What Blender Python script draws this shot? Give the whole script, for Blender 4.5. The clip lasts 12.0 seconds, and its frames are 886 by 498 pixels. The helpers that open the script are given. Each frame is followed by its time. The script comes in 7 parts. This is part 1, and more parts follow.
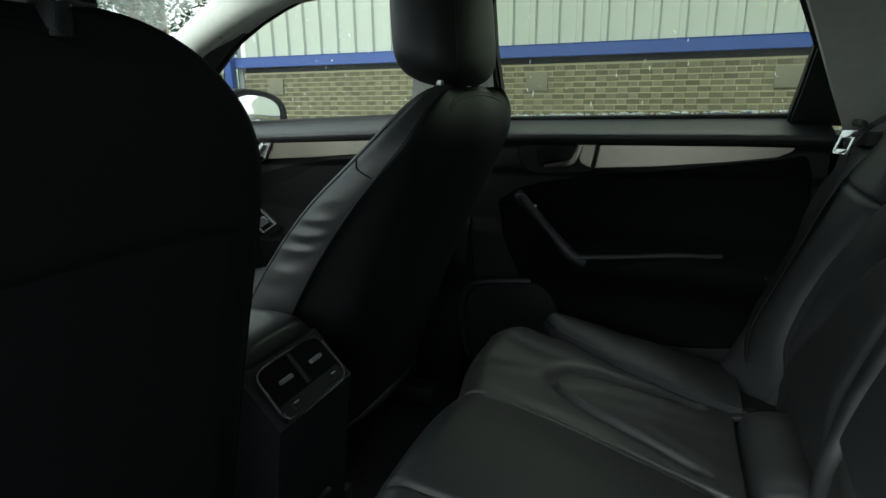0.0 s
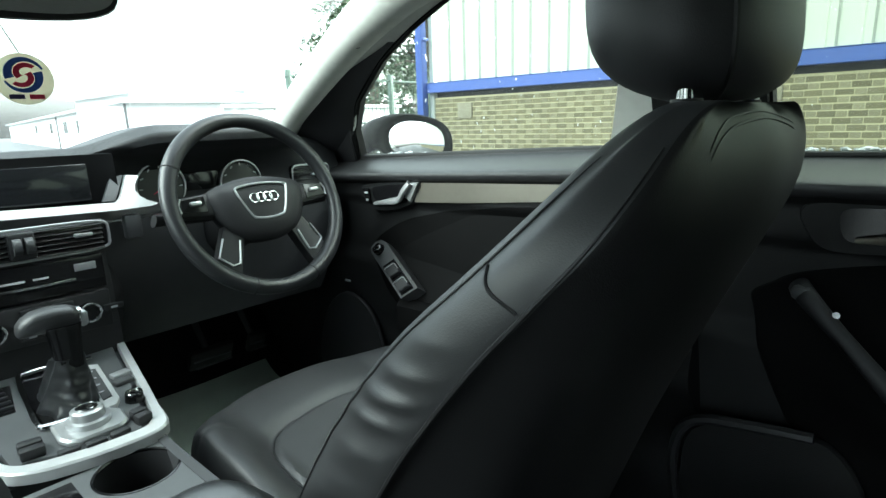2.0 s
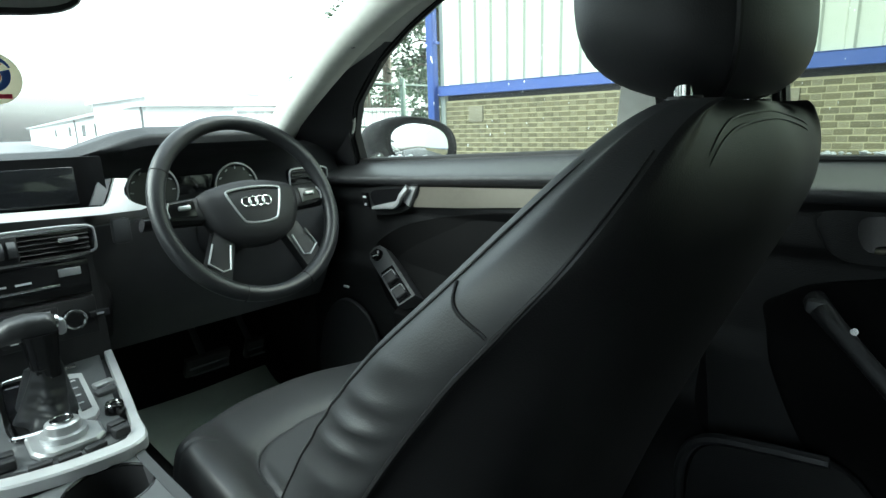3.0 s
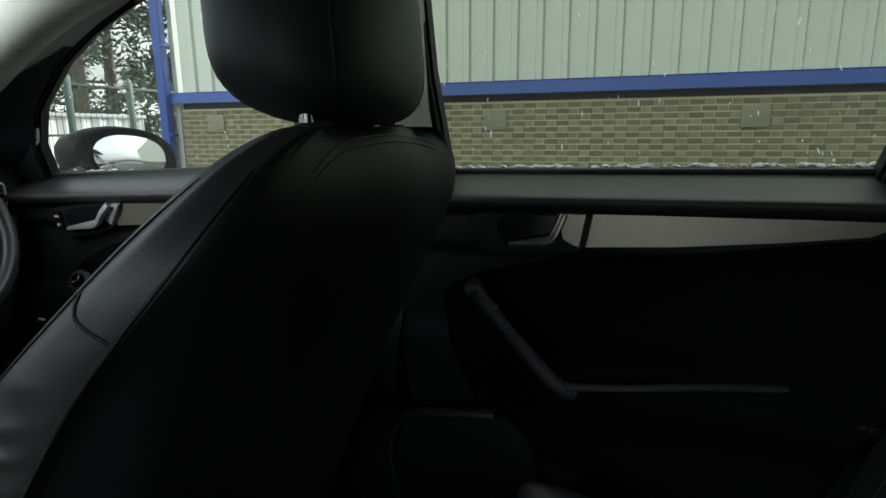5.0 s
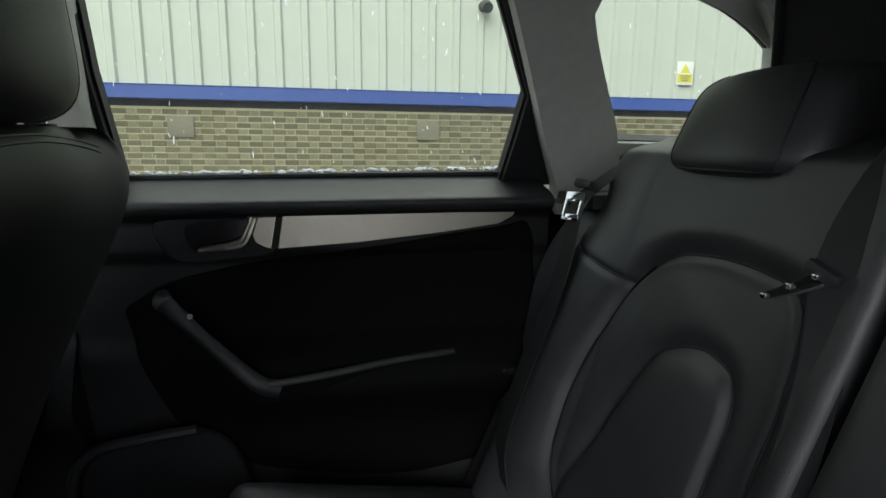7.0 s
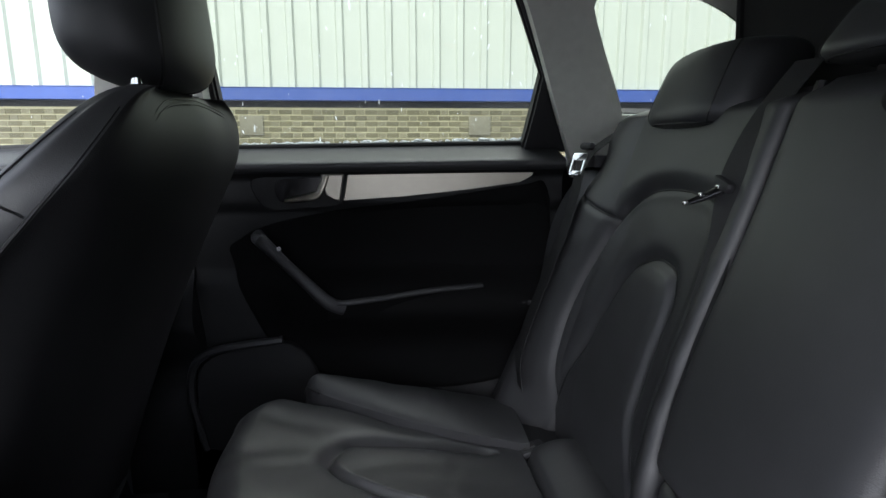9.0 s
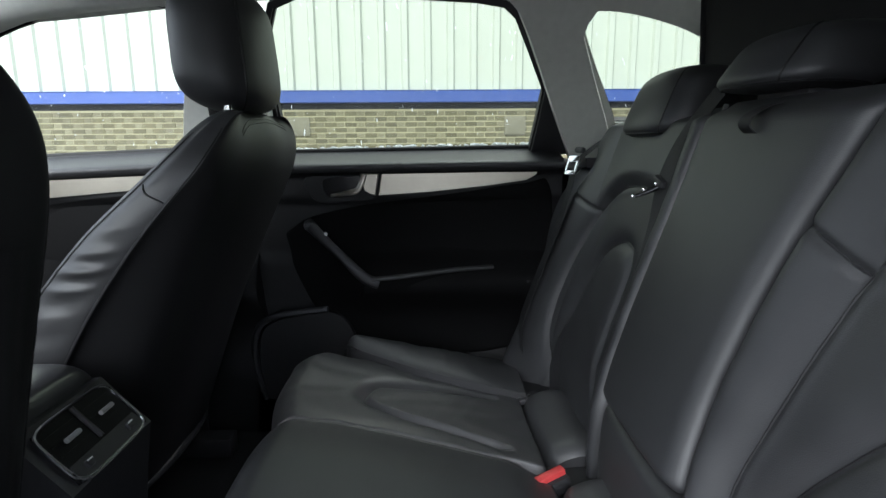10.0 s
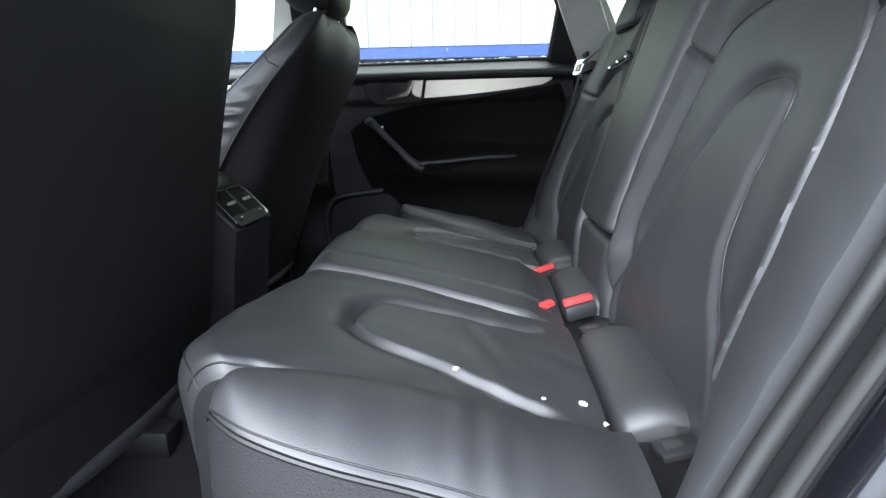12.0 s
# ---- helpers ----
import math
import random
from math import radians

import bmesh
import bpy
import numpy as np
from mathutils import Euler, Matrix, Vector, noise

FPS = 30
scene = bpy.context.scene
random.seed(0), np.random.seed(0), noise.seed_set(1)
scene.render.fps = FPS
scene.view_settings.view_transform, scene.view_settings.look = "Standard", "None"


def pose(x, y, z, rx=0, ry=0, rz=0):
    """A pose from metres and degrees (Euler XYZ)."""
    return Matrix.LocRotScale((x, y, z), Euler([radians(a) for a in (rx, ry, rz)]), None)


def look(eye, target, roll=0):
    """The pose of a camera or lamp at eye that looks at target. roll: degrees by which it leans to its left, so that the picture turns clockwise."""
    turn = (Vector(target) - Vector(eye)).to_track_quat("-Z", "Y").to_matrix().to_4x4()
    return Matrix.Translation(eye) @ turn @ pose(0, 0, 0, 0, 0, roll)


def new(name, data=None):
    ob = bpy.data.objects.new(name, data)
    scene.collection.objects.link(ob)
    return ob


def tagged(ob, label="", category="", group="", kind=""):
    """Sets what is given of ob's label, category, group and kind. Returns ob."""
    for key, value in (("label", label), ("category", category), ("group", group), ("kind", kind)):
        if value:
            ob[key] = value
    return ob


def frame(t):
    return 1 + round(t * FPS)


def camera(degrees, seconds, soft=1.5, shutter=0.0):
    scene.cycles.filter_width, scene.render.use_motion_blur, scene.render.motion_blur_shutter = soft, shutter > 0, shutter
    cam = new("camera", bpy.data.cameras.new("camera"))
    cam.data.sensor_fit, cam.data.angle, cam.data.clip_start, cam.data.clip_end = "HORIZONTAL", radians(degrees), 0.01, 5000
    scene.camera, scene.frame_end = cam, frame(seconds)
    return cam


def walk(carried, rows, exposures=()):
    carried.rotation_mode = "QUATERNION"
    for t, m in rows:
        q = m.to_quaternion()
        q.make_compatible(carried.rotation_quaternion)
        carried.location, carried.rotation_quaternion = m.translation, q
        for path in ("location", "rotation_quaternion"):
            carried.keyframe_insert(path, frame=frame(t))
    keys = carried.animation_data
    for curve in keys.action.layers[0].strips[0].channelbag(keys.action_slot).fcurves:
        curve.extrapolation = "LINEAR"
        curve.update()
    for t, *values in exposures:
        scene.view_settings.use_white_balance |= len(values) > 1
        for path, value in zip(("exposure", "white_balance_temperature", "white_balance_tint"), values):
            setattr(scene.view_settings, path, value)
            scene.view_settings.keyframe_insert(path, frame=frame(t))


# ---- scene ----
cam = camera(76.6, 12.0)
METRES, EYE, TILT, LEAN, TURN = 1.55, 1.0, -15.4, 0.7, 22.7
ROWS = [
    (0.0, 0.0, 0.0, 0.0, 0.0, 0.0, -0.0),
    (0.5, -0.0081, 0.1077, 0.0142, 3.77, 1.15, -0.93),
    (1.0, -0.0054, 0.1829, 0.0358, 8.25, 1.69, -1.96),
    (1.5, -0.0154, 0.2441, 0.061, 13.6, 1.67, -3.1),
    (2.0, -0.0217, 0.2735, 0.0777, 18.52, 1.47, -3.96),
    (2.5, -0.0216, 0.2959, 0.0807, 20.73, 1.47, -4.49),
    (4.5, 0.0349, 0.2875, 0.0855, 5.38, 3.58, -1.27),
    (5.0, 0.0458, 0.2724, 0.08, -3.82, 3.61, 0.82),
    (5.5, 0.056, 0.2609, 0.079, -15.23, 3.24, 3.42),
    (6.0, 0.0539, 0.2515, 0.0772, -24.89, 2.64, 5.55),
    (6.5, 0.0504, 0.2449, 0.0752, -32.91, 2.28, 7.21),
    (8.5, 0.0195, 0.1827, 0.0188, -30.8, 3.16, 7.28),
    (9.0, -0.0037, 0.1207, 0.001, -27.21, 3.28, 6.62),
    (9.5, -0.0264, 0.048, -0.0115, -24.81, 3.45, 6.19),
    (10.0, -0.037, -0.014, -0.0265, -23.04, 3.5, 5.86),
    (10.5, -0.0467, -0.0787, -0.0499, -21.12, 3.6, 5.57),
    (11.0, -0.0735, -0.1363, -0.0913, -19.76, 3.58, 5.25),
    (11.5, -0.0954, -0.1807, -0.1458, -18.86, 2.64, 5.16),
    (12.0, -0.1041, -0.2044, -0.1871, -18.27, 1.12, 5.16),
]
START = pose(0, -0.531, EYE, TILT, LEAN, TURN)
walk(cam, [(t, START @ pose(METRES * x, METRES * y, METRES * z, 90 + pitch, roll, yaw)) for t, x, y, z, yaw, pitch, roll in ROWS],
     exposures=[(0.0, 2.05, 6200, -5), (0.5, 2.45, 6150, -5), (1.0, 3.00, 6100, -5), (2.5, 3.15, 5950, -8), (4.5, 1.90, 6150, -3), (5.5, 1.60, 6250, 4), (6.5, 2.25, 6250, 7), (8.5, 2.95, 6100, 15), (9.5, 2.98, 6000, 11), (10.5, 3.20, 6000, 9), (11.5, 3.60, 5900, 9), (12.0, 3.82, 5850, 10)])

# ---- light: a bright overcast winter sky ----
world = bpy.data.worlds.new("overcast_sky")
scene.world = world
world.use_nodes = True
wn, wl = world.node_tree.nodes, world.node_tree.links
sky = wn.new("ShaderNodeTexSky")
sky.sky_type, sky.sun_disc = "NISHITA", False
sky.sun_elevation, sky.sun_rotation = radians(35), radians(20)
sky.air_density, sky.dust_density, sky.ozone_density = 1.0, 6.0, 1.0
grey = wn.new("ShaderNodeHueSaturation")
grey.inputs["Saturation"].default_value = 0.25
wl.new(sky.outputs["Color"], grey.inputs["Color"])
wl.new(grey.outputs["Color"], wn["Background"].inputs["Color"])
wn["Background"].inputs["Strength"].default_value = 0.15
sun_data = bpy.data.lights.new("sun", "SUN")
sun_data.energy, sun_data.angle, sun_data.color = 0.85, radians(50), (1.0, 0.98, 0.94)
sun = new("sun", sun_data)
sun.matrix_world = look((-2.4, -5.2, 4.0), (0, 0, 0))

# ---- materials ----
def material(name, colour, rough=0.5, metal=0.0, vary=0.25, grain=40.0, bump=0.2, bump_scale=400.0, dist=0.001, spec=0.5, cells=False, coat=0.0, random_piece=0.0, stain=0.0):
    """A painted, woven or moulded surface: colour varied at two scales, fine relief."""
    m = bpy.data.materials.new(name)
    m.use_nodes = True
    n, l = m.node_tree.nodes, m.node_tree.links
    b = n["Principled BSDF"]
    b.inputs["Roughness"].default_value, b.inputs["Metallic"].default_value = rough, metal
    b.inputs["Specular IOR Level"].default_value, b.inputs["Coat Weight"].default_value = spec, coat
    co = n.new("ShaderNodeTexCoord")
    fine, broad = n.new("ShaderNodeTexNoise"), n.new("ShaderNodeTexNoise")
    fine.inputs["Scale"].default_value, broad.inputs["Scale"].default_value = grain, grain / 12
    fine.inputs["Detail"].default_value = 5
    for t in (fine, broad):
        l.new(co.outputs["Object"], t.inputs["Vector"])
    both = n.new("ShaderNodeMath")
    both.operation = "MULTIPLY_ADD"
    both.inputs[1].default_value = 0.5
    l.new(fine.outputs["Fac"], both.inputs[0])
    half = n.new("ShaderNodeMath")
    half.operation = "MULTIPLY"
    half.inputs[1].default_value = 0.5
    l.new(broad.outputs["Fac"], half.inputs[0])
    l.new(half.outputs[0], both.inputs[2])
    last = both.outputs[0]
    if random_piece:
        info = n.new("ShaderNodeObjectInfo")
        isl = n.new("ShaderNodeNewGeometry")
        mix = n.new("ShaderNodeMath")
        mix.operation = "ADD"
        l.new(info.outputs["Random"], mix.inputs[0])
        l.new(isl.outputs["Random Per Island"], mix.inputs[1])
        frac = n.new("ShaderNodeMath")
        frac.operation = "FRACT"
        l.new(mix.outputs[0], frac.inputs[0])
        add = n.new("ShaderNodeMath")
        add.operation = "MULTIPLY_ADD"
        add.inputs[1].default_value = random_piece
        l.new(frac.outputs[0], add.inputs[0])
        l.new(last, add.inputs[2])
        sub = n.new("ShaderNodeMath")
        sub.operation = "SUBTRACT"
        sub.inputs[1].default_value = random_piece / 2
        l.new(add.outputs[0], sub.inputs[0])
        last = sub.outputs[0]
    ramp = n.new("ShaderNodeValToRGB")
    lo, hi = ramp.color_ramp.elements
    lo.position, hi.position = 0.25, 0.75
    lo.color = (*[c * (1 - vary) for c in colour], 1)
    hi.color = (*[min(1, c * (1 + vary)) for c in colour], 1)
    l.new(last, ramp.inputs["Fac"])
    l.new(ramp.outputs["Color"], b.inputs["Base Color"])
    rr = n.new("ShaderNodeMath")
    rr.operation = "MULTIPLY_ADD"
    rr.inputs[1].default_value, rr.inputs[2].default_value = 0.25 * rough, rough * 0.87
    l.new(broad.outputs["Fac"], rr.inputs[0])
    l.new(rr.outputs[0], b.inputs["Roughness"])
    if bump:
        relief = n.new("ShaderNodeTexVoronoi" if cells else "ShaderNodeTexNoise")
        relief.inputs["Scale"].default_value = bump_scale
        l.new(co.outputs["Object"], relief.inputs["Vector"])
        bp = n.new("ShaderNodeBump")
        bp.inputs["Strength"].default_value, bp.inputs["Distance"].default_value = bump, dist
        l.new(relief.outputs["Distance" if cells else "Fac"], bp.inputs["Height"])
        l.new(bp.outputs["Normal"], b.inputs["Normal"])
    return m


def glass(name, tint, rough=0.0, mist=0.0):
    """A thin pane: mostly clear, with the gloss of glass and, at times, a patchy film of melting snow and mist."""
    m = bpy.data.materials.new(name)
    m.use_nodes = True
    n, l = m.node_tree.nodes, m.node_tree.links
    n.remove(n["Principled BSDF"])
    clear, gloss, mix, fr = n.new("ShaderNodeBsdfTransparent"), n.new("ShaderNodeBsdfGlossy"), n.new("ShaderNodeMixShader"), n.new("ShaderNodeLayerWeight")
    clear.inputs["Color"].default_value = (*tint, 1)
    gloss.inputs["Roughness"].default_value = rough
    steep, weak = n.new("ShaderNodeMath"), n.new("ShaderNodeMath")
    steep.operation, steep.inputs[1].default_value = "POWER", 4.0
    weak.operation, weak.inputs[1].default_value, weak.inputs[2].default_value = "MULTIPLY_ADD", 0.55, 0.03
    l.new(fr.outputs["Facing"], steep.inputs[0])
    l.new(steep.outputs[0], weak.inputs[0])
    l.new(weak.outputs[0], mix.inputs["Fac"])
    seen = clear.outputs[0]
    if mist:
        film, veil, co = n.new("ShaderNodeBsdfTranslucent"), n.new("ShaderNodeMixShader"), n.new("ShaderNodeTexCoord")
        film.inputs["Color"].default_value = (0.9, 0.92, 0.92, 1)
        patch, drops, amount = n.new("ShaderNodeTexNoise"), n.new("ShaderNodeTexNoise"), n.new("ShaderNodeMath")
        patch.inputs["Scale"].default_value, drops.inputs["Scale"].default_value = 5.0, 60.0
        ramp = n.new("ShaderNodeValToRGB")
        ramp.color_ramp.elements[0].position, ramp.color_ramp.elements[1].position = 0.55, 0.75
        l.new(co.outputs["Object"], patch.inputs["Vector"])
        l.new(co.outputs["Object"], drops.inputs["Vector"])
        l.new(drops.outputs["Fac"], ramp.inputs["Fac"])
        spread = n.new("ShaderNodeMath")
        spread.operation = "MULTIPLY_ADD"
        spread.inputs[1].default_value = 0.5
        l.new(ramp.outputs["Color"], spread.inputs[0])
        l.new(patch.outputs["Fac"], spread.inputs[2])
        amount.operation = "MULTIPLY"
        amount.inputs[1].default_value = 2 * mist
        l.new(spread.outputs[0], amount.inputs[0])
        l.new(amount.outputs[0], veil.inputs["Fac"])
        l.new(clear.outputs[0], veil.inputs[1])
        l.new(film.outputs[0], veil.inputs[2])
        seen = veil.outputs[0]
    l.new(seen, mix.inputs[1])
    l.new(gloss.outputs[0], mix.inputs[2])
    l.new(mix.outputs[0], n["Material Output"].inputs["Surface"])
    return m


LEATHER = material("black_leather", (0.025, 0.0255, 0.0275), 0.50, spec=0.75, vary=0.22, grain=25, bump=0.13, bump_scale=850, dist=0.0008, cells=True)
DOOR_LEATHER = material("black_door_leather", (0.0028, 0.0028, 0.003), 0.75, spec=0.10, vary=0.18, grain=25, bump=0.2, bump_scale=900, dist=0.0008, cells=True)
LEATHER_DARK = material("black_leather_seam", (0.009, 0.009, 0.010), 0.5, vary=0.2, grain=60, bump=0.3, bump_scale=700)
SIDE_PANEL = material("matt_side_panel", (0.036, 0.037, 0.040), 0.62, spec=0.5, vary=0.2, grain=18, bump=0.35, bump_scale=1100, dist=0.0008)
# the seats' black leather again, its colour darkened where little light reaches
LEATHER_SHADED = material("black_leather_shaded", (0.009, 0.009, 0.010), 0.52, spec=0.36, vary=0.2, grain=25, bump=0.16, bump_scale=900, dist=0.0008, cells=True)
VINYL = material("black_vinyl", (0.020, 0.020, 0.022), 0.52, vary=0.2, grain=20, bump=0.3, bump_scale=600, cells=True)
PLASTIC = material("black_grained_plastic", (0.018, 0.018, 0.020), 0.50, vary=0.2, grain=15, bump=0.35, bump_scale=900, cells=True)
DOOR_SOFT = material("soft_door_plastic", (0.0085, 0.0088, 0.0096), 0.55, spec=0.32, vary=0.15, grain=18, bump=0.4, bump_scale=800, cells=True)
LID_LEATHER = material("polished_armrest_leather", (0.030, 0.031, 0.033), 0.30, spec=1.0, vary=0.2, grain=25, bump=0.12, bump_scale=900, dist=0.0008, cells=True)
# soft door plastic made paler, as the sky lights the door's top
BELT_LIT = material("skylit_belt_pad", (0.024, 0.0245, 0.026), 0.42, spec=0.6, vary=0.15, grain=18, bump=0.4, bump_scale=800, cells=True)
RIM_LEATHER = material("smooth_wheel_leather", (0.020, 0.021, 0.023), 0.36, spec=0.55, vary=0.2, grain=25, bump=0.1, bump_scale=900, dist=0.0006, cells=True)
SOFT = material("soft_dash_plastic", (0.016, 0.0165, 0.018), 0.50, vary=0.15, grain=18, bump=0.4, bump_scale=800, cells=True)
GLOSSY = material("gloss_black_plastic", (0.008, 0.008, 0.009), 0.15, vary=0.2, grain=10, bump=0)
FABRIC = material("grey_headlining", (0.56, 0.57, 0.52), 0.9, vary=0.1, grain=80, bump=0.4, bump_scale=1500)
PILLAR = material("grey_pillar_trim", (0.60, 0.61, 0.56), 0.7, vary=0.1, grain=60, bump=0.3, bump_scale=1200)
CARPET = material("black_carpet", (0.018, 0.018, 0.019), 0.95, vary=0.4, grain=300, bump=0.9, bump_scale=900, dist=0.003)
BELT = material("black_seat_belt_webbing", (0.012, 0.012, 0.013), 0.6, vary=0.25, grain=200, bump=0.5, bump_scale=1800)
RUBBER = material("black_rubber_seal", (0.012, 0.012, 0.012), 0.6, vary=0.2, grain=30, bump=0.1)
ALUMINIUM = material("brushed_aluminium", (0.38, 0.355, 0.30), 0.34, 0.9, vary=0.06, grain=90, bump=0.15, bump_scale=600)
CONSOLE_GREY = material("warm_grey_console_paint", (0.11, 0.114, 0.118), 0.38, spec=0.6, vary=0.12, grain=50, bump=0.12, bump_scale=900)
SILVER = material("satin_silver_plastic", (0.52, 0.53, 0.54), 0.34, 0.6, vary=0.06, grain=40, bump=0)
SATIN = material("satin_grey_metal_paint", (0.74, 0.745, 0.75), 0.36, 0.4, vary=0.08, grain=60, bump=0.1, bump_scale=700)
CHROME = material("chrome", (0.75, 0.76, 0.77), 0.12, 1.0, vary=0.05, grain=40, bump=0)
RED = material("red_buckle_plastic", (0.46, 0.045, 0.045), 0.4, vary=0.1, grain=40, bump=0.1)
GREY_PLASTIC = material("grey_plastic", (0.065, 0.066, 0.070), 0.5, vary=0.15, grain=30, bump=0.2)
PAPER = material("pale_paper_mat", (0.55, 0.62, 0.55), 0.8, vary=0.1, grain=20, bump=0.4, bump_scale=90, dist=0.002)
CARD = material("cream_card", (0.80, 0.78, 0.66), 0.7, vary=0.05, grain=30, bump=0.1)
def let_through(m, share):
    """Thin card: part of the light that falls on its back comes through."""
    n, l = m.node_tree.nodes, m.node_tree.links
    thin, both = n.new("ShaderNodeBsdfTranslucent"), n.new("ShaderNodeMixShader")
    both.inputs["Fac"].default_value = share
    l.new(n["Principled BSDF"].inputs["Base Color"].links[0].from_socket, thin.inputs["Color"])
    l.new(n["Principled BSDF"].outputs[0], both.inputs[1])
    l.new(thin.outputs[0], both.inputs[2])
    l.new(both.outputs[0], n["Material Output"].inputs["Surface"])


let_through(CARD, 0.5)
CARD_BLUE = material("printed_blue", (0.05, 0.12, 0.42), 0.6, vary=0.1, grain=30, bump=0)
CARD_RED = material("printed_red", (0.62, 0.03, 0.09), 0.6, vary=0.1, grain=30, bump=0)
CARD_DARK = material("printed_dark_ink", (0.04, 0.03, 0.12), 0.6, vary=0.1, grain=30, bump=0)
CAR_PAINT = material("black_car_paint", (0.006, 0.006, 0.008), 0.2, vary=0.2, grain=10, bump=0, coat=1.0)
BRICK = material("dark_buff_stretcher_brick", (0.125, 0.112, 0.062), 0.9, vary=0.30, grain=60, bump=0.6, bump_scale=250, dist=0.004, random_piece=0.30)
HEADER = material("pale_buff_header_brick", (0.195, 0.178, 0.110), 0.9, vary=0.25, grain=60, bump=0.6, bump_scale=250, dist=0.004, random_piece=0.30)
MORTAR = material("pale_mortar", (0.40, 0.37, 0.23), 0.95, vary=0.2, grain=50, bump=0.6, bump_scale=300, dist=0.003)
CLADDING = material("pale_grey_green_cladding_paint", (0.52, 0.55, 0.47), 0.5, vary=0.06, grain=6, bump=0.1, bump_scale=60)
BLUE = material("blue_painted_steel", (0.030, 0.075, 0.30), 0.45, vary=0.12, grain=12, bump=0.1, bump_scale=80)
DARK_TRIM = material("matt_black_trim", (0.005, 0.005, 0.0055), 0.55, spec=0.1, vary=0.2, grain=30, bump=0.15, bump_scale=900)
DARK = material("recess_shade_dark", (0.02, 0.02, 0.02), 0.9, vary=0.3, grain=30, bump=0.2)
VENT = material("weathered_grey_vent", (0.20, 0.185, 0.13), 0.85, vary=0.2, grain=50, bump=0.3)
WHITE = material("white_painted_wall", (0.80, 0.81, 0.80), 0.8, vary=0.06, grain=4, bump=0.2, bump_scale=60)
GREY_ROOF = material("grey_sheet_roof", (0.45, 0.47, 0.48), 0.8, vary=0.1, grain=4, bump=0.1, bump_scale=40)
ASPHALT = material("wet_asphalt", (0.05, 0.05, 0.052), 0.55, vary=0.35, grain=30, bump=0.8, bump_scale=160, dist=0.006)
SNOW = material("snow", (0.85, 0.87, 0.90), 0.8, vary=0.04, grain=200, bump=0.6, bump_scale=500, dist=0.002)
YELLOW = material("sign_yellow", (0.65, 0.60, 0.06), 0.6, vary=0.08, grain=40, bump=0)
SIGN_WHITE = material("sign_white", (0.75, 0.76, 0.70), 0.6, vary=0.06, grain=40, bump=0)
GREEN_STEEL = material("dark_green_fence_steel", (0.05, 0.09, 0.07), 0.5, vary=0.15, grain=30, bump=0.1)
LEAF = material("dark_evergreen_leaf", (0.055, 0.085, 0.045), 0.6, vary=0.5, grain=30, bump=0.2, random_piece=0.5)
BARK = material("grey_brown_bark", (0.10, 0.085, 0.065), 0.9, vary=0.3, grain=30, bump=0.6, bump_scale=60, dist=0.01)
SCREEN = material("dark_display_screen", (0.012, 0.013, 0.015), 0.12, vary=0.1, grain=8, bump=0)
FAR_GLASS = material("far_window_glass", (0.12, 0.13, 0.135), 0.2, vary=0.1, grain=4, bump=0)
DIAL = material("dial_face", (0.02, 0.02, 0.022), 0.3, vary=0.2, grain=30, bump=0)
MARK = material("white_print", (0.65, 0.66, 0.68), 0.5, vary=0.05, grain=30, bump=0)
MISTED = glass("misted_windscreen_glass", (0.96, 0.98, 0.97), 0.0, 0.06)
DAMP = glass("damp_side_glass", (0.78, 0.81, 0.78), 0.0, 0.02)
TINTED = glass("tinted_window_glass", (0.50, 0.53, 0.475), 0.0, 0.015)
NET = material("dark_luggage_net", (0.010, 0.010, 0.011), 0.9, vary=0.3, grain=200, bump=0.6, bump_scale=700, dist=0.002)
MIRROR = material("mirror_glass", (0.85, 0.86, 0.87), 0.01, 1.0, vary=0.01, grain=4, bump=0)


# ---- building tools: every shape is (vertices, faces) in metres ----
def surf(f, nu, nv, closeu=False, closev=False):
    """A sheet of nu x nv points f(u, v), u and v from 0 to 1."""
    us = [i / (nu if closeu else nu - 1) for i in range(nu)]
    vs = [j / (nv if closev else nv - 1) for j in range(nv)]
    verts = [tuple(f(u, v)) for v in vs for u in us]
    faces = [(j % nv * nu + i % nu, j % nv * nu + (i + 1) % nu, (j + 1) % nv * nu + (i + 1) % nu, (j + 1) % nv * nu + i % nu)
             for j in range(nv if closev else nv - 1) for i in range(nu if closeu else nu - 1)]
    return verts, faces


def slab(f, nu, nv, back):
    """A sheet with thickness: back is the offset of its other side."""
    v, q = surf(f, nu, nv)
    n = len(v)
    w = [(a + back[0], b + back[1], c + back[2]) for a, b, c in v]
    rim = [i for i in range(nu)] + [j * nu + nu - 1 for j in range(1, nv)] + [(nv - 1) * nu + i for i in range(nu - 2, -1, -1)] + [j * nu for j in range(nv - 2, 0, -1)]
    side = [(rim[k], rim[(k + 1) % len(rim)], rim[(k + 1) % len(rim)] + n, rim[k] + n) for k in range(len(rim))]
    return v + w, q + [tuple(i + n for i in reversed(a)) for a in q] + side


def loft(rings):
    """Rings of the same number of points, joined and closed at both ends."""
    m = len(rings[0])
    v = [tuple(p) for r in rings for p in r]
    q = [(j * m + i, j * m + (i + 1) % m, (j + 1) * m + (i + 1) % m, (j + 1) * m + i) for j in range(len(rings) - 1) for i in range(m)]
    return v, q + [tuple(reversed(range(m))), tuple((len(rings) - 1) * m + i for i in range(m))]


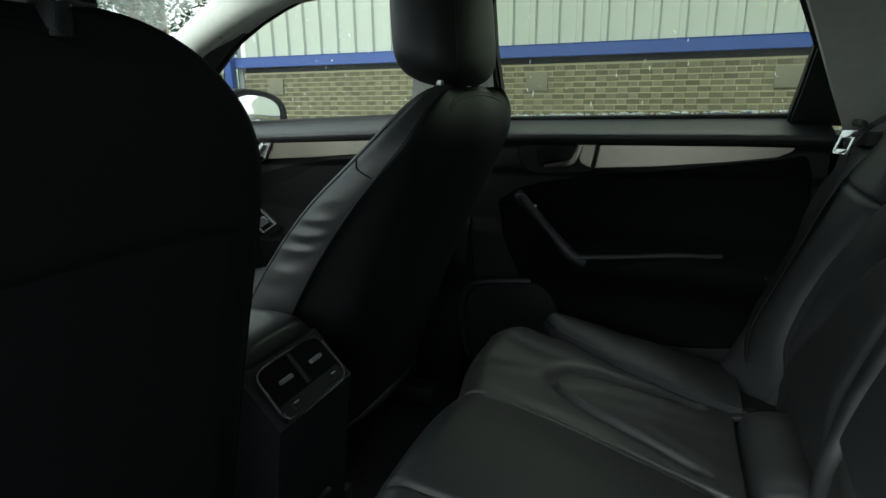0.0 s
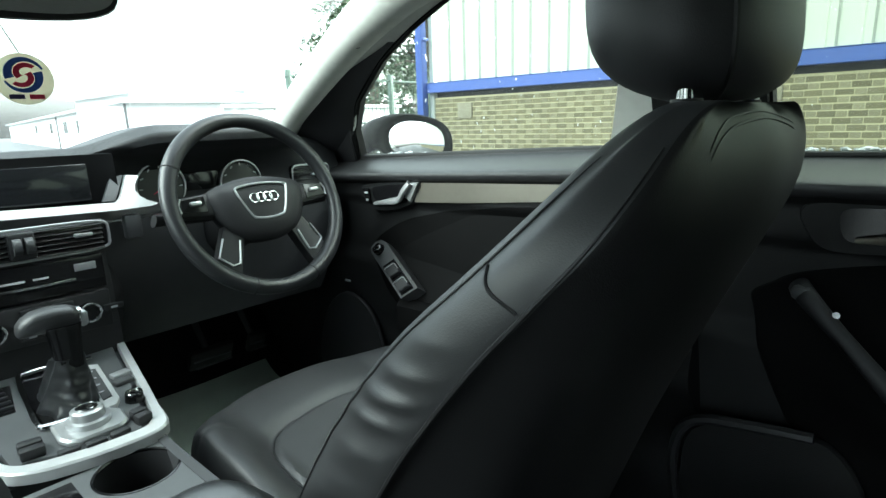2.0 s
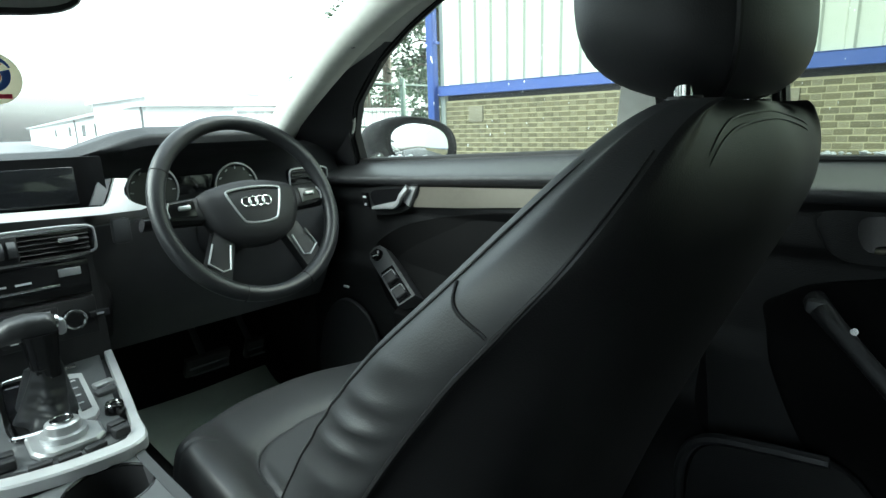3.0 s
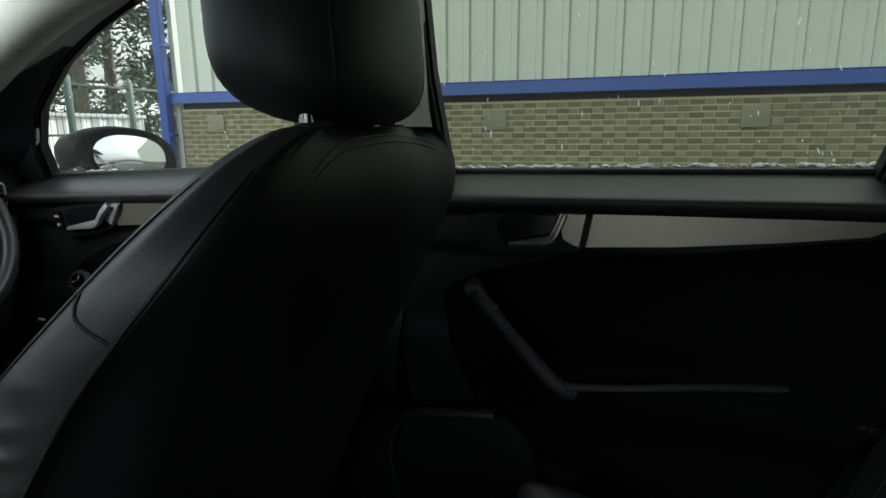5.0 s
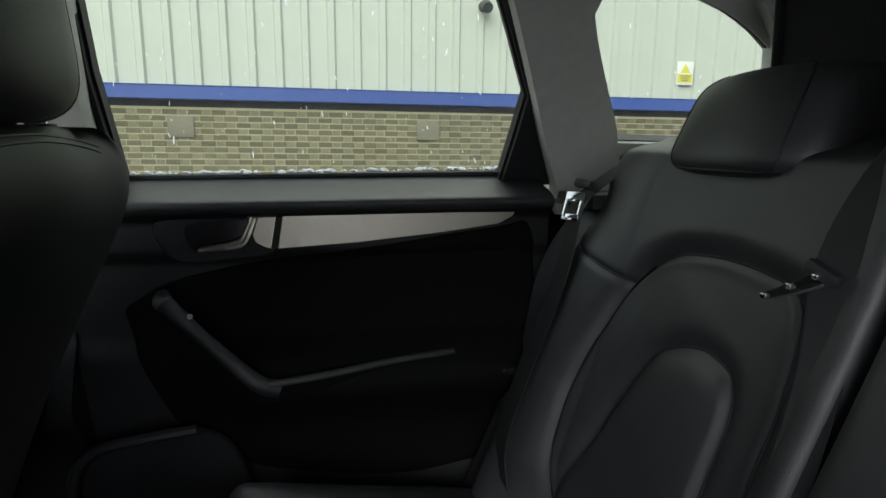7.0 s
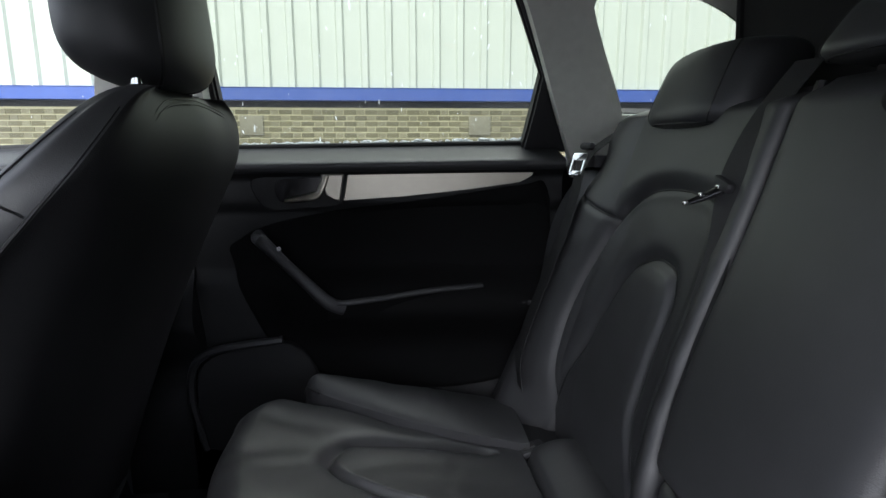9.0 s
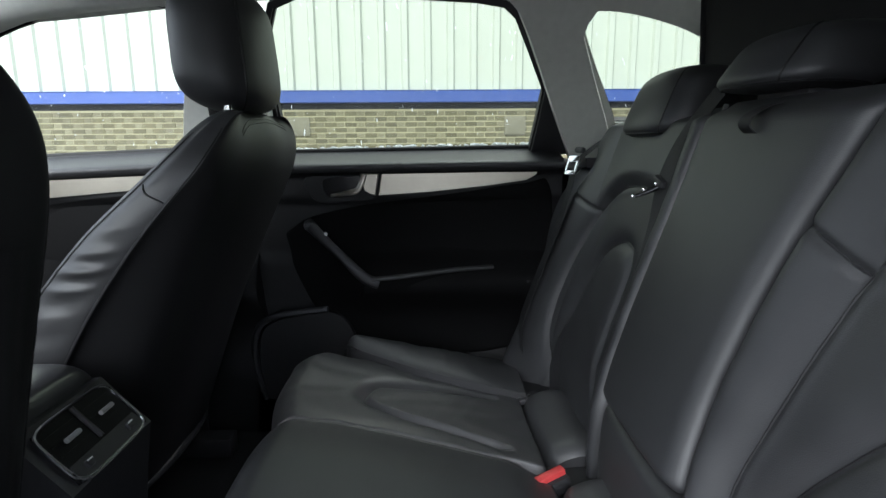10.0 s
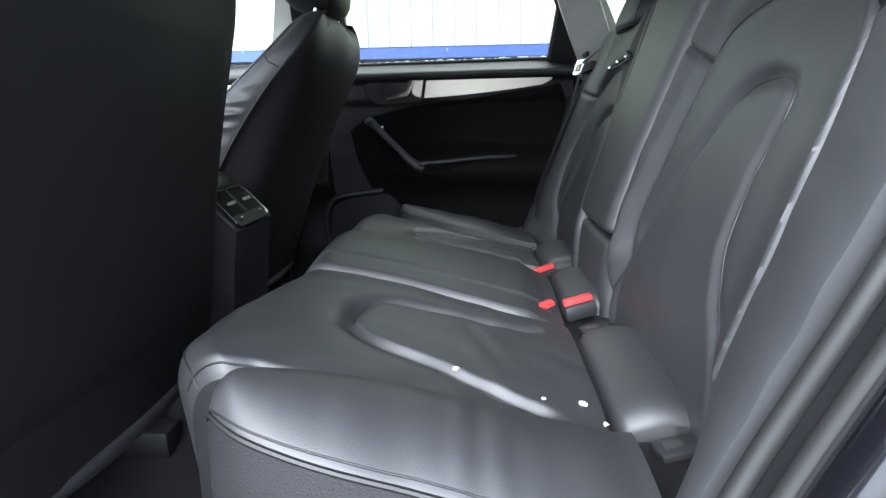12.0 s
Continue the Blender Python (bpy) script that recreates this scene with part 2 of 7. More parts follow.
def curve(points, n=8, closed=False):
    """A smooth line through the points."""
    p = [Vector(a) for a in points]
    k, out = len(p), []
    for i in range(k if closed else k - 1):
        a, b, c, d = (p[(i + s) % k] if closed else p[min(max(i + s, 0), k - 1)] for s in (-1, 0, 1, 2))
        for j in range(n):
            t = j / n
            out.append(0.5 * (2 * b + (c - a) * t + (2 * a - 5 * b + 4 * c - d) * t * t + (3 * b - a - 3 * c + d) * t ** 3))
    return out if closed else out + [p[-1]]


def tube(points, radius, n=8, closed=False, flat=1.0):
    """A round bar along the points; radius may be a list; flat squeezes it."""
    p = [Vector(a) for a in points]
    k, rings = len(p), []
    side = None
    for i in range(k):
        d = (p[(i + 1) % k] - p[i - 1]) if closed else (p[min(i + 1, k - 1)] - p[max(i - 1, 0)])
        d.normalize()
        if side is None:
            side = d.orthogonal().normalized()
        side = (side - d * side.dot(d)).normalized()
        up = d.cross(side)
        r = radius[i] if isinstance(radius, list) else radius
        rings.append([p[i] + side * r * math.cos(6.28319 * j / n) + up * r * flat * math.sin(6.28319 * j / n) for j in range(n)])
    if closed:
        v = [tuple(a) for r in rings for a in r]
        return v, [(j * n + i, j * n + (i + 1) % n, (j + 1) % k * n + (i + 1) % n, (j + 1) % k * n + i) for j in range(k) for i in range(n)]
    return loft(rings)


def rbox(centre, size, r=0.005, turn=(0, 0, 0), seg=2):
    """A box with rounded edges."""
    bm = bmesh.new()
    bmesh.ops.create_cube(bm, size=1.0)
    bmesh.ops.scale(bm, vec=size, verts=bm.verts)
    if r:
        bmesh.ops.bevel(bm, geom=bm.edges[:], offset=min(r, min(size) * 0.49), segments=seg, profile=0.5, affect="EDGES")
    m = pose(*centre, *turn)
    bm.verts.index_update()
    out = [tuple(m @ v.co) for v in bm.verts], [tuple(v.index for v in f.verts) for f in bm.faces]
    bm.free()
    return out


def prism(outline, depth, m=None, r=0.0):
    """An outline in x and y, extruded along z by depth from 0, with bevelled rims, then placed by m."""
    n = len(outline)
    cx, cy = sum(a[0] for a in outline) / n, sum(a[1] for a in outline) / n
    def ring(z, k):
        return [(cx + (x - cx) * k, cy + (y - cy) * k, z) for x, y in outline]
    size = max(max(abs(x - cx), abs(y - cy)) for x, y in outline)
    k = 1 - r / size
    rings = [ring(0, k), ring(r, 1), ring(depth - r, 1), ring(depth, k)] if r else [ring(0, 1), ring(depth, 1)]
    v, f = loft(rings)
    return xf((v, f), m) if m else (v, f)


def xf(shape, m):
    return [tuple(m @ Vector(p)) for p in shape[0]], shape[1]


def join(*shapes):
    v, f = [], []
    for a, b in shapes:
        n = len(v)
        v += a
        f += [tuple(i + n for i in q) for q in b]
    return v, f


def flip_y(shape, side):
    return shape if side > 0 else ([(x, -y, z) for x, y, z in shape[0]], [tuple(reversed(q)) for q in shape[1]])


def mesh_of(name, shape, mat, smooth=True, angle=40):
    me = bpy.data.meshes.new(name)
    me.from_pydata(shape[0], [], shape[1])
    bm = bmesh.new()
    bm.from_mesh(me)
    bmesh.ops.recalc_face_normals(bm, faces=bm.faces)
    bm.to_mesh(me)
    bm.free()
    me.materials.append(mat)
    if smooth:
        me.shade_smooth()
        me.set_sharp_from_angle(angle=radians(angle))
    return me


def thing(name, label, category, base=(0, 0, 0), group="", kind=""):
    ob = new(name)
    ob.location = base
    return tagged(ob, label, category, group, kind)


def part(name, shape, mat, parent, label="", smooth=True, angle=40):
    ob = new(name, mesh_of(name, shape, mat, smooth, angle))
    ob.parent = parent
    ob.matrix_parent_inverse = Matrix.Translation(-Vector(parent.location)) if parent.data is None else Matrix.Identity(4)
    return tagged(ob, label)


def solid(name, shape, mat, label, category, group="", kind="", smooth=True, angle=40):
    return tagged(new(name, mesh_of(name, shape, mat, smooth, angle)), label, category, group, kind)


def smoothstep(a, b, x):
    t = min(1, max(0, (x - a) / (b - a)))
    return t * t * (3 - 2 * t)


def bell(x, w):
    return math.exp(-(x / w) ** 2)


def round_line(points, n=6):
    return [(p[0], p[1]) for p in curve([(a, b, 0) for a, b in points], n)]


def ellipse(cx, cy, a, b, n=32, power=2.0, start=0.0):
    out = []
    for i in range(n):
        t = start + 6.28319 * i / n
        c, s = math.cos(t), math.sin(t)
        out.append((cx + a * math.copysign(abs(c) ** (2 / power), c), cy + b * math.copysign(abs(s) ** (2 / power), s)))
    return out

# ---- the car's shell ----
SLOPE, BELT_Y, BELT_Z = 0.55, 0.745, 0.95


def side_y(z):
    return BELT_Y - SLOPE * (z - BELT_Z)


def on_side(outline, depth, out=0.0, r=0.006, side=1):
    """A plate on the leaning side of the cabin: outline in x and z, thickness outwards."""
    k = math.hypot(1, SLOPE)
    m = Matrix(((1, 0, 0, 0), (0, -SLOPE / k, 1 / k, BELT_Y), (0, 1 / k, SLOPE / k, BELT_Z), (0, 0, 0, 1))) @ Matrix.Translation((0, 0, out))
    return flip_y(prism([(x, (z - BELT_Z) * k) for x, z in outline], depth, m, r), side)


def inset(outline, d):
    """The outline drawn in by d all round."""
    n, out = len(outline), []
    area = sum(outline[i - 1][0] * outline[i][1] - outline[i][0] * outline[i - 1][1] for i in range(n))
    sgn = 1 if area > 0 else -1
    for i in range(n):
        a, b, c = (Vector(outline[(i + s) % n]) for s in (-1, 0, 1))
        n1, n2 = Vector((a.y - b.y, b.x - a.x)).normalized(), Vector((b.y - c.y, c.x - b.x)).normalized()
        mid = n1 + n2
        mid = mid / max(mid.length_squared, 0.3) * 2 * 0.5 * 2
        out.append((b.x + sgn * d * mid.x * 0.5, b.y + sgn * d * mid.y * 0.5))
    return out


def frame_on_side(outline, width, depth, out, side=1):
    """A flat rim inside an outline on the cabin's side."""
    k = math.hypot(1, SLOPE)
    m = Matrix(((1, 0, 0, 0), (0, -SLOPE / k, 1 / k, BELT_Y), (0, 1 / k, SLOPE / k, BELT_Z), (0, 0, 0, 1)))
    o, i = [(x, (z - BELT_Z) * k) for x, z in outline], [(x, (z - BELT_Z) * k) for x, z in inset(outline, width)]
    n = len(o)
    v = [(x, y, out) for x, y in o] + [(x, y, out) for x, y in i] + [(x, y, out + depth) for x, y in i] + [(x, y, out + depth) for x, y in o]
    f = [(a * n + j, a * n + (j + 1) % n, (a + 1) % 4 * n + (j + 1) % n, (a + 1) % 4 * n + j) for a in range(4) for j in range(n)]
    return flip_y(xf((v, f), m), side)


def sheet_on_side(outline, out, side):
    k = math.hypot(1, SLOPE)
    m = Matrix(((1, 0, 0, 0), (0, -SLOPE / k, 1 / k, BELT_Y), (0, 1 / k, SLOPE / k, BELT_Z), (0, 0, 0, 1)))
    v = [(x, (z - BELT_Z) * k, out) for x, z in outline]
    return flip_y(xf((v, [tuple(range(len(v)))]), m), side)


def smooth_outline(points, n=4):
    return [(p[0], p[1]) for p in curve([(a, b, 0) for a, b in points], n, closed=True)]


REAR_WINDOW = [(-0.385, 0.93), (-0.385, 1.08), (-0.377, 1.17), (-0.352, 1.225), (-0.30, 1.243), (-0.13, 1.243), (0.05, 1.234), (0.105, 1.226),
               (0.13, 1.207), (0.166, 1.142), (0.204, 1.07), (0.198, 1.01), (0.188, 0.93)]
FRONT_WINDOW = [(-1.285, 0.90), (-1.255, 0.98), (-1.187, 1.049), (-1.06, 1.122), (-0.96, 1.163), (-0.87, 1.192), (-0.75, 1.223), (-0.62, 1.235), (-0.555, 1.226),
                (-0.536, 1.195), (-0.556, 1.115), (-0.60, 0.99), (-0.63, 0.90)]
QUARTER_WINDOW = [(p[0], p[1]) for p in curve([(a, b, 0) for a, b in ((0.372, 1.005), (0.357, 1.035), (0.306, 1.118), (0.268, 1.188), (0.266, 1.208), (0.282, 1.218), (0.350, 1.215), (0.443, 1.196), (0.515, 1.172), (0.578, 1.140), (0.625, 1.105), (0.66, 1.06), (0.668, 1.0))], 4)]
for side, word in ((1, "right"), (-1, "left")):
    panes = [("window_1", FRONT_WINDOW, DAMP), ("window_3", QUARTER_WINDOW, TINTED)] + ([("window_2", REAR_WINDOW, TINTED)] if side > 0 else [])
    for name, outline, mat in panes:
        win = thing(name, "car side window in a black rubber seal, wet outside", "window", (outline[0][0], side * 0.76, 0.93), kind="structure")
        pane = part("pane", sheet_on_side(outline, 0.024, side), mat, win, "slightly tinted glass" if mat is TINTED else "clear glass")
        pane.visible_shadow = False
        part("seal", frame_on_side(outline, 0.003 if name == "window_3" else 0.008, 0.020, 0.006, side), RUBBER, win, "black rubber seal")
    # pillars and roof rail, grey trim inside
    b_pillar = [(-0.625, 0.925), (-0.60, 0.99), (-0.556, 1.115), (-0.534, 1.20), (-0.50, 1.255), (-0.40, 1.255), (-0.372, 1.20), (-0.392, 1.05), (-0.40, 0.925)]
    solid("trim_b_pillar", on_side(b_pillar, 0.05, -0.025, 0.012, side), PILLAR, "grey plastic pillar trim between the doors", "pillar trim", kind="structure")
    c_pillar = [(0.290, 0.89), (0.275, 0.935), (0.236, 1.01), (0.19, 1.105), (0.152, 1.18), (0.125, 1.228), (0.09, 1.262), (0.30, 1.262), (0.268, 1.212), (0.262, 1.19), (0.30, 1.11), (0.345, 1.02), (0.385, 0.935), (0.39, 0.89)]
    solid("trim_quarter_surround", frame_on_side(QUARTER_WINDOW, -0.10, 0.02, -0.002, side), PILLAR, "pale grey lining round the quarter window", "window trim", kind="structure")
    solid("trim_c_pillar", on_side(c_pillar, 0.05, -0.03, 0.014, side), PILLAR, "grey plastic pillar trim behind the rear door", "pillar trim", kind="structure")
    lower = [Vector((x, side * (side_y(z) - 0.004), z)) for x, z in FRONT_WINDOW[1:9]]
    edge_line = curve([Vector((-1.42, side * 0.765, 0.90))] + lower + [Vector((-0.50, side * 0.60, 1.25))], 6)
    start = curve([(-1.58, side * 0.69, 0.905), (-1.42, side * 0.655, 0.99), (-1.30, side * 0.630, 1.055), (-1.20, side * 0.608, 1.10), (-1.0, side * 0.572, 1.18), (-0.90, side * 0.562, 1.208), (-0.82, side * 0.553, 1.23), (-0.70, side * 0.548, 1.25), (-0.58, side * 0.545, 1.262), (-0.45, side * 0.545, 1.27)], 6)
    nn = min(len(edge_line), len(start))
    solid("trim_a_pillar_face", slab(lambda u, v: start[int(round(u * (nn - 1)))].lerp(edge_line[int(round(u * (nn - 1)))], v) - Vector((0, side * 0.018 * math.sin(3.1416 * v), 0)), nn, 7, (0, side * 0.012, 0.006)), PILLAR, "grey trim between windscreen and front side window", "pillar trim", kind="structure")
    def foot(u, v):
        i = u * 0.40 * (nn - 1)
        a, b = int(i), min(nn - 1, int(i) + 1)
        p, q = start[a].lerp(start[b], i - a), edge_line[a].lerp(edge_line[b], i - a)
        w = 0.30 + 0.62 * smoothstep(0.55, 1.0, u) + (0.70 - 0.62 * smoothstep(0.55, 1.0, u)) * v
        return p.lerp(q, w) - Vector((0, side * (0.018 * math.sin(3.1416 * w) + 0.004), 0))
    solid("trim_a_pillar_foot", slab(foot, 24, 10, (0, side * 0.006, 0.0)), PLASTIC, "black plastic corner below the windscreen pillar", "pillar trim", kind="structure")
    solid("trim_window_surround", frame_on_side(FRONT_WINDOW, -0.030, 0.02, -0.004, side), DARK_TRIM, "black frame round the front side window", "window trim", kind="structure")
    if side > 0:
        solid("trim_window_surround_rear", frame_on_side(REAR_WINDOW, -0.022, 0.02, -0.004, side), PLASTIC, "black trim round the rear side window", "window trim", kind="structure")
    solid("trim_kick_panel", slab(lambda u, v: (-1.88 + 0.50 * u, side * (0.745 - 0.02 * u), 0.24 + 0.69 * v), 4, 4, (0, side * 0.03, 0)), CARPET, "dark panel beside the footwell", "kick panel", kind="structure")
    solid("trim_shoulder", slab(lambda u, v: (-1.75 + (1.30 if side < 0 else 2.05) * u, side * (0.785 + 0.10 * v), 0.915 - 0.02 * v), 4, 4, (0, 0, -0.02)), CAR_PAINT, "black painted shoulder below the windows", "car body", kind="structure")
    d_pillar = [(0.60, 0.90), (0.60, 1.08), (0.56, 1.16), (0.50, 1.21), (0.95, 1.24), (1.1, 0.90)]
    solid("trim_d_pillar", on_side(d_pillar, 0.05, -0.03, 0.012, side), PILLAR, "grey plastic trim beside the load space", "pillar trim", kind="structure")
    corner = [(0.19, 0.93), (0.199, 1.0), (0.205, 1.07), (0.212, 1.068), (0.25, 0.985), (0.278, 0.93)]
    if side > 0:
        solid("trim_door_corner", on_side(corner, 0.02, 0.004, 0.003, side), PLASTIC, "black plastic corner piece of the rear door frame", "door trim", kind="structure")
    a_line = curve([(-1.56, side * 0.70, 0.93), (-1.40, side * 0.655, 1.02), (-1.20, side * 0.612, 1.112), (-1.0, side * 0.575, 1.19), (-0.82, side * 0.555, 1.238), (-0.62, side * 0.55, 1.262), (-0.45, side * 0.55, 1.27)], 6)
    solid("trim_a_pillar", tube(a_line, [0.048 + 0.01 * min(1, i / 20) for i in range(len(a_line))], 14, flat=0.7), PILLAR, "grey trim of the windscreen pillar", "pillar trim", kind="structure")
    rail = surf(lambda u, v: (-1.0 + 2.1 * u, side * (0.50 + 0.11 * v), 1.29 - 0.045 * v * v - 0.02 * max(0, u - 0.75) - 0.05 * smoothstep(0.35, 0, u)), 30, 6)
    solid("trim_roof_rail", rail, FABRIC, "grey fabric edge of the roof lining", "roof lining", kind="structure")
    # outside panels below the windows, and the sill
    outer = slab(lambda u, v: (-1.75 + (1.15 if side < 0 else 2.9) * u, side * (0.86 + 0.05 * math.sin(3.1 * v)), 0.25 + 0.66 * v), 4, 10, (0, -side * 0.01, 0))
    solid("wall_body_" + word, outer, CAR_PAINT, "black painted car body side", "car body", kind="structure")
    outer = slab(lambda u, v: (0.32 + 0.9 * u, side * (0.86 + 0.05 * math.sin(3.1 * v)), 0.25 + 0.66 * v), 4, 10, (0, -side * 0.01, 0))
    solid("wall_quarter_" + word, outer, CAR_PAINT, "black painted rear quarter of the car", "car body", kind="structure")
    ledge = slab(lambda u, v: (0.28 + 0.9 * u, side * (0.60 + 0.30 * v), 0.93 - 0.01 * v), 3, 4, (0, 0, -0.02))
    solid("trim_ledge_" + word, ledge, PLASTIC, "black ledge beside the load space", "load space trim", kind="structure")

solid("ceiling", slab(lambda u, v: (-0.86 + 1.96 * u, -0.52 + 1.04 * v, 1.287 + 0.045 * (1 - (2 * v - 1) ** 2) - 0.09 * max(0, u - 0.6) ** 1.5), 24, 16, (0, 0, 0.03)),
      FABRIC, "pale grey fabric roof lining", "roof lining", kind="structure")
solid("roof_skin", slab(lambda u, v: (-0.95 + 2.1 * u, -0.66 + 1.32 * v, 1.34 + 0.06 * (1 - (2 * v - 1) ** 2) - 0.05 * abs(2 * u - 1) ** 3), 12, 10, (0, 0, 0.01)),
      CAR_PAINT, "black painted car roof", "car roof", kind="structure")
def floor_z(x, y):
    return 0.27 + 0.13 * bell(y, 0.13) + 0.24 * smoothstep(-1.58, -1.9, x)


solid("floor", slab(lambda u, v: (-1.85 + 2.15 * u, -0.74 + 1.48 * v, floor_z(-1.85 + 2.15 * u, -0.74 + 1.48 * v)), 40, 44, (0, 0, -0.04)),
      CARPET, "black carpeted car floor with a raised tunnel", "floor", kind="structure")
solid("underbody", slab(lambda u, v: (-1.9 + 3.1 * u, -0.88 + 1.76 * v, 0.20), 3, 3, (0, 0, -0.02)), DARK, "dark underside of the car", "underbody", kind="structure")
net = thing("luggage_net", "dark luggage net partition raised behind the rear seat", "luggage net", (0.47, 0, 0.95))
part("net_panel", slab(lambda u, v: (0.47 - 0.02 * v, -0.49 + 0.98 * u, 0.90 + 0.385 * v), 8, 6, (0.012, 0, 0)), NET, net, "finely woven dark net")
for s_ in (-1, 1):
    part("side_hem", tube([(0.470, s_ * 0.49, 0.90), (0.450, s_ * 0.49, 1.285)], 0.007, 8), NET, net)
solid("wall_bulkhead", slab(lambda u, v: (-1.80 + 0.25 * v - 0.05, -0.76 + 1.52 * u, 0.45 + 0.45 * v), 4, 4, (-0.05, 0, 0)), CARPET, "dark carpeted bulkhead under the dashboard", "bulkhead", kind="structure")
solid("wall_load_space", slab(lambda u, v: (0.98 + 0.03 * v, -0.72 + 1.44 * u, 0.35 + 0.60 * v), 4, 4, (0.05, 0, 0)), PLASTIC, "black plastic tailgate lining", "tailgate", kind="structure")
solid("load_floor", slab(lambda u, v: (0.36 + 0.65 * u, -0.55 + 1.1 * v, 0.62), 3, 3, (0, 0, -0.03)), CARPET, "black carpeted load floor", "load floor", kind="structure")
screen = thing("window_4", "sloping windscreen, wet with melting snow", "windscreen", (-1.6, 0, 0.95), kind="structure")
glass_pane = part("pane", surf(lambda u, v: (-1.78 + 0.90 * v - 0.10 * (1 - (2 * u - 1) ** 2) * (1 - v * 0.6), -0.70 + 0.15 * v + (1.40 - 0.30 * v) * u, 0.925 + 0.365 * v + 0.03 * math.sin(3.14 * v)), 16, 12), MISTED, screen)
glass_pane.visible_shadow = False
tail = thing("window_5", "dark tailgate window", "window", (1.0, 0, 0.95), kind="structure")
tail_pane = part("pane", surf(lambda u, v: (1.03 - 0.16 * v, -0.6 + 1.2 * u, 0.95 + 0.29 * v), 3, 3), TINTED, tail)
tail_pane.visible_shadow = False
# left rear door opening: sill, seal and painted frame
line = curve([(-0.36, -0.70, 0.36), (-0.05, -0.70, 0.345), (0.06, -0.675, 0.40), (0.155, -0.638, 0.575), (0.218, -0.636, 0.714), (0.262, -0.63, 0.82), (0.285, -0.63, 0.92), (0.24, -0.60, 1.05), (0.14, -0.565, 1.2), (0.02, -0.55, 1.262), (-0.30, -0.55, 1.275)], 8)
seal = thing("door_seal", "black rubber seal round the open door, in two ridges", "door seal", (-0.36, -0.70, 0.345), kind="structure")
for dx, dy, r in ((0.0, 0.004, 0.0075), (0.012, -0.016, 0.0085), (0.020, -0.032, 0.007)):
    part("seal_ridge", tube([p + Vector((dx if p.x > 0 else 0, dy, -0.4 * dx)) for p in line], r, 10), RUBBER, seal)
line2 = [p + Vector((0.030 if p.x > 0 else 0, -0.045, -0.025)) for p in line]
solid("door_frame_left", tube(line2, 0.035, 12, flat=0.8), CAR_PAINT, "black painted frame of the open rear door", "door frame", kind="structure")
solid("door_sill", slab(lambda u, v: (-0.75 + 0.85 * u, -0.62 - 0.24 * v, 0.37 - 0.03 * v), 6, 4, (0, 0, -0.06)), PLASTIC, "black plastic sill of the open rear door", "door sill", kind="structure")

# ---- seats ----
def between(table, z):
    """A smooth value from (z, value) pairs."""
    z = min(table[-1][0], max(table[0][0], z))
    slope = [(q - p) / (b - a) for (a, p), (b, q) in zip(table, table[1:])]
    for i, ((a, p), (b, q)) in enumerate(zip(table, table[1:])):
        if z <= b:
            t, h = (z - a) / (b - a), b - a
            m0 = (slope[max(0, i - 1)] + slope[i]) / 2
            m1 = (slope[i] + slope[min(i + 1, len(slope) - 1)]) / 2
            return (2 * t ** 3 - 3 * t * t + 1) * p + (t ** 3 - 2 * t * t + t) * h * m0 + (3 * t * t - 2 * t ** 3) * q + (t ** 3 - t * t) * h * m1
    return table[-1][1]


REAR_LINE = [(0.40, -0.515), (0.55, -0.462), (0.65, -0.426), (0.76, -0.381), (0.83, -0.350), (0.88, -0.328), (0.925, -0.311), (0.957, -0.306), (0.98, -0.308), (1.0, -0.316), (1.008, -0.324), (1.012, -0.331)]
PIPING_LINE = [(0.40, -0.64), (0.55, -0.595), (0.655, -0.542), (0.755, -0.482), (0.855, -0.408), (0.896, -0.374), (0.935, -0.345), (0.97, -0.330), (1.012, -0.325)]
FRONT_LINE = [(0.40, -0.75), (0.55, -0.70), (0.66, -0.632), (0.765, -0.558), (0.846, -0.488), (0.917, -0.414), (0.95, -0.385), (0.98, -0.365), (1.012, -0.345)]
HALF_LINE = [(0.40, 0.235), (0.55, 0.25), (0.80, 0.262), (0.88, 0.258), (0.92, 0.247), (0.95, 0.229), (0.975, 0.203), (0.99, 0.181), (1.0, 0.160), (1.006, 0.142), (1.010, 0.124), (1.012, 0.105)]
SEAT_Y = 0.375


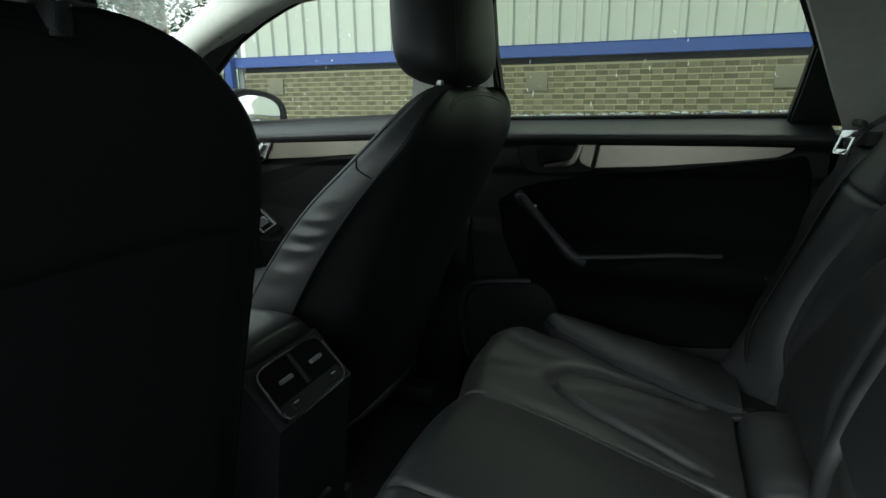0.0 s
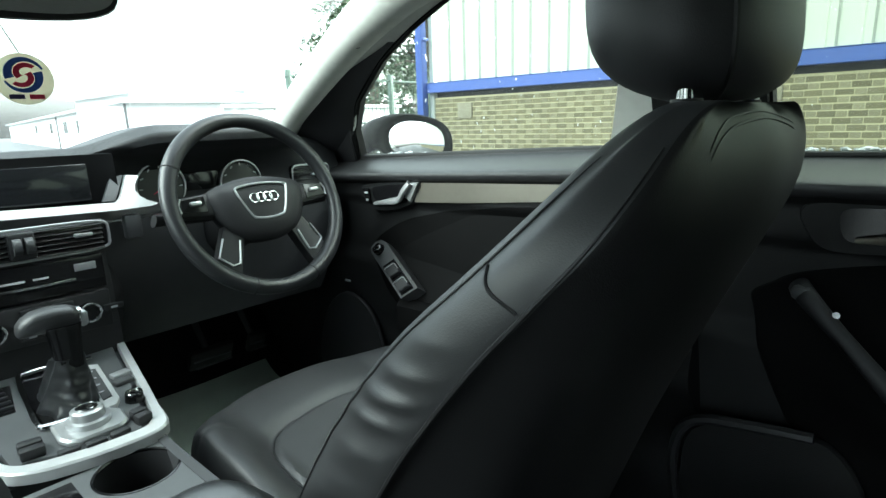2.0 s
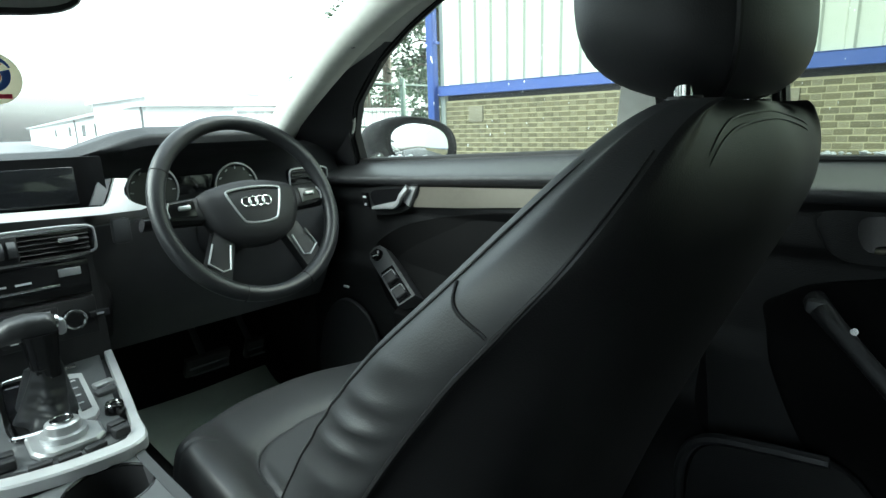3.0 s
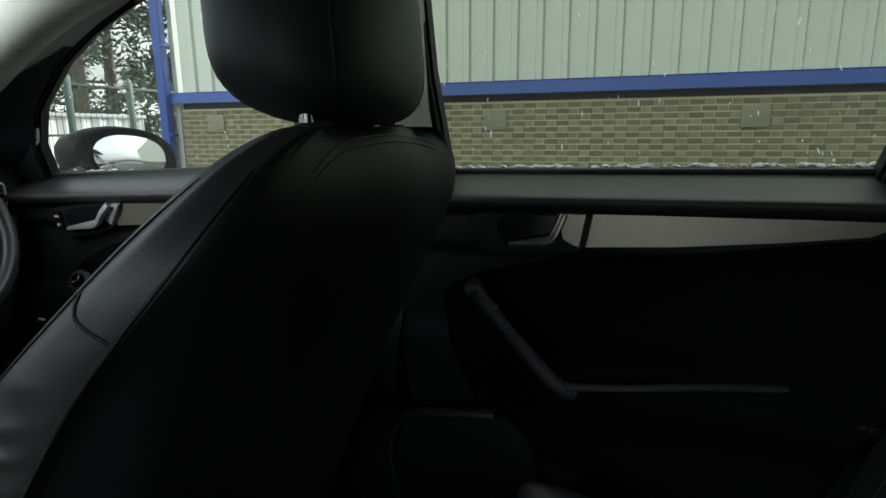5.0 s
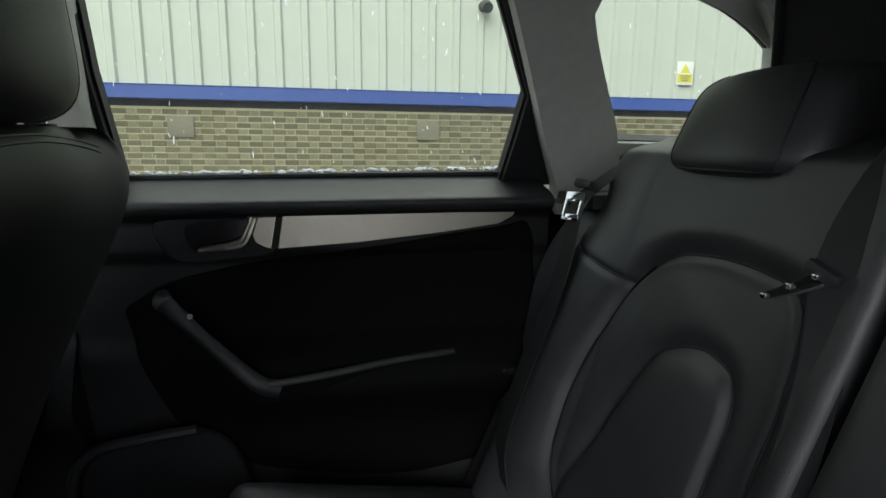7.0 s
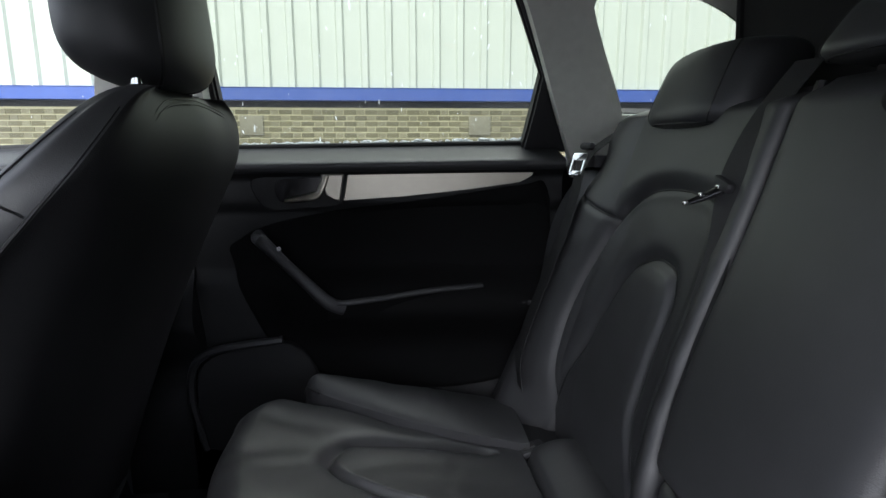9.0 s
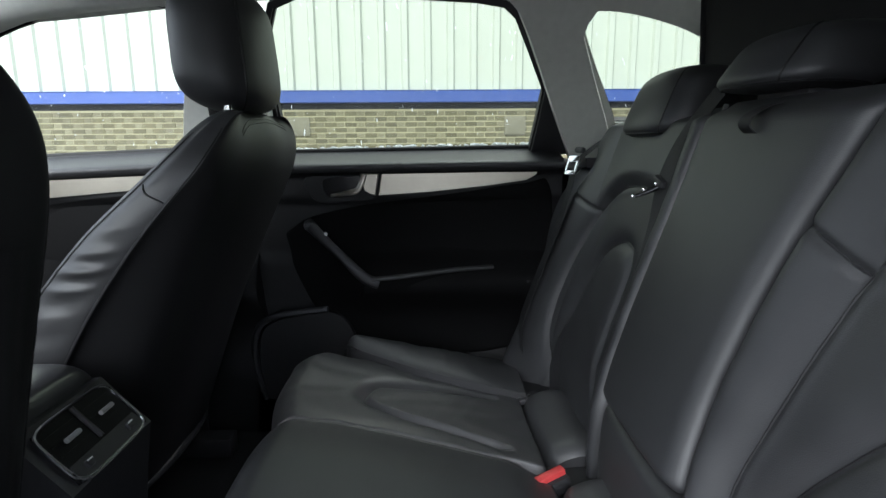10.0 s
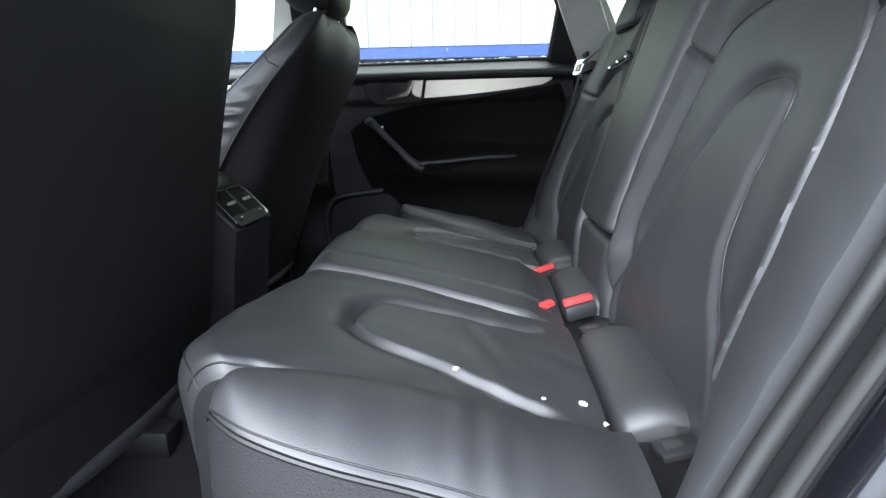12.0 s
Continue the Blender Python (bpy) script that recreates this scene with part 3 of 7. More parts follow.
def seat_ring(z, n=6, grow=0.0, k=1.0):
    """The outline of a front seat's back at the height z, from the rear centre round by the outboard side."""
    xr, xp, w = between(REAR_LINE, z) + grow, between(PIPING_LINE, z), between(HALF_LINE, z) + grow
    deep = xp - between(FRONT_LINE, z)
    xr, xp = -0.345 + (xr + 0.345) * k, -0.345 + (xp + 0.345) * k
    xf_ = xp - deep
    crease = bell(z - 0.74, 0.13)
    def side_points(s):
        k = 0.0042 * (0.55 + 0.45 * math.sin(z * 23 + 2.2 * math.sin(z * 11))) * (1 - 2 * abs(math.sin(z * 78 + 1.9 * math.sin(z * 31))) ** 1.3 + 0.7 * math.sin(z * 47 + 1) + 0.3 * math.sin(z * 173)) * crease
        return [(xr - 0.005, 0.48 * w * s), (xr + (xp - xr) * 0.26, 0.80 * w * s), (xp + 0.012, 0.955 * w * s), (xp - 0.004, 0.995 * w * s),
                (xp + (xf_ - xp) * 0.5 + k * 0.5, (1.01 * w + k) * s), (xf_ + 0.012, (0.985 * w + 0.4 * k) * s), (xf_ - 0.004, 0.93 * w * s), (xf_ + 0.005, 0.80 * w * s)]
    hollow = 0.045 * smoothstep(1.0, 0.85, z)
    front = [(xf_ + 0.6 * hollow, 0.55 * w), (xf_ + hollow, 0.0), (xf_ + 0.6 * hollow, -0.55 * w)]
    pts = [(xr, 0.0)] + side_points(1) + front + side_points(-1)[::-1]
    return [(p.x, SEAT_Y + p.y, z) for p in curve([(a, b, 0) for a, b in pts], n, closed=True)]


def front_seat(name, side, label, k=1.0, move=(0.0, 0.0, 0.0)):
    """k: how far the back leans, 1 for the driver's; move: the back's and headrest's shift."""
    y0 = SEAT_Y
    shift = Matrix.Translation(move)
    def put(shape):
        return flip_y(xf(shape, shift), side)
    # the passenger seat wears the darkened leather, shade put into its colour
    cover = LEATHER if side > 0 else LEATHER_SHADED
    seat = thing(name, label, "car seat", (-0.8, side * y0, 0.27), "front seats")
    levels = [0.42 + 0.53 * i / 150 for i in range(151)] + [0.955, 0.96, 0.965, 0.97, 0.975, 0.98, 0.985, 0.99, 0.995, 1.0, 1.004, 1.008, 1.0105, 1.012]
    rings = [seat_ring(z, 6, 0.0, k) for z in levels]
    n = len(rings[0])
    def sheet_of(first, last):
        m = last - first + 1
        v = [r[j % n] for r in rings for j in range(first, last + 1)]
        return v, [(i * m + j, i * m + j + 1, i * m + m + j + 1, i * m + m + j) for i in range(len(rings) - 1) for j in range(m - 1)]
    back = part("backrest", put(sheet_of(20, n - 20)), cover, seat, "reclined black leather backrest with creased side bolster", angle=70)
    # rear of the seat: same leather, painted darker for the shade behind it
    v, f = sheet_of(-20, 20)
    part("back_cover", put((v + rings[-1], f + [tuple(range(len(v), len(v) + n))])), LEATHER_SHADED, seat, "smooth leather on the back of the seat, darkened for shade", angle=70)
    for j in (3 * 6 + 3, n - 3 * 6 - 3):
        rim = [Vector(seat_ring(z, 6, 0.001, k)[j]) for z in levels if z < 0.99]
        part("piping", put(tube(rim, [0.0016 * smoothstep(0.96, 0.84, p.z) + 0.0008 for p in rim], 7)), LEATHER_DARK, back)
    for j in (6 * 6 + 2, n - 6 * 6 - 2):
        rim = [Vector(seat_ring(z, 6, 0.0005, k)[j]) for z in levels if z < 0.985]
        part("stitching", put(tube(rim, [0.0002 + 0.0008 * smoothstep(0.985, 0.94, p.z) for p in rim], 6)), LEATHER_DARK, back)
    for s in (1, -1):
        ks = [s * (23 + i) % n for i in range(0, 15)]
        rim = [Vector(seat_ring(0.892 + 0.0017 * i, 6, 0.0003, k)[j]) for i, j in enumerate(ks)]
        part("seam", put(tube(rim, 0.0013, 6)), LEATHER_DARK, back)
    # double seam over the top of the back
    def rear_x(y, z):
        ring = [p for p in seat_ring(z, 6, 0.0, k)[-18:] + seat_ring(z, 6, 0.0, k)[:19]]
        near = sorted(ring, key=lambda p: abs(p[1] - y))[:2]
        return (near[0][0] + near[1][0]) / 2
    for lift in (0.0, 0.0055):
        spots = [(0.225, 0.968), (0.245, 0.982), (0.270, 0.992), (0.309, 1.0), (0.374, 1.004), (0.441, 1.001), (0.490, 0.994), (0.515, 0.984)]
        rim = curve([(rear_x(y, z - lift) - 0.0006 * (i in (0, 7)) * 4, y, z - lift) for i, (y, z) in enumerate(spots)], 5)
        part("seam", put(tube(rim, [0.0004 + 0.0008 * math.sin(3.1416 * i / (len(rim) - 1)) for i in range(len(rim))], 6)), LEATHER_DARK, back)
    # headrest on two chrome posts
    def hr(q, m=44):
        z = 1.012 + 0.188 * q
        r = max(0.03, 1 - abs(2 * q - 1) ** 4.6)
        w, d = 0.126 * r ** 0.36 * (1 - 0.08 * q), 0.066 * r ** 0.34 * (1 - 0.06 * q)
        out = []
        for x, y in ellipse(0, 0, d, w, m, 2.7):
            out.append((-0.357 - 0.012 * q + x - 0.012 * (y / w) ** 2, y0 - 0.008 + y, z + 0.20 * max(0, -x) * (1 - q) ** 2 - 0.05 * max(0, -x) * q ** 2))
        return out
    steps = [0.5 - 0.5 * math.cos(3.1416 * i / 30) for i in range(31)]
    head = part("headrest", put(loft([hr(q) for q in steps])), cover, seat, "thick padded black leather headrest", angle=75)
    for j in (5, 39):
        part("piping", put(tube([Vector(hr(q)[j]) for q in steps[2:-2]], 0.0022, 6)), LEATHER_DARK, head)
    for dy in (-0.085, 0.078):
        part("headrest_post", put(tube([(-0.347, y0 + dy, 1.0), (-0.349, y0 + dy, 1.05)], 0.0062, 12)), CHROME, seat, "chrome headrest post")
        part("post_sleeve", put(tube([(-0.346, y0 + dy, 0.995), (-0.3465, y0 + dy, 1.014)], 0.011, 14)), PLASTIC, seat, "black plastic sleeve")
    # cushion with raised sides and a rounded nose
    NU, NV = 110, 110
    u, t = np.meshgrid(np.linspace(0, 1, NV), np.linspace(-1, 1, NU), indexing="ij")
    y = 0.240 * t
    nose = -1.095 + 0.115 * np.abs(t) ** 2.6
    x = nose + (-0.56 - nose) * u
    z = 0.556 - 0.06 * u + 0.032 * ramp(0.12, 0.20, np.abs(y)) * ramp(1.1, 0.3, u) * ramp(0.0, 0.2, u)
    z = z - 0.085 * ramp(0.82, 1.0, np.abs(t)) ** 2 - 0.10 * ramp(0.10, 0.0, u) ** 2 + 0.010 * (1 - t * t)
    z = z - tucked(signed_field(x, y, CUSH_U), 0.010, 0.018) - 0.004 * np.exp(-((x + 0.955) / 0.004) ** 2) * ramp(0.155, 0.175, np.abs(y))
    z = z + 0.0010 * np.sin(53 * x + 9 * y + 2 * np.sin(40 * y)) * ramp(0.10, 0.18, np.abs(y))
    part("seat_cushion", flip_y(thick(grid_shape(x, y0 + y, z), NU, NV, (0, 0, -0.10)), side), LEATHER, seat, "black leather seat cushion", angle=60)
    seam = []
    for a, b in CUSH_U:
        near = np.argsort(((x - a) ** 2 + (y - b) ** 2).ravel())[:4]
        seam.append((a, y0 + b, float(z.ravel()[near].mean()) + 0.0003))
    part("seam", flip_y(tube(seam, 0.0015, 6), side), LEATHER_DARK, seat)
    part("seat_base", flip_y(rbox((-0.83, y0, 0.385), (0.48, 0.44, 0.13), 0.03), side), PLASTIC, seat, "black plastic seat base")
    part("cross_bar", flip_y(tube([(-0.68, y0 - 0.17, 0.335), (-0.68, y0 + 0.17, 0.335)], 0.024, 14, flat=0.7), side), GREY_PLASTIC, seat, "dark grey bar under the seat")
    for dy in (-0.20, 0.20):
        part("seat_rail", flip_y(rbox((-0.80, y0 + dy, 0.305), (0.62, 0.05, 0.045), 0.006), side), PLASTIC, seat, "dark metal seat rail")
    # map pocket sewn on the rear
    def pocket(u, v):
        z = 0.49 + 0.37 * v
        ring = seat_ring(z, 6, 0.0, k)
        j = (2 * u - 1) * 13.0
        a, f = int(math.floor(j)), j - math.floor(j)
        p = Vector(ring[a % n]).lerp(Vector(ring[(a + 1) % n]), f)
        rise = 0.0055 * smoothstep(0.0, 0.10, u) * smoothstep(1.0, 0.90, u) * smoothstep(0.0, 0.08, v) + 0.004 * v ** 3 - 0.001
        return p.x + rise, p.y, p.z - 0.012 * (2 * u - 1) ** 2 * v
    if side < 0:
        part("map_pocket", put(surf(pocket, 45, 40)), LEATHER_SHADED, seat, "flat map pocket on the seat's back, shade in its colour", angle=75)
    # bottom edge of the back, rolled towards the cushion
    edge = [(-0.345 + (between(REAR_LINE, 0.415) + 0.345) * k - 0.004 - 0.05 * abs(t) ** 2.5, y0 + 0.225 * t, 0.415) for t in [i / 10 - 1 for i in range(21)]]
    part("bottom_roll", put(tube(edge, 0.012, 10)), VINYL, seat, "black rolled lower edge of the backrest")
    return seat


CUSH_U = round_line([(-0.55, 0.155), (-0.82, 0.15), (-0.91, 0.12), (-0.935, 0.06), (-0.94, 0), (-0.935, -0.06), (-0.91, -0.12), (-0.82, -0.15), (-0.55, -0.155)])
bench = thing("rear_bench_seat", "black leather three-seat rear bench with split backrest", "rear seat", (0, 0, 0.27))


def signed_field(px_, py_, line):
    """Distances of a grid from a U-shaped line: below zero inside it."""
    best = np.full(px_.shape, 9.0)
    inside = np.zeros(px_.shape, bool)
    for (ax, ay), (bx, by) in zip(line, line[1:] + line[:1]):
        dx, dy = bx - ax, by - ay
        if (bx, by) != line[0]:
            t = np.clip(((px_ - ax) * dx + (py_ - ay) * dy) / (dx * dx + dy * dy), 0, 1)
            best = np.minimum(best, np.hypot(px_ - ax - t * dx, py_ - ay - t * dy))
        if ay != by:
            inside ^= ((ay > py_) != (by > py_)) & (px_ < (bx - ax) * (py_ - ay) / (by - ay) + ax)
    return np.where(inside, -best, best)


def tucked(d, deep, soft, lip=0.008):
    """The dip along a sewn-in panel: padding rolls down to it outside, the panel's edge stands up crisply inside."""
    t = np.clip(-d / lip, 0, 1)
    return deep * np.where(d > 0, np.exp(-np.abs(d / soft) ** 1.5), 1 - t * t * (3 - 2 * t))


def ramp(a, b, x):
    t = np.clip((x - a) / (b - a), 0, 1)
    return t * t * (3 - 2 * t)


def grid_shape(px_, py_, pz_):
    nv, nu = px_.shape
    verts = [tuple(p) for p in np.stack([px_, py_, pz_], -1).reshape(-1, 3).tolist()]
    return verts, [(j * nu + i, j * nu + i + 1, j * nu + nu + i + 1, j * nu + nu + i) for j in range(nv - 1) for i in range(nu - 1)]


def thick(shape, nu, nv, back):
    v, q = shape
    n = len(v)
    w = [(a + back[0], b + back[1], c + back[2]) for a, b, c in v]
    rim = [i for i in range(nu)] + [j * nu + nu - 1 for j in range(1, nv)] + [(nv - 1) * nu + i for i in range(nu - 2, -1, -1)] + [j * nu for j in range(nv - 2, 0, -1)]
    return v + w, q + [tuple(i + n for i in reversed(a)) for a in q] + [(rim[k], rim[(k + 1) % len(rim)], rim[(k + 1) % len(rim)] + n, rim[k] + n) for k in range(len(rim))]


# lines sewn into the bench: the cushions' in x and outboard distance, the backrests' in outboard distance and z
SEAT_U = {-1: round_line([(0.085, 0.237), (0.04, 0.240), (-0.012, 0.234), (-0.077, 0.226), (-0.130, 0.228), (-0.156, 0.254), (-0.163, 0.310), (-0.151, 0.340), (-0.117, 0.368), (-0.062, 0.392), (-0.010, 0.419), (0.039, 0.441), (0.085, 0.462)]),
          1: round_line([(0.085, 0.195), (0.02, 0.222), (-0.034, 0.242), (-0.098, 0.268), (-0.150, 0.303), (-0.167, 0.338), (-0.150, 0.384), (-0.103, 0.397), (-0.027, 0.406), (0.038, 0.412), (0.085, 0.412)])}
INNER = {-1: [(-0.33, 0.135), (-0.24, 0.123), (-0.18, 0.120), (-0.11, 0.130), (-0.03, 0.150), (0.05, 0.170), (0.12, 0.175)],
         1: [(-0.33, 0.19), (-0.25, 0.198), (-0.19, 0.208), (-0.11, 0.198), (-0.02, 0.180), (0.08, 0.163), (0.12, 0.155)]}
LOBE = {-1: [(-0.34, 0.452), (-0.29, 0.460), (-0.260, 0.464), (-0.235, 0.463), (-0.200, 0.455), (-0.150, 0.462), (-0.110, 0.470), (-0.07, 0.474), (0.0, 0.480), (0.05, 0.484), (0.14, 0.480)],
        1: [(-0.34, 0.48), (-0.26, 0.492), (-0.225, 0.494), (-0.155, 0.488), (-0.085, 0.462), (-0.016, 0.446), (0.065, 0.434), (0.14, 0.434)]}
BOLSTER_IN = {-1: [(-0.228, 0.545), (-0.222, 0.518), (-0.205, 0.498), (-0.170, 0.483), (-0.119, 0.475), (-0.071, 0.473), (-0.009, 0.479), (0.05, 0.480), (0.135, 0.476)],
              1: [(-0.228, 0.555), (-0.222, 0.535), (-0.205, 0.515), (-0.170, 0.496), (-0.119, 0.476), (-0.071, 0.459), (-0.009, 0.446), (0.05, 0.438), (0.135, 0.434)]}
BOLSTER_OUT = [(-0.228, 0.545), (-0.214, 0.560), (-0.186, 0.578), (-0.148, 0.590), (-0.108, 0.597), (-0.058, 0.601), (-0.02, 0.605), (0.05, 0.612), (0.135, 0.618)]


def sink(y):
    """The bench lies a little lower towards the driver's side."""
    return 0.034 * ramp(0.05, 0.36, y)


def nose_line(q):
    """The bench's side line: from the back (0) over the nose (0.72) and down (1)."""
    if q < 0.72:
        return 0.120 - 0.365 * q / 0.72, 0.503 + 0.072 * (q / 0.72) ** 0.9
    a = (q - 0.72) / 0.28
    ang = min(1, a / 0.55) * 1.5708
    if a > 0.55:
        return -0.29 + 0.02 * (a - 0.55) / 0.45, 0.525 - 0.17 * (a - 0.55) / 0.45
    return -0.245 - 0.045 * math.sin(ang), 0.575 - 0.05 * (1 - math.cos(ang))


def table(rows, x):
    return np.interp(x, [r[0] for r in rows], [r[1] for r in rows])


front_seat("driver_seat", 1, "black leather front car seat beside the steering wheel")
front_seat("passenger_seat", -1, "black leather front passenger car seat, set more upright", 0.34, (0.0, 0.004, 0.040))

def seat_plane(x):
    """The height of the bench's top before padding."""
    return 0.503 + 0.072 * np.clip((0.12 - x) / 0.365, 0, 1.1) ** 0.9


def skirt(rim, depth, s, lean=0.012, bulge=0.007):
    """The side below a rim, rolling out and then in."""
    m = len(rim)
    centre = sum(rim, Vector()) / m
    rows_ = []
    for k in (0.0, 0.06, 0.15, 0.3, 0.5, 0.75, 1.0):
        row = []
        for i, p in enumerate(rim):
            d = rim[min(i + 1, m - 1)] - rim[max(i - 1, 0)]
            n = Vector((d.y, -d.x, 0)).normalized()
            n = n if n.dot(Vector((p.x - centre.x, p.y - centre.y, 0))) > 0 else -n
            row.append(p + n * (bulge * math.sin(2.2 * k) * 1.4 - lean * k) + Vector((0, 0, -depth * k)))
        rows_.append(row)
    v = [tuple(p) for r in rows_ for p in r]
    return v, [(j * m + i, j * m + i + 1, j * m + m + i + 1, j * m + m + i) for j in range(6) for i in range(m - 1)]


for s in (1, -1):
    NU, NV = 190, 200
    q = np.linspace(0, 1, NV)
    line = np.array([nose_line(a) for a in q])
    x, z = np.repeat(line[:, :1], NU, 1), np.repeat(line[:, 1:], NU, 1)
    hi, lo = table(LOBE[s], line[:, 0]) + 0.010, table(INNER[s], line[:, 0])
    hi, lo = (np.convolve(np.pad(a, 4, mode="edge"), np.ones(9) / 9, "valid")[:, None] for a in (hi, lo))
    u = np.linspace(0, 1, NU)[None, :]
    o = lo + (hi - lo) * u
    # the nose reaches furthest forward before the side bolster, and rounds off there
    x = x - 0.034 * ramp(-0.02, -0.24, x) * ramp(0.16, 0.36, o) + 0.040 * ramp(-0.16, -0.26, x) * np.clip((u - 0.80) / 0.20, 0, 1) ** 2.2
    fade = ramp(1.0, 0.78, q)[:, None]
    puff = 0.010 * (1 - np.abs(2 * u - 1) ** 3) - 0.016 * ramp(0.035, 0.0, u) + 0.007 * ramp(0.72, 0.92, u) * ramp(-0.06, -0.16, x) - 0.016 * ramp(0.955, 1.0, u) ** 1.5
    side = signed_field(x, o, SEAT_U[s])
    inward = ramp(0.36, 0.24, o) if s < 0 else ramp(0.30, 0.38, o)
    puff = puff - tucked(side, 0.011, 0.010, 0.012) * ramp(0.085, 0.05, x) - 0.008 * inward * np.exp(-np.abs(side / 0.016) ** 2) * ramp(0.085, 0.05, x)
    puff = puff + 0.0010 * np.sin(47 * x + 3 * np.sin(29 * o)) * np.sin(38 * o + 2 * np.sin(21 * x))
    wear = np.sin(58 * x + 40 * o + 2.5 * np.sin(27 * o)) + 0.6 * np.sin(101 * x - 63 * o + 2 * np.sin(33 * x))
    puff = puff + 0.0011 * wear * np.exp(-((x - 0.01) / 0.06) ** 2 - ((o - 0.33) / 0.08) ** 2)
    top = z + puff * (0.25 + 0.75 * fade) - sink(s * o)
    def CUSHION_TOP(a, b, x=x, o=o, top=top):
        near = np.argsort(((x - a) ** 2 + (o - b) ** 2).ravel())[:4]
        return float(top.ravel()[near].mean())
    cushion = part("seat_cushion", thick(grid_shape(x, s * o, top), NU, NV, (0.02, 0, -0.09)), LEATHER, bench, "outer leather cushion of the bench", angle=60)
    part("seam", tube([Vector((a, s * b, CUSHION_TOP(a, b) - 0.0004)) for a, b in SEAT_U[s] if a < 0.08][::2], 0.0012, 6), LEATHER_DARK, cushion)
    edge = [Vector((float(x[j, -5]), s * float(o[j, -5]), float(top[j, -5]) + 0.0006)) for j in range(20, int(NV * 0.84), 3)]
    part("seam", tube(edge, 0.0012, 6), LEATHER_DARK, cushion)
    across = [Vector((float(x[int(NV * 0.80), i]), s * float(o[int(NV * 0.80), i]), float(top[int(NV * 0.80), i]) + 0.0005)) for i in range(NU - 50, NU, 3)]
    part("seam", tube(across, 0.0012, 6), LEATHER_DARK, cushion)
    rim = [Vector((float(x[j, -1]), s * float(o[j, -1]), float(top[j, -1]))) for j in range(0, int(NV * 0.93), 3)]
    # skirt in the darkened leather, standing for shade on the cushion's side
    part("side_panel", skirt(rim, 0.19, s), LEATHER_SHADED, cushion, "side of the cushion, darkened for shade")
    # side bolster: a leaf-shaped top panel with piping, and a dark side wrapped round its nose
    inner = curve([(a, b, 0) for a, b in BOLSTER_IN[s]], 10)
    outer = curve([(a, b, 0) for a, b in BOLSTER_OUT], 10)
    def along(pts, t):
        k = t * (len(pts) - 1)
        i = min(int(k), len(pts) - 2)
        return pts[i].lerp(pts[i + 1], k - i)
    def cap(p, v, t):
        bell_ = max(0.0, math.sin(math.pi * v)) ** 0.75
        z = float(seat_plane(np.float64(p.x))) + 0.012 * (1 - v) * smoothstep(0.0, 0.25, t) + 0.003 - 0.010 * smoothstep(0.10, 0.0, t)
        z += 0.024 * bell_ * smoothstep(0.0, 0.22, t) ** 0.7 * smoothstep(1.15, 0.75, t)
        fold = math.sin(96 * p.x + 10 * p.y + 1.6 * math.sin(41 * p.x)) + 0.7 * math.sin(171 * p.x - 12 * p.y + 2 * math.sin(37 * p.x))
        z += 0.0010 * fold * smoothstep(0.25, 0.5, t) * bell_ * (0.4 + v)
        return z - float(sink(np.float64(s * p.y)))
    def leaf(v, t):
        t = t ** 1.6
        p = along(inner, t).lerp(along(outer, t), v)
        return p.x, s * p.y, cap(p, v, t)
    bolster = part("side_bolster", surf(leaf, 60, 150), LEATHER, bench, "padded leather side bolster of the bench", angle=70)
    ring = [Vector(leaf(1, 1 - i / 90)) for i in range(91)] + [Vector(leaf(0, i / 60)) for i in range(1, 61)]
    part("piping", tube(ring[:118], 0.0028, 7), LEATHER_DARK, bolster)
    part("stitching", tube([Vector(leaf(0.95, 0.985 - 0.95 * i / 80)) + Vector((0, 0, 0.0004)) for i in range(81)], 0.0010, 6), LEATHER_DARK, bolster)
    part("side_panel", skirt(ring, 0.20, s, 0.016, 0.010), VINYL, bolster, "dark vinyl side of the bolster")

NU, NV = 80, 110
q = np.linspace(0, 1, NV)
line = np.array([nose_line(a) for a in q])
x, z = np.repeat(line[:, :1], NU, 1), np.repeat(line[:, 1:], NU, 1)
u = np.linspace(-1, 1, NU)[None, :]
lo, hi = -table(INNER[-1], x) + 0.002, table(INNER[1], x) - 0.002
o = (lo + hi) / 2 + (hi - lo) / 2 * u
puff = 0.014 * (1 - u ** 2) - 0.014 * ramp(0.94, 1.0, np.abs(u)) - 0.006 * np.exp(-((np.abs(u) - 0.62) / 0.022) ** 2) * (u < 0) - 0.005 * np.exp(-((u - 0.90) / 0.02) ** 2)
part("seat_cushion", thick(grid_shape(x, o, z + (0.004 + puff - 0.012 * ramp(0.06, 0.11, x)) * (0.3 + 0.7 * ramp(1.0, 0.75, q)[:, None]) - sink(o)), NU, NV, (0.02, 0, -0.09)), LEATHER, bench, "narrow centre leather cushion of the bench", angle=60)
# rear pad between cushion and backrest, with scooped ends
for lo, hi in ((-0.435, -0.185), (-0.080, 0.118), (0.195, 0.44)):
    part("rear_pad", slab(lambda u, v: (0.124 + 0.100 * v + 0.010 * (2 * abs(u - 0.5)) ** 6, lo + (hi - lo) * u, 0.500 + 0.014 * math.sin(3.14 * v) - 0.018 * (2 * abs(u - 0.5)) ** 10 + 0.010 * v - 0.02 * smoothstep(0.15, 0.0, v) ** 2 - float(sink(lo + (hi - lo) * u)) * 0.6), 44, 20, (0.01, 0, -0.06)), LEATHER, bench, "leather pad between cushion and backrest")
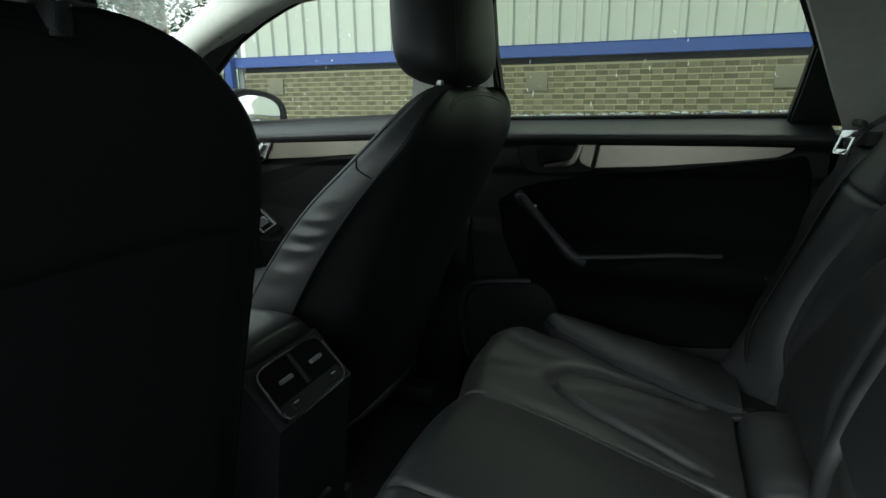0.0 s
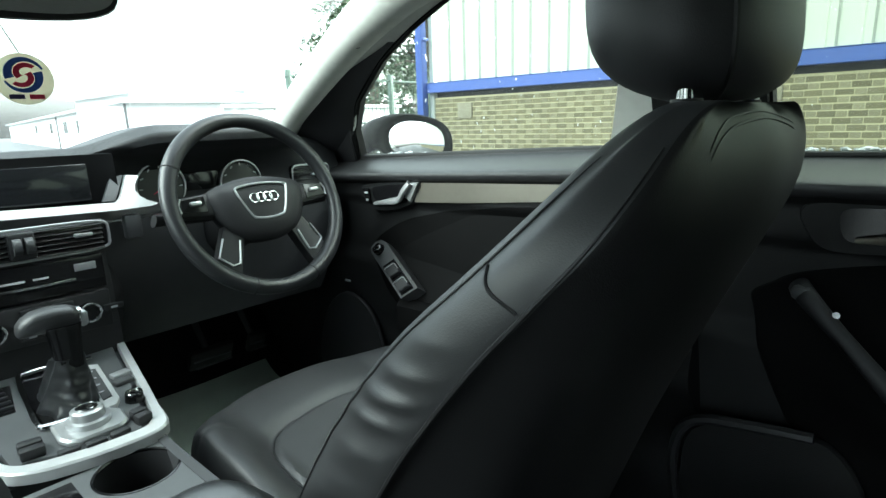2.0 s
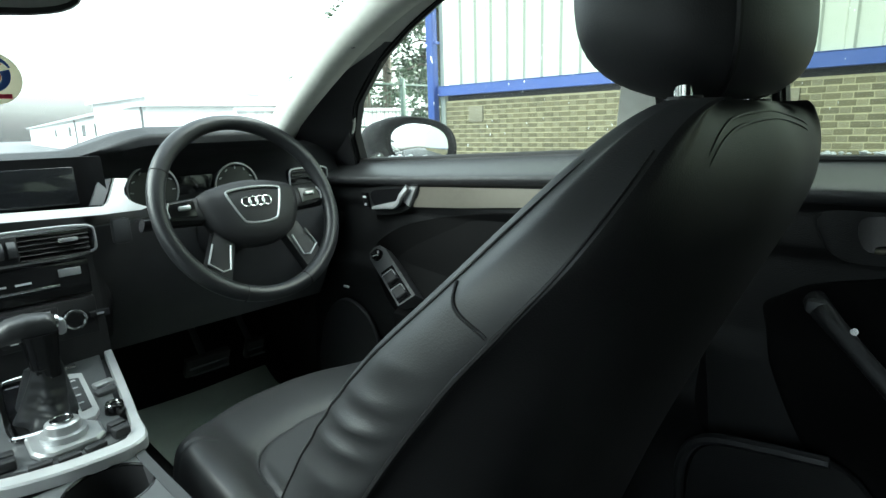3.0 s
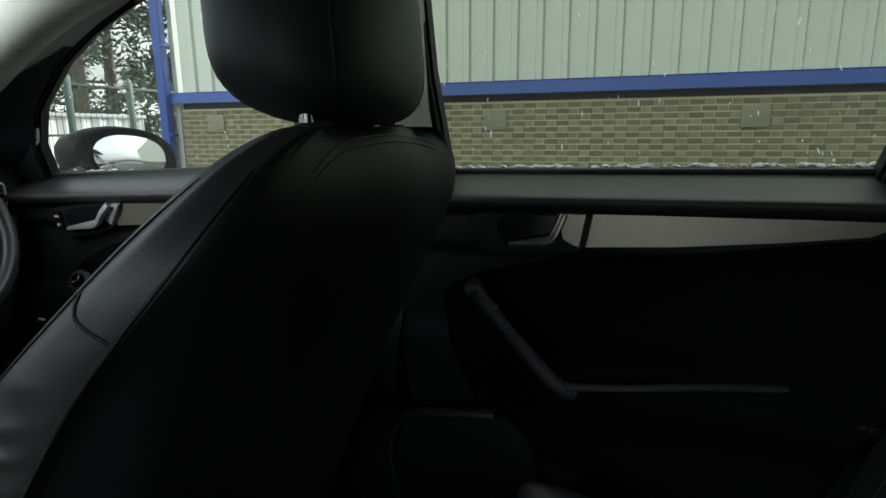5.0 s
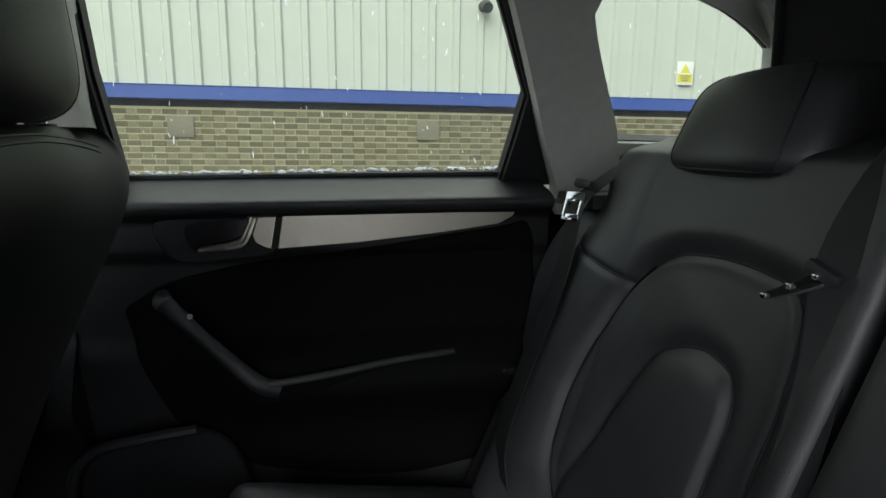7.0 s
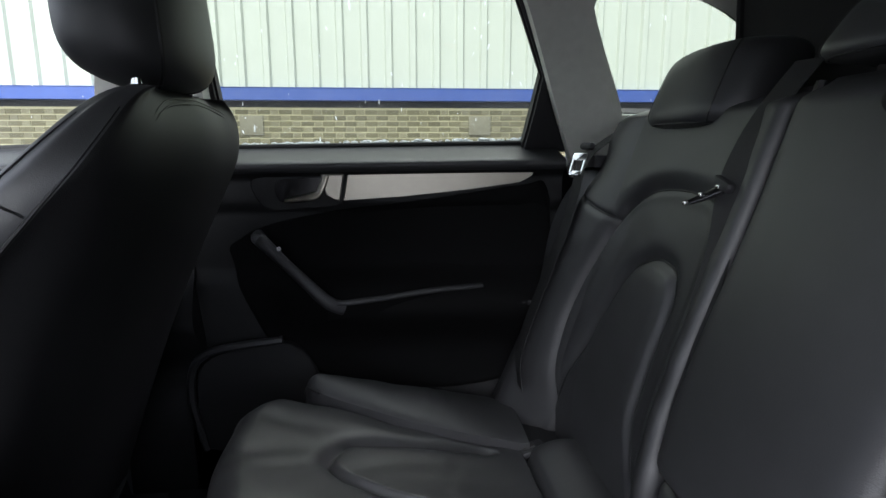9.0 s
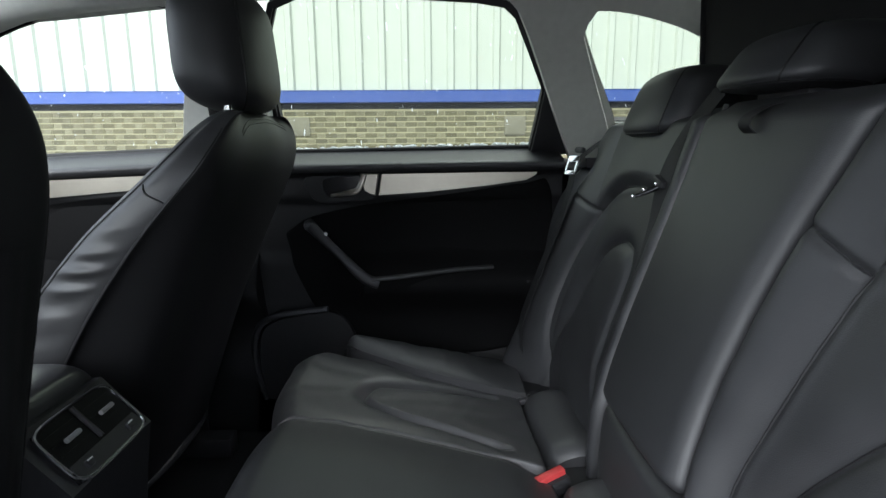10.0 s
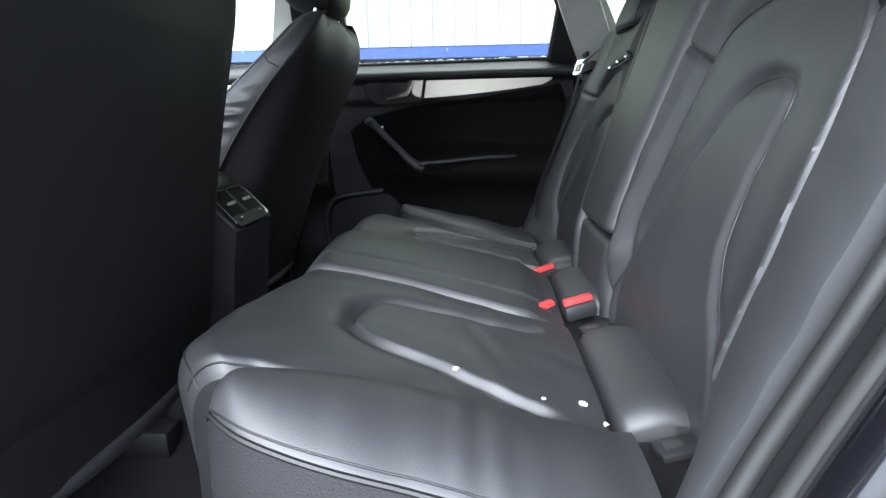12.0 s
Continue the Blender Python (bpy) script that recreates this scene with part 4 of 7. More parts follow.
# pad base: shade under the pads is put into its colour
part("pad_base", slab(lambda u, v: (0.105 + 0.13 * v, -0.60 + 1.20 * u, 0.478 + 0.010 * v - float(sink(-0.60 + 1.20 * u)) * 0.6), 40, 6, (0.0, 0, -0.05)), LEATHER_SHADED, bench, "leather below the pads, darkened for the shade there", angle=60)


def back_x(z):
    return 0.195 + 0.325 * 0.5 * ((z - 0.585) + np.sqrt((z - 0.585) ** 2 + 0.0009)) - 0.002


BACK_U = {-1: round_line([(0.06, 0.43), (0.120, 0.56), (0.138, 0.600), (0.155, 0.638), (0.180, 0.674), (0.207, 0.720), (0.240, 0.769), (0.272, 0.812), (0.300, 0.829), (0.340, 0.835), (0.376, 0.832), (0.392, 0.820), (0.394, 0.795), (0.388, 0.766), (0.386, 0.714), (0.394, 0.672), (0.422, 0.628), (0.444, 0.606), (0.47, 0.56), (0.53, 0.43)]),
          1: round_line([(0.20, 0.43), (0.235, 0.55), (0.252, 0.59), (0.268, 0.63), (0.273, 0.69), (0.275, 0.75), (0.284, 0.780), (0.300, 0.793), (0.340, 0.797), (0.378, 0.785), (0.408, 0.762), (0.438, 0.69), (0.466, 0.605), (0.49, 0.55), (0.53, 0.43)])}
BACK_OUT = {-1: round_line([(0.115, 0.43), (0.128, 0.55), (0.134, 0.60), (0.132, 0.66), (0.142, 0.73), (0.156, 0.80), (0.172, 0.862), (0.195, 0.897), (0.24, 0.914), (0.30, 0.924), (0.36, 0.928), (0.420, 0.918), (0.462, 0.888), (0.484, 0.83), (0.492, 0.70), (0.490, 0.62), (0.485, 0.55), (0.475, 0.43)]),
            1: round_line([(0.19, 0.43), (0.205, 0.55), (0.215, 0.62), (0.220, 0.70), (0.222, 0.79), (0.231, 0.85), (0.250, 0.880), (0.30, 0.889), (0.36, 0.889), (0.420, 0.878), (0.462, 0.850), (0.492, 0.79), (0.512, 0.70), (0.512, 0.62), (0.505, 0.55), (0.495, 0.43)])}
SEAMS = {-1: [[(0.083, 0.907), (0.12, 0.888), (0.168, 0.862)], [(0.475, 0.874), (0.53, 0.887), (0.60, 0.904)]], 1: [[(0.475, 0.832), (0.53, 0.845), (0.60, 0.862)]]}
CENTRE = {-1: [(0.45, 0.10), (0.60, 0.093), (0.64, 0.084), (0.70, 0.074), (0.79, 0.078), (0.85, 0.088), (0.90, 0.099), (0.95, 0.115), (1.012, 0.132)],
          1: [(0.45, 0.15), (0.60, 0.147), (0.65, 0.162), (0.75, 0.165), (0.82, 0.162), (0.89, 0.160), (1.012, 0.165)]}


def centre_edge(s, z):
    """The outboard distance of the folding centre section's edge."""
    v = [table(CENTRE[s], z + d) for d in (-0.03, -0.015, 0, 0.015, 0.03)]
    return sum(v) / 5


for s in (1, -1):
    NU, NV = 190, 180
    z = np.repeat(np.linspace(0.45, 1.012, NV)[:, None], NU, 1)
    inner = centre_edge(s, z) + 0.004
    o = inner + (0.614 - inner) * np.linspace(0, 1, NU)[None, :]
    d = signed_field(o, z, BACK_OUT[s])
    frame_on = ramp(0.0, 0.03, d)
    k = np.clip((o - 0.492) / 0.122, 0, 1)
    flank = 0.147 + 0.40 * (z - 0.548) + 0.05 * ramp(0.85, 1.0, z)
    x = back_x(z) + 0.010 * ramp(0.03, -0.02, d) * ramp(0.50, 0.44, o)
    x = x + (flank - x) * ramp(0.0, 1.0, k) * ramp(0.98, 0.86, z)
    x = x - (0.014 if s > 0 else 0.004) * np.sin(np.pi * k) ** 0.8 + (0.028 * ramp(0.90, 1.0, k) ** 2 if s > 0 else 0.020 * ramp(0.97, 1.0, k) ** 2)
    x = x - 0.016 * ramp(0.07, 0.0, o - inner) * ramp(-0.01, 0.03, d) - 0.006 * frame_on * ramp(0.20, 0.42, o)
    x = x + 0.022 * np.exp(-(o - inner) / 0.005) + 0.05 * ramp(0.985, 1.012, z) ** 2 + 0.02 * ramp(0.95, 1.012, z) * k
    x = x + tucked(d, 0.004 + 0.008 * ramp(0.38, 0.46, o), 0.014 - 0.008 * ramp(0.38, 0.46, o), 0.008) + tucked(signed_field(o, z, BACK_U[s]), 0.006, 0.010, 0.012) + 0.005 * np.exp(-(signed_field(o, z, BACK_U[s]) / 0.016) ** 2) * (ramp(0.38, 0.33, o) if s < 0 else ramp(0.60, 0.64, z))
    for seam in SEAMS[s]:
        x = x + 0.005 * np.exp(-(np.abs(signed_field(o, z, seam)) / 0.0045) ** 2)
    crease = np.sin(61 * z + 17 * o + 2 * np.sin(19 * z)) + 0.6 * np.sin(117 * z - 23 * o)
    x = x + 0.0005 * crease * frame_on * ramp(0.92, 0.75, z) + 0.0005 * np.sin(43 * o + 2 * np.sin(33 * z)) * np.sin(39 * z)
    cut = NU - 1 if s > 0 else int(np.argmin(np.abs(o.mean(0) - 0.498)))
    back = part("backrest", thick(grid_shape(x[:, :cut + 1], s * o[:, :cut + 1], z[:, :cut + 1]), cut + 1, NV, (0.09, 0, -0.02)), LEATHER, bench, "outer leather backrest with an inset seam panel and side bolster", angle=60)
    if s < 0:
        part("side_panel", thick(grid_shape(x[:, cut:], s * o[:, cut:], z[:, cut:]), NU - cut, NV, (0.09, 0, -0.02)), SIDE_PANEL, bench, "matt grey-black side panel of the backrest", angle=60)
    def BACK_AT(a, b, x=x, o=o, z=z):
        return float(x.flat[np.argmin((o - a) ** 2 + (z - b) ** 2)])
    if s > 0:
        FAR_BACK = BACK_AT
    gap = [p for p in BACK_OUT[s] if p[0] > 0.44 and p[1] < 0.86]
    for line, r, word in [(gap, 0.0040, "bolster_gap"), (BACK_U[s], 0.0013, "seam"), ([p for p in BACK_OUT[s] if p[1] > 0.60], 0.0014, "seam")] + [(round_line(a, 5), 0.0016, "seam") for a in SEAMS[s]]:
        pts = [Vector((BACK_AT(p, r_) + 0.0002, s * p, r_)) for p, r_ in line if r_ > 0.53]
        part(word, tube(pts[::2] if len(pts) > 20 else pts, r, 7), DARK_TRIM if word == "bolster_gap" else LEATHER_DARK, back)
for s in (1, -1):
    def side_fill(u, v):
        z = 0.45 + 0.475 * v
        x = 0.165 + 0.40 * (z - 0.548) + 0.04 * smoothstep(0.85, 1.0, z)
        return x + 0.015 - (0.030 + 0.030 * smoothstep(0.66, 0.84, z)) * u ** 1.3 - 0.010 * math.sin(3.1416 * u), s * (0.598 + 0.078 * u), z - 0.02 * u
    if s > 0:
        part("side_filler", slab(side_fill, 16, 40, (0.03, 0, 0)), LEATHER, bench, "leather filler between the bolster and the door", angle=60)
def centre_section(z0, z1, nu, nv, proud, top):
    """A padded slab between the two edges of the centre section."""
    def f(u, v):
        z = z0 + (z1 - z0) * v
        a, b = -float(centre_edge(-1, z)) + 0.003, float(centre_edge(1, z)) - 0.003
        return float(back_x(z)) - proud + 0.016 * (2 * abs(u - 0.5)) ** 16 - 0.004 * math.sin(3.1416 * u) + top * smoothstep(0.93, 1, v) ** 2 + 0.012 * smoothstep(0.03, 0.0, v) ** 2, a + (b - a) * u, z
    return slab(f, nu, nv, (0.11, 0, -0.02))


for s in (-1, 1):
    part("section_gap", tube([(float(back_x(0.47 + 0.54 * i / 20)) + 0.014, s * float(centre_edge(s, 0.47 + 0.54 * i / 20)), 0.47 + 0.54 * i / 20) for i in range(21)], 0.006, 7), LEATHER_DARK, bench)
part("backrest", centre_section(0.616, 1.012, 60, 70, 0.018, 0.03), LEATHER, bench, "folding leather centre section of the backrest", angle=50)
part("backrest_foot", centre_section(0.47, 0.608, 40, 20, 0.008, 0.012), LEATHER, bench, "leather below the centre section", angle=50)
for yc, z0, half, tall in ((-0.320, 1.000, 0.125, 0.130), (0.066, 1.018, 0.088, 0.070), (0.385, 0.966, 0.112, 0.118)):
    def hr(q, m=48):
        r = max(0.04, 1 - abs(2 * q - 1) ** 5)
        w, d = half * r ** 0.30 * (1 - 0.10 * q), 0.066 * r ** 0.40 * (1 - 0.15 * q)
        return [(0.352 + 0.040 * q + x + 0.010 * (y / w) ** 2, yc + y, z0 + tall * q - 0.10 * max(0, x) * (1 - q)) for x, y in ellipse(0, 0, d, w, m, 3.6)]
    steps = [0.5 - 0.5 * math.cos(3.1416 * i / 28) for i in range(29)]
    head = part("headrest", loft([hr(q) for q in steps]), LEATHER, bench, "rounded black leather headrest", angle=75)
    part("piping", tube([Vector(p) for p in hr(0.09)], 0.0016, 6, closed=True), LEATHER_DARK, head)
    for j in (19, 29):
        part("piping", tube([Vector(hr(q)[j]) for q in steps[5:-4]], 0.0014, 6), LEATHER_DARK, head)
    part("headrest_foot", rbox((0.375, yc, z0 - 0.012), (0.05, 0.10, 0.05), 0.012), PLASTIC, bench, "black plastic headrest foot")
loop_y = 0.022
part("pull_loop", slab(lambda u, v: (0.322 - 0.030 * max(0.0, math.sin(3.1416 * v)) ** 0.8 - 0.006 * v, loop_y - 0.011 + 0.022 * u, 1.004 - 0.040 * v), 4, 14, (0.002, 0, 0)), BELT, bench, "black fabric release loop")

# ---- right-hand doors, seen from inside ----
def door_y(x, z, rear):
    """The inner face of the door panel."""
    y = 0.703 + 0.062 * smoothstep(0.922, 0.953, z) - 0.022 * bell(z - 0.918, 0.020) * smoothstep(0.885, 0.905, z)
    arm = bell(z - 0.645, 0.055) * smoothstep(-0.32, -0.16, x) if rear else bell(z - 0.62, 0.06) * smoothstep(-1.25, -0.95, x)
    y -= (0.055 if rear else 0.05) * arm
    y += 0.012 * smoothstep(0.845, 0.82, z) * smoothstep(0.68, 0.72, z)
    return y - 0.012 * smoothstep(0.50, 0.40, z)


def flat_on_door(outline, depth, out, rear, r=0.003, n=1):
    """A plate following the door's face: outline in x and z, standing proud by out."""
    m = Matrix(((1, 0, 0, 0), (0, 0, -1, 0), (0, 1, 0, 0), (0, 0, 0, 1)))
    v, f = prism(outline, depth, m, r)
    return [(x, y + 0.703 - out + depth, z) for x, y, z in v], f


def sheet_on_door(outline, rear, out):
    """A thin pad that follows the door's face inside an outline in x and z."""
    cx, cz_ = sum(p[0] for p in outline) / len(outline), sum(p[1] for p in outline) / len(outline)
    rings = [[(cx + (x - cx) * k, door_y(cx + (x - cx) * k, cz_ + (z - cz_) * k, rear) - lift, cz_ + (z - cz_) * k) for x, z in outline]
             for k, lift in [(1.0, -0.004), (1.0, out * 0.5), (0.992, out)] + [(1 - i / 26, out) for i in range(1, 26)] + [(0.005, out)]]
    return loft(rings)


def car_door(name, x0, x1, rear, label):
    door = thing(name, label, "car door", ((x0 + x1) / 2, 0.72, 0.30), "right-hand doors")
    low = 0.25
    def crest(x):
        return 0.004 + 0.006 * max(0, (0.10 - x) / 0.5) if rear else 0.004 + 0.030 * max(0, (-0.62 - x) / 0.66)
    def lining(u, v):
        x = x0 + (x1 - x0) * u
        z = low + (0.954 - low) * v
        return x + ((0.07 * (1 - v) * u) if not rear else -0.12 * u * smoothstep(0.5, 0, v)), door_y(x, z, rear), z - crest(x) * smoothstep(0.86, 0.94, v)
    # lining dark, top pale: the fall of light is put into the colours
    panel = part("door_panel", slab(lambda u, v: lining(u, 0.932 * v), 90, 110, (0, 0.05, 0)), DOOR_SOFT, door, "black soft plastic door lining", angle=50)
    part("belt_pad", slab(lambda u, v: lining(u, 0.932 + 0.068 * v), 90, 24, (0, 0.05, 0)), BELT_LIT, door, "padded black door top below the window, paler for skylight", angle=50)
    return door, panel


rear_door, rear_panel = car_door("rear_door", -0.47, 0.255, True, "closed rear car door with black lining and aluminium strip")
strip = [(-0.158, 0.897), (-0.167, 0.846), (-0.05, 0.853), (0.08, 0.866), (0.17, 0.878), (0.192, 0.889), (0.203, 0.904), (0.10, 0.904), (-0.02, 0.901)]
part("trim_strip", flat_on_door(strip, 0.010, 0.008, True, 0.003), ALUMINIUM, rear_door, "brushed aluminium strip")
bezel = smooth_outline([(-0.330, 0.886), (-0.323, 0.848), (-0.296, 0.829), (-0.235, 0.832), (-0.168, 0.842), (-0.160, 0.897), (-0.25, 0.894)], 4)
part("handle_bezel", flat_on_door(bezel, 0.012, 0.006, True, 0.003), DOOR_SOFT, rear_door, "black plastic handle surround")
cup = smooth_outline([(-0.288, 0.882), (-0.288, 0.856), (-0.272, 0.843), (-0.215, 0.850), (-0.200, 0.886), (-0.25, 0.887)], 4)
part("handle_recess", flat_on_door(cup, 0.002, 0.0075, True, 0.0), GLOSSY, rear_door, "dark hollow behind the handle")
grip = curve([(-0.272, 0.690, 0.847), (-0.240, 0.684, 0.852), (-0.213, 0.682, 0.858), (-0.203, 0.682, 0.874), (-0.196, 0.686, 0.893)], 5)
part("door_handle", join(tube(grip, [0.004 + 0.004 * min(1, i / 8) for i in range(len(grip))], 10, flat=0.7), flat_on_door([(-0.206, 0.896), (-0.196, 0.856), (-0.182, 0.848), (-0.172, 0.846), (-0.163, 0.896)], 0.008, 0.014, True, 0.003)), ALUMINIUM, rear_door, "satin silver door handle")
insert = smooth_outline([(-0.383, 0.758), (-0.361, 0.775), (-0.322, 0.796), (-0.206, 0.822), (-0.006, 0.847), (0.17, 0.872), (0.225, 0.866), (0.24, 0.70), (0.22, 0.52), (0.05, 0.465), (-0.15, 0.485), (-0.261, 0.522), (-0.314, 0.570), (-0.362, 0.667), (-0.379, 0.733)], 5)
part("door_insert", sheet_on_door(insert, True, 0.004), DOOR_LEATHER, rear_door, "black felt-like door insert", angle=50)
pull = curve([(-0.322, 0.672, 0.786), (-0.309, 0.648, 0.780), (-0.285, 0.640, 0.757), (-0.240, 0.630, 0.714), (-0.195, 0.626, 0.670), (-0.165, 0.632, 0.655)], 5)
part("pull_handle", tube(pull, [0.013 - 0.003 * bell(i - len(pull) / 2, 6) for i in range(len(pull))], 12, flat=0.75), PLASTIC, rear_door, "slanting black pull handle")
part("pull_cap", rbox((-0.314, 0.652, 0.783), (0.026, 0.020, 0.018), 0.007), GREY_PLASTIC, rear_door, "worn grey end cap")
part("screw", tube([(-0.275, 0.632, 0.768), (-0.275, 0.627, 0.769)], 0.004, 10), CHROME, rear_door, "small chrome screw")
ledge = slab(lambda u, v: (-0.195 + 0.29 * u, 0.618 + 0.050 * u + 0.075 * v, 0.668 + 0.013 * u + 0.006 * math.sin(3.14 * u) - 0.018 * v), 20, 6, (0, 0.01, -0.035))
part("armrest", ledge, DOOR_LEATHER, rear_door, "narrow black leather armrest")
# added tube, paler than the ledge: a painted highlight on its edge
part("armrest_highlight", tube(curve([(-0.178, 0.622, 0.667), (-0.10, 0.629, 0.673), (0.0, 0.648, 0.681), (0.095, 0.668, 0.683)], 6), 0.0055, 10, flat=0.8), PLASTIC, rear_door, "paler tube standing for light on the armrest's edge")
arc = curve([(-0.445, 0.685, 0.36), (-0.463, 0.676, 0.46), (-0.455, 0.668, 0.53), (-0.425, 0.664, 0.565), (-0.36, 0.660, 0.580), (-0.285, 0.662, 0.588)], 6)
part("pocket_rim", tube(arc, 0.008, 8), PLASTIC, rear_door, "raised rim of the door pocket")
part("speaker_cover", flat_on_door(smooth_outline([(-0.44, 0.36), (-0.455, 0.46), (-0.44, 0.54), (-0.36, 0.57), (-0.27, 0.575), (-0.22, 0.50), (-0.22, 0.36)], 4), 0.012, 0.024, True, 0.004), DOOR_SOFT, rear_door, "black speaker cover")
part("belt_seal", tube([(-0.41, 0.768, 0.942), (-0.385, 0.768, 0.943), (0.19, 0.768, 0.951), (0.23, 0.768, 0.952)], 0.006, 8), RUBBER, rear_door, "rubber seal along the window")

front_door, front_panel = car_door("front_door", -1.42, -0.475, False, "closed front car door with black lining and aluminium strip")
strip = [(-1.006, 0.884), (-1.030, 0.838), (-0.90, 0.846), (-0.72, 0.861), (-0.49, 0.872), (-0.49, 0.906), (-0.68, 0.905), (-0.85, 0.897)]
part("trim_strip", flat_on_door(strip, 0.010, 0.008, False, 0.003), ALUMINIUM, front_door, "brushed aluminium strip")
bezel = smooth_outline([(-1.195, 0.862), (-1.178, 0.824), (-1.135, 0.812), (-1.040, 0.832), (-1.004, 0.884), (-1.10, 0.878)], 4)
part("handle_bezel", flat_on_door(bezel, 0.012, 0.008, False, 0.003), DOOR_SOFT, front_door, "black plastic handle surround")
cup = smooth_outline([(-1.155, 0.862), (-1.143, 0.833), (-1.09, 0.830), (-1.045, 0.842), (-1.030, 0.874), (-1.09, 0.872)], 4)
part("handle_recess", flat_on_door(cup, 0.002, 0.0095, False, 0.0), GLOSSY, front_door, "dark hollow behind the handle")
grip = curve([(-1.148, 0.690, 0.828), (-1.10, 0.684, 0.836), (-1.062, 0.682, 0.843), (-1.046, 0.682, 0.862), (-1.030, 0.686, 0.880)], 5)
part("door_handle", join(tube(grip, [0.004 + 0.005 * min(1, i / 8) for i in range(len(grip))], 10, flat=0.7), flat_on_door([(-1.046, 0.880), (-1.050, 0.846), (-1.034, 0.838), (-1.008, 0.882)], 0.008, 0.014, False, 0.003)), SILVER, front_door, "satin silver door handle")
lock = part("lock_buttons", flat_on_door([(-1.186, 0.860), (-1.176, 0.828), (-1.160, 0.826), (-1.166, 0.860)], 0.006, 0.014, False, 0.002), GLOSSY, front_door, "two small lock buttons")
part("button_mark", rbox((-1.171, 0.687, 0.851), (0.010, 0.002, 0.004), 0.0), MARK, lock, smooth=False)
part("button_mark", rbox((-1.168, 0.687, 0.835), (0.006, 0.002, 0.005), 0.0), MARK, lock, smooth=False)
insert = smooth_outline([(-1.172, 0.740), (-1.121, 0.773), (-1.067, 0.796), (-0.983, 0.817), (-0.907, 0.830), (-0.755, 0.848), (-0.50, 0.857), (-0.49, 0.72), (-0.50, 0.60), (-0.80, 0.585), (-1.0, 0.60), (-1.11, 0.64), (-1.178, 0.710)], 5)
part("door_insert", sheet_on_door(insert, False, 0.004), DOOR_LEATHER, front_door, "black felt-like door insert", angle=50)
# slanting switch panel running down to the armrest
def switch_point(u, v, h=0.0):
    a, b, c = Vector((-1.140, 0.705, 0.748)), Vector((-0.975, 0.645, 0.672)), Vector((-0.034, -0.016, -0.026))
    nrm = (b - a).cross(c).normalized()
    if nrm.z < 0:
        nrm = -nrm
    return a + (b - a) * u + c * v + nrm * h
plate = part("switch_panel", loft([[switch_point(u, v, h) for u, v in ((0.03, 0.15), (0.0, 0.5), (0.03, 0.85), (0.12, 1.0), (1.0, 1.0), (1.0, 0.0), (0.12, 0.0))] for h in (-0.05, 0.0, 0.004)]), GREY_PLASTIC, front_door, "dark grey window switch panel", angle=30)
for u, v, w in ((0.58, 0.52, 0.15), (0.84, 0.52, 0.16)):
    hole = part("switch_well", loft([[switch_point(u + du, v + dv, h) for du, dv in ((-w, -0.36), (w * 0.85, -0.36), (w * 0.85, 0.36), (-w, 0.36))] for h in (0.0035, 0.0052)]), GLOSSY, plate, smooth=False)
    sw = part("window_switch", loft([[switch_point(u + 0.02 + du * k, v + dv * k, h) for du, dv in ((-0.075, -0.30), (0.08, -0.30), (0.08, 0.30), (-0.075, 0.30))] for k, h in ((1, 0.005), (1, 0.012), (0.85, 0.014))]), PLASTIC, plate, "black window switch with silver rim", angle=25)
    ring = [switch_point(u + 0.02 + du, v + dv, 0.0125) for du, dv in ((-0.06, 0.30), (-0.08, 0.25), (-0.08, -0.25), (-0.06, -0.30), (0.03, -0.31))]
    part("silver_rim", tube(ring, 0.0012, 6), SILVER, sw)
ctr = switch_point(0.16, 0.52)
part("mirror_knob", tube([switch_point(0.16, 0.52, 0.002), switch_point(0.16, 0.52, 0.014), switch_point(0.16, 0.52, 0.016)], [0.014, 0.012, 0.009], 20), GLOSSY, plate, "round mirror adjuster")
part("knob_ring", tube([switch_point(0.16, 0.52, 0.015) + Vector((0.010 * math.cos(t * 0.524), 0.009 * math.sin(t * 0.524), 0.004 * math.sin(t * 0.524))) for t in range(12)], 0.0016, 6, closed=True), CHROME, plate)
part("armrest", slab(lambda u, v: (-1.03 + 0.50 * u, 0.632 + 0.085 * v, 0.640 + 0.012 * u - 0.012 * (2 * v - 1) ** 4), 16, 10, (0, 0, -0.05)), DOOR_LEATHER, front_door, "black leather armrest")
part("speaker_cover", flat_on_door(smooth_outline([(-1.38, 0.36), (-1.36, 0.52), (-1.27, 0.60), (-1.17, 0.56), (-1.12, 0.40), (-1.16, 0.35)], 5), 0.012, 0.020, False, 0.004), PLASTIC, front_door, "black speaker cover")
part("tread_light", rbox((-1.255, 0.684, 0.632), (0.018, 0.004, 0.005), 0.001), MARK, front_door, "small white marker light")
part("belt_seal", tube([(-1.285, 0.770, 0.922), (-0.62, 0.770, 0.950)], 0.006, 8), RUBBER, front_door, "rubber seal along the window")
corner = on_side([(-1.44, 0.885), (-1.40, 0.95), (-1.25, 1.02), (-1.205, 1.045), (-1.262, 0.97), (-1.292, 0.885)], 0.02, -0.01, 0.004)
part("mirror_triangle", corner, PLASTIC, front_door, "black plastic corner behind the mirror")

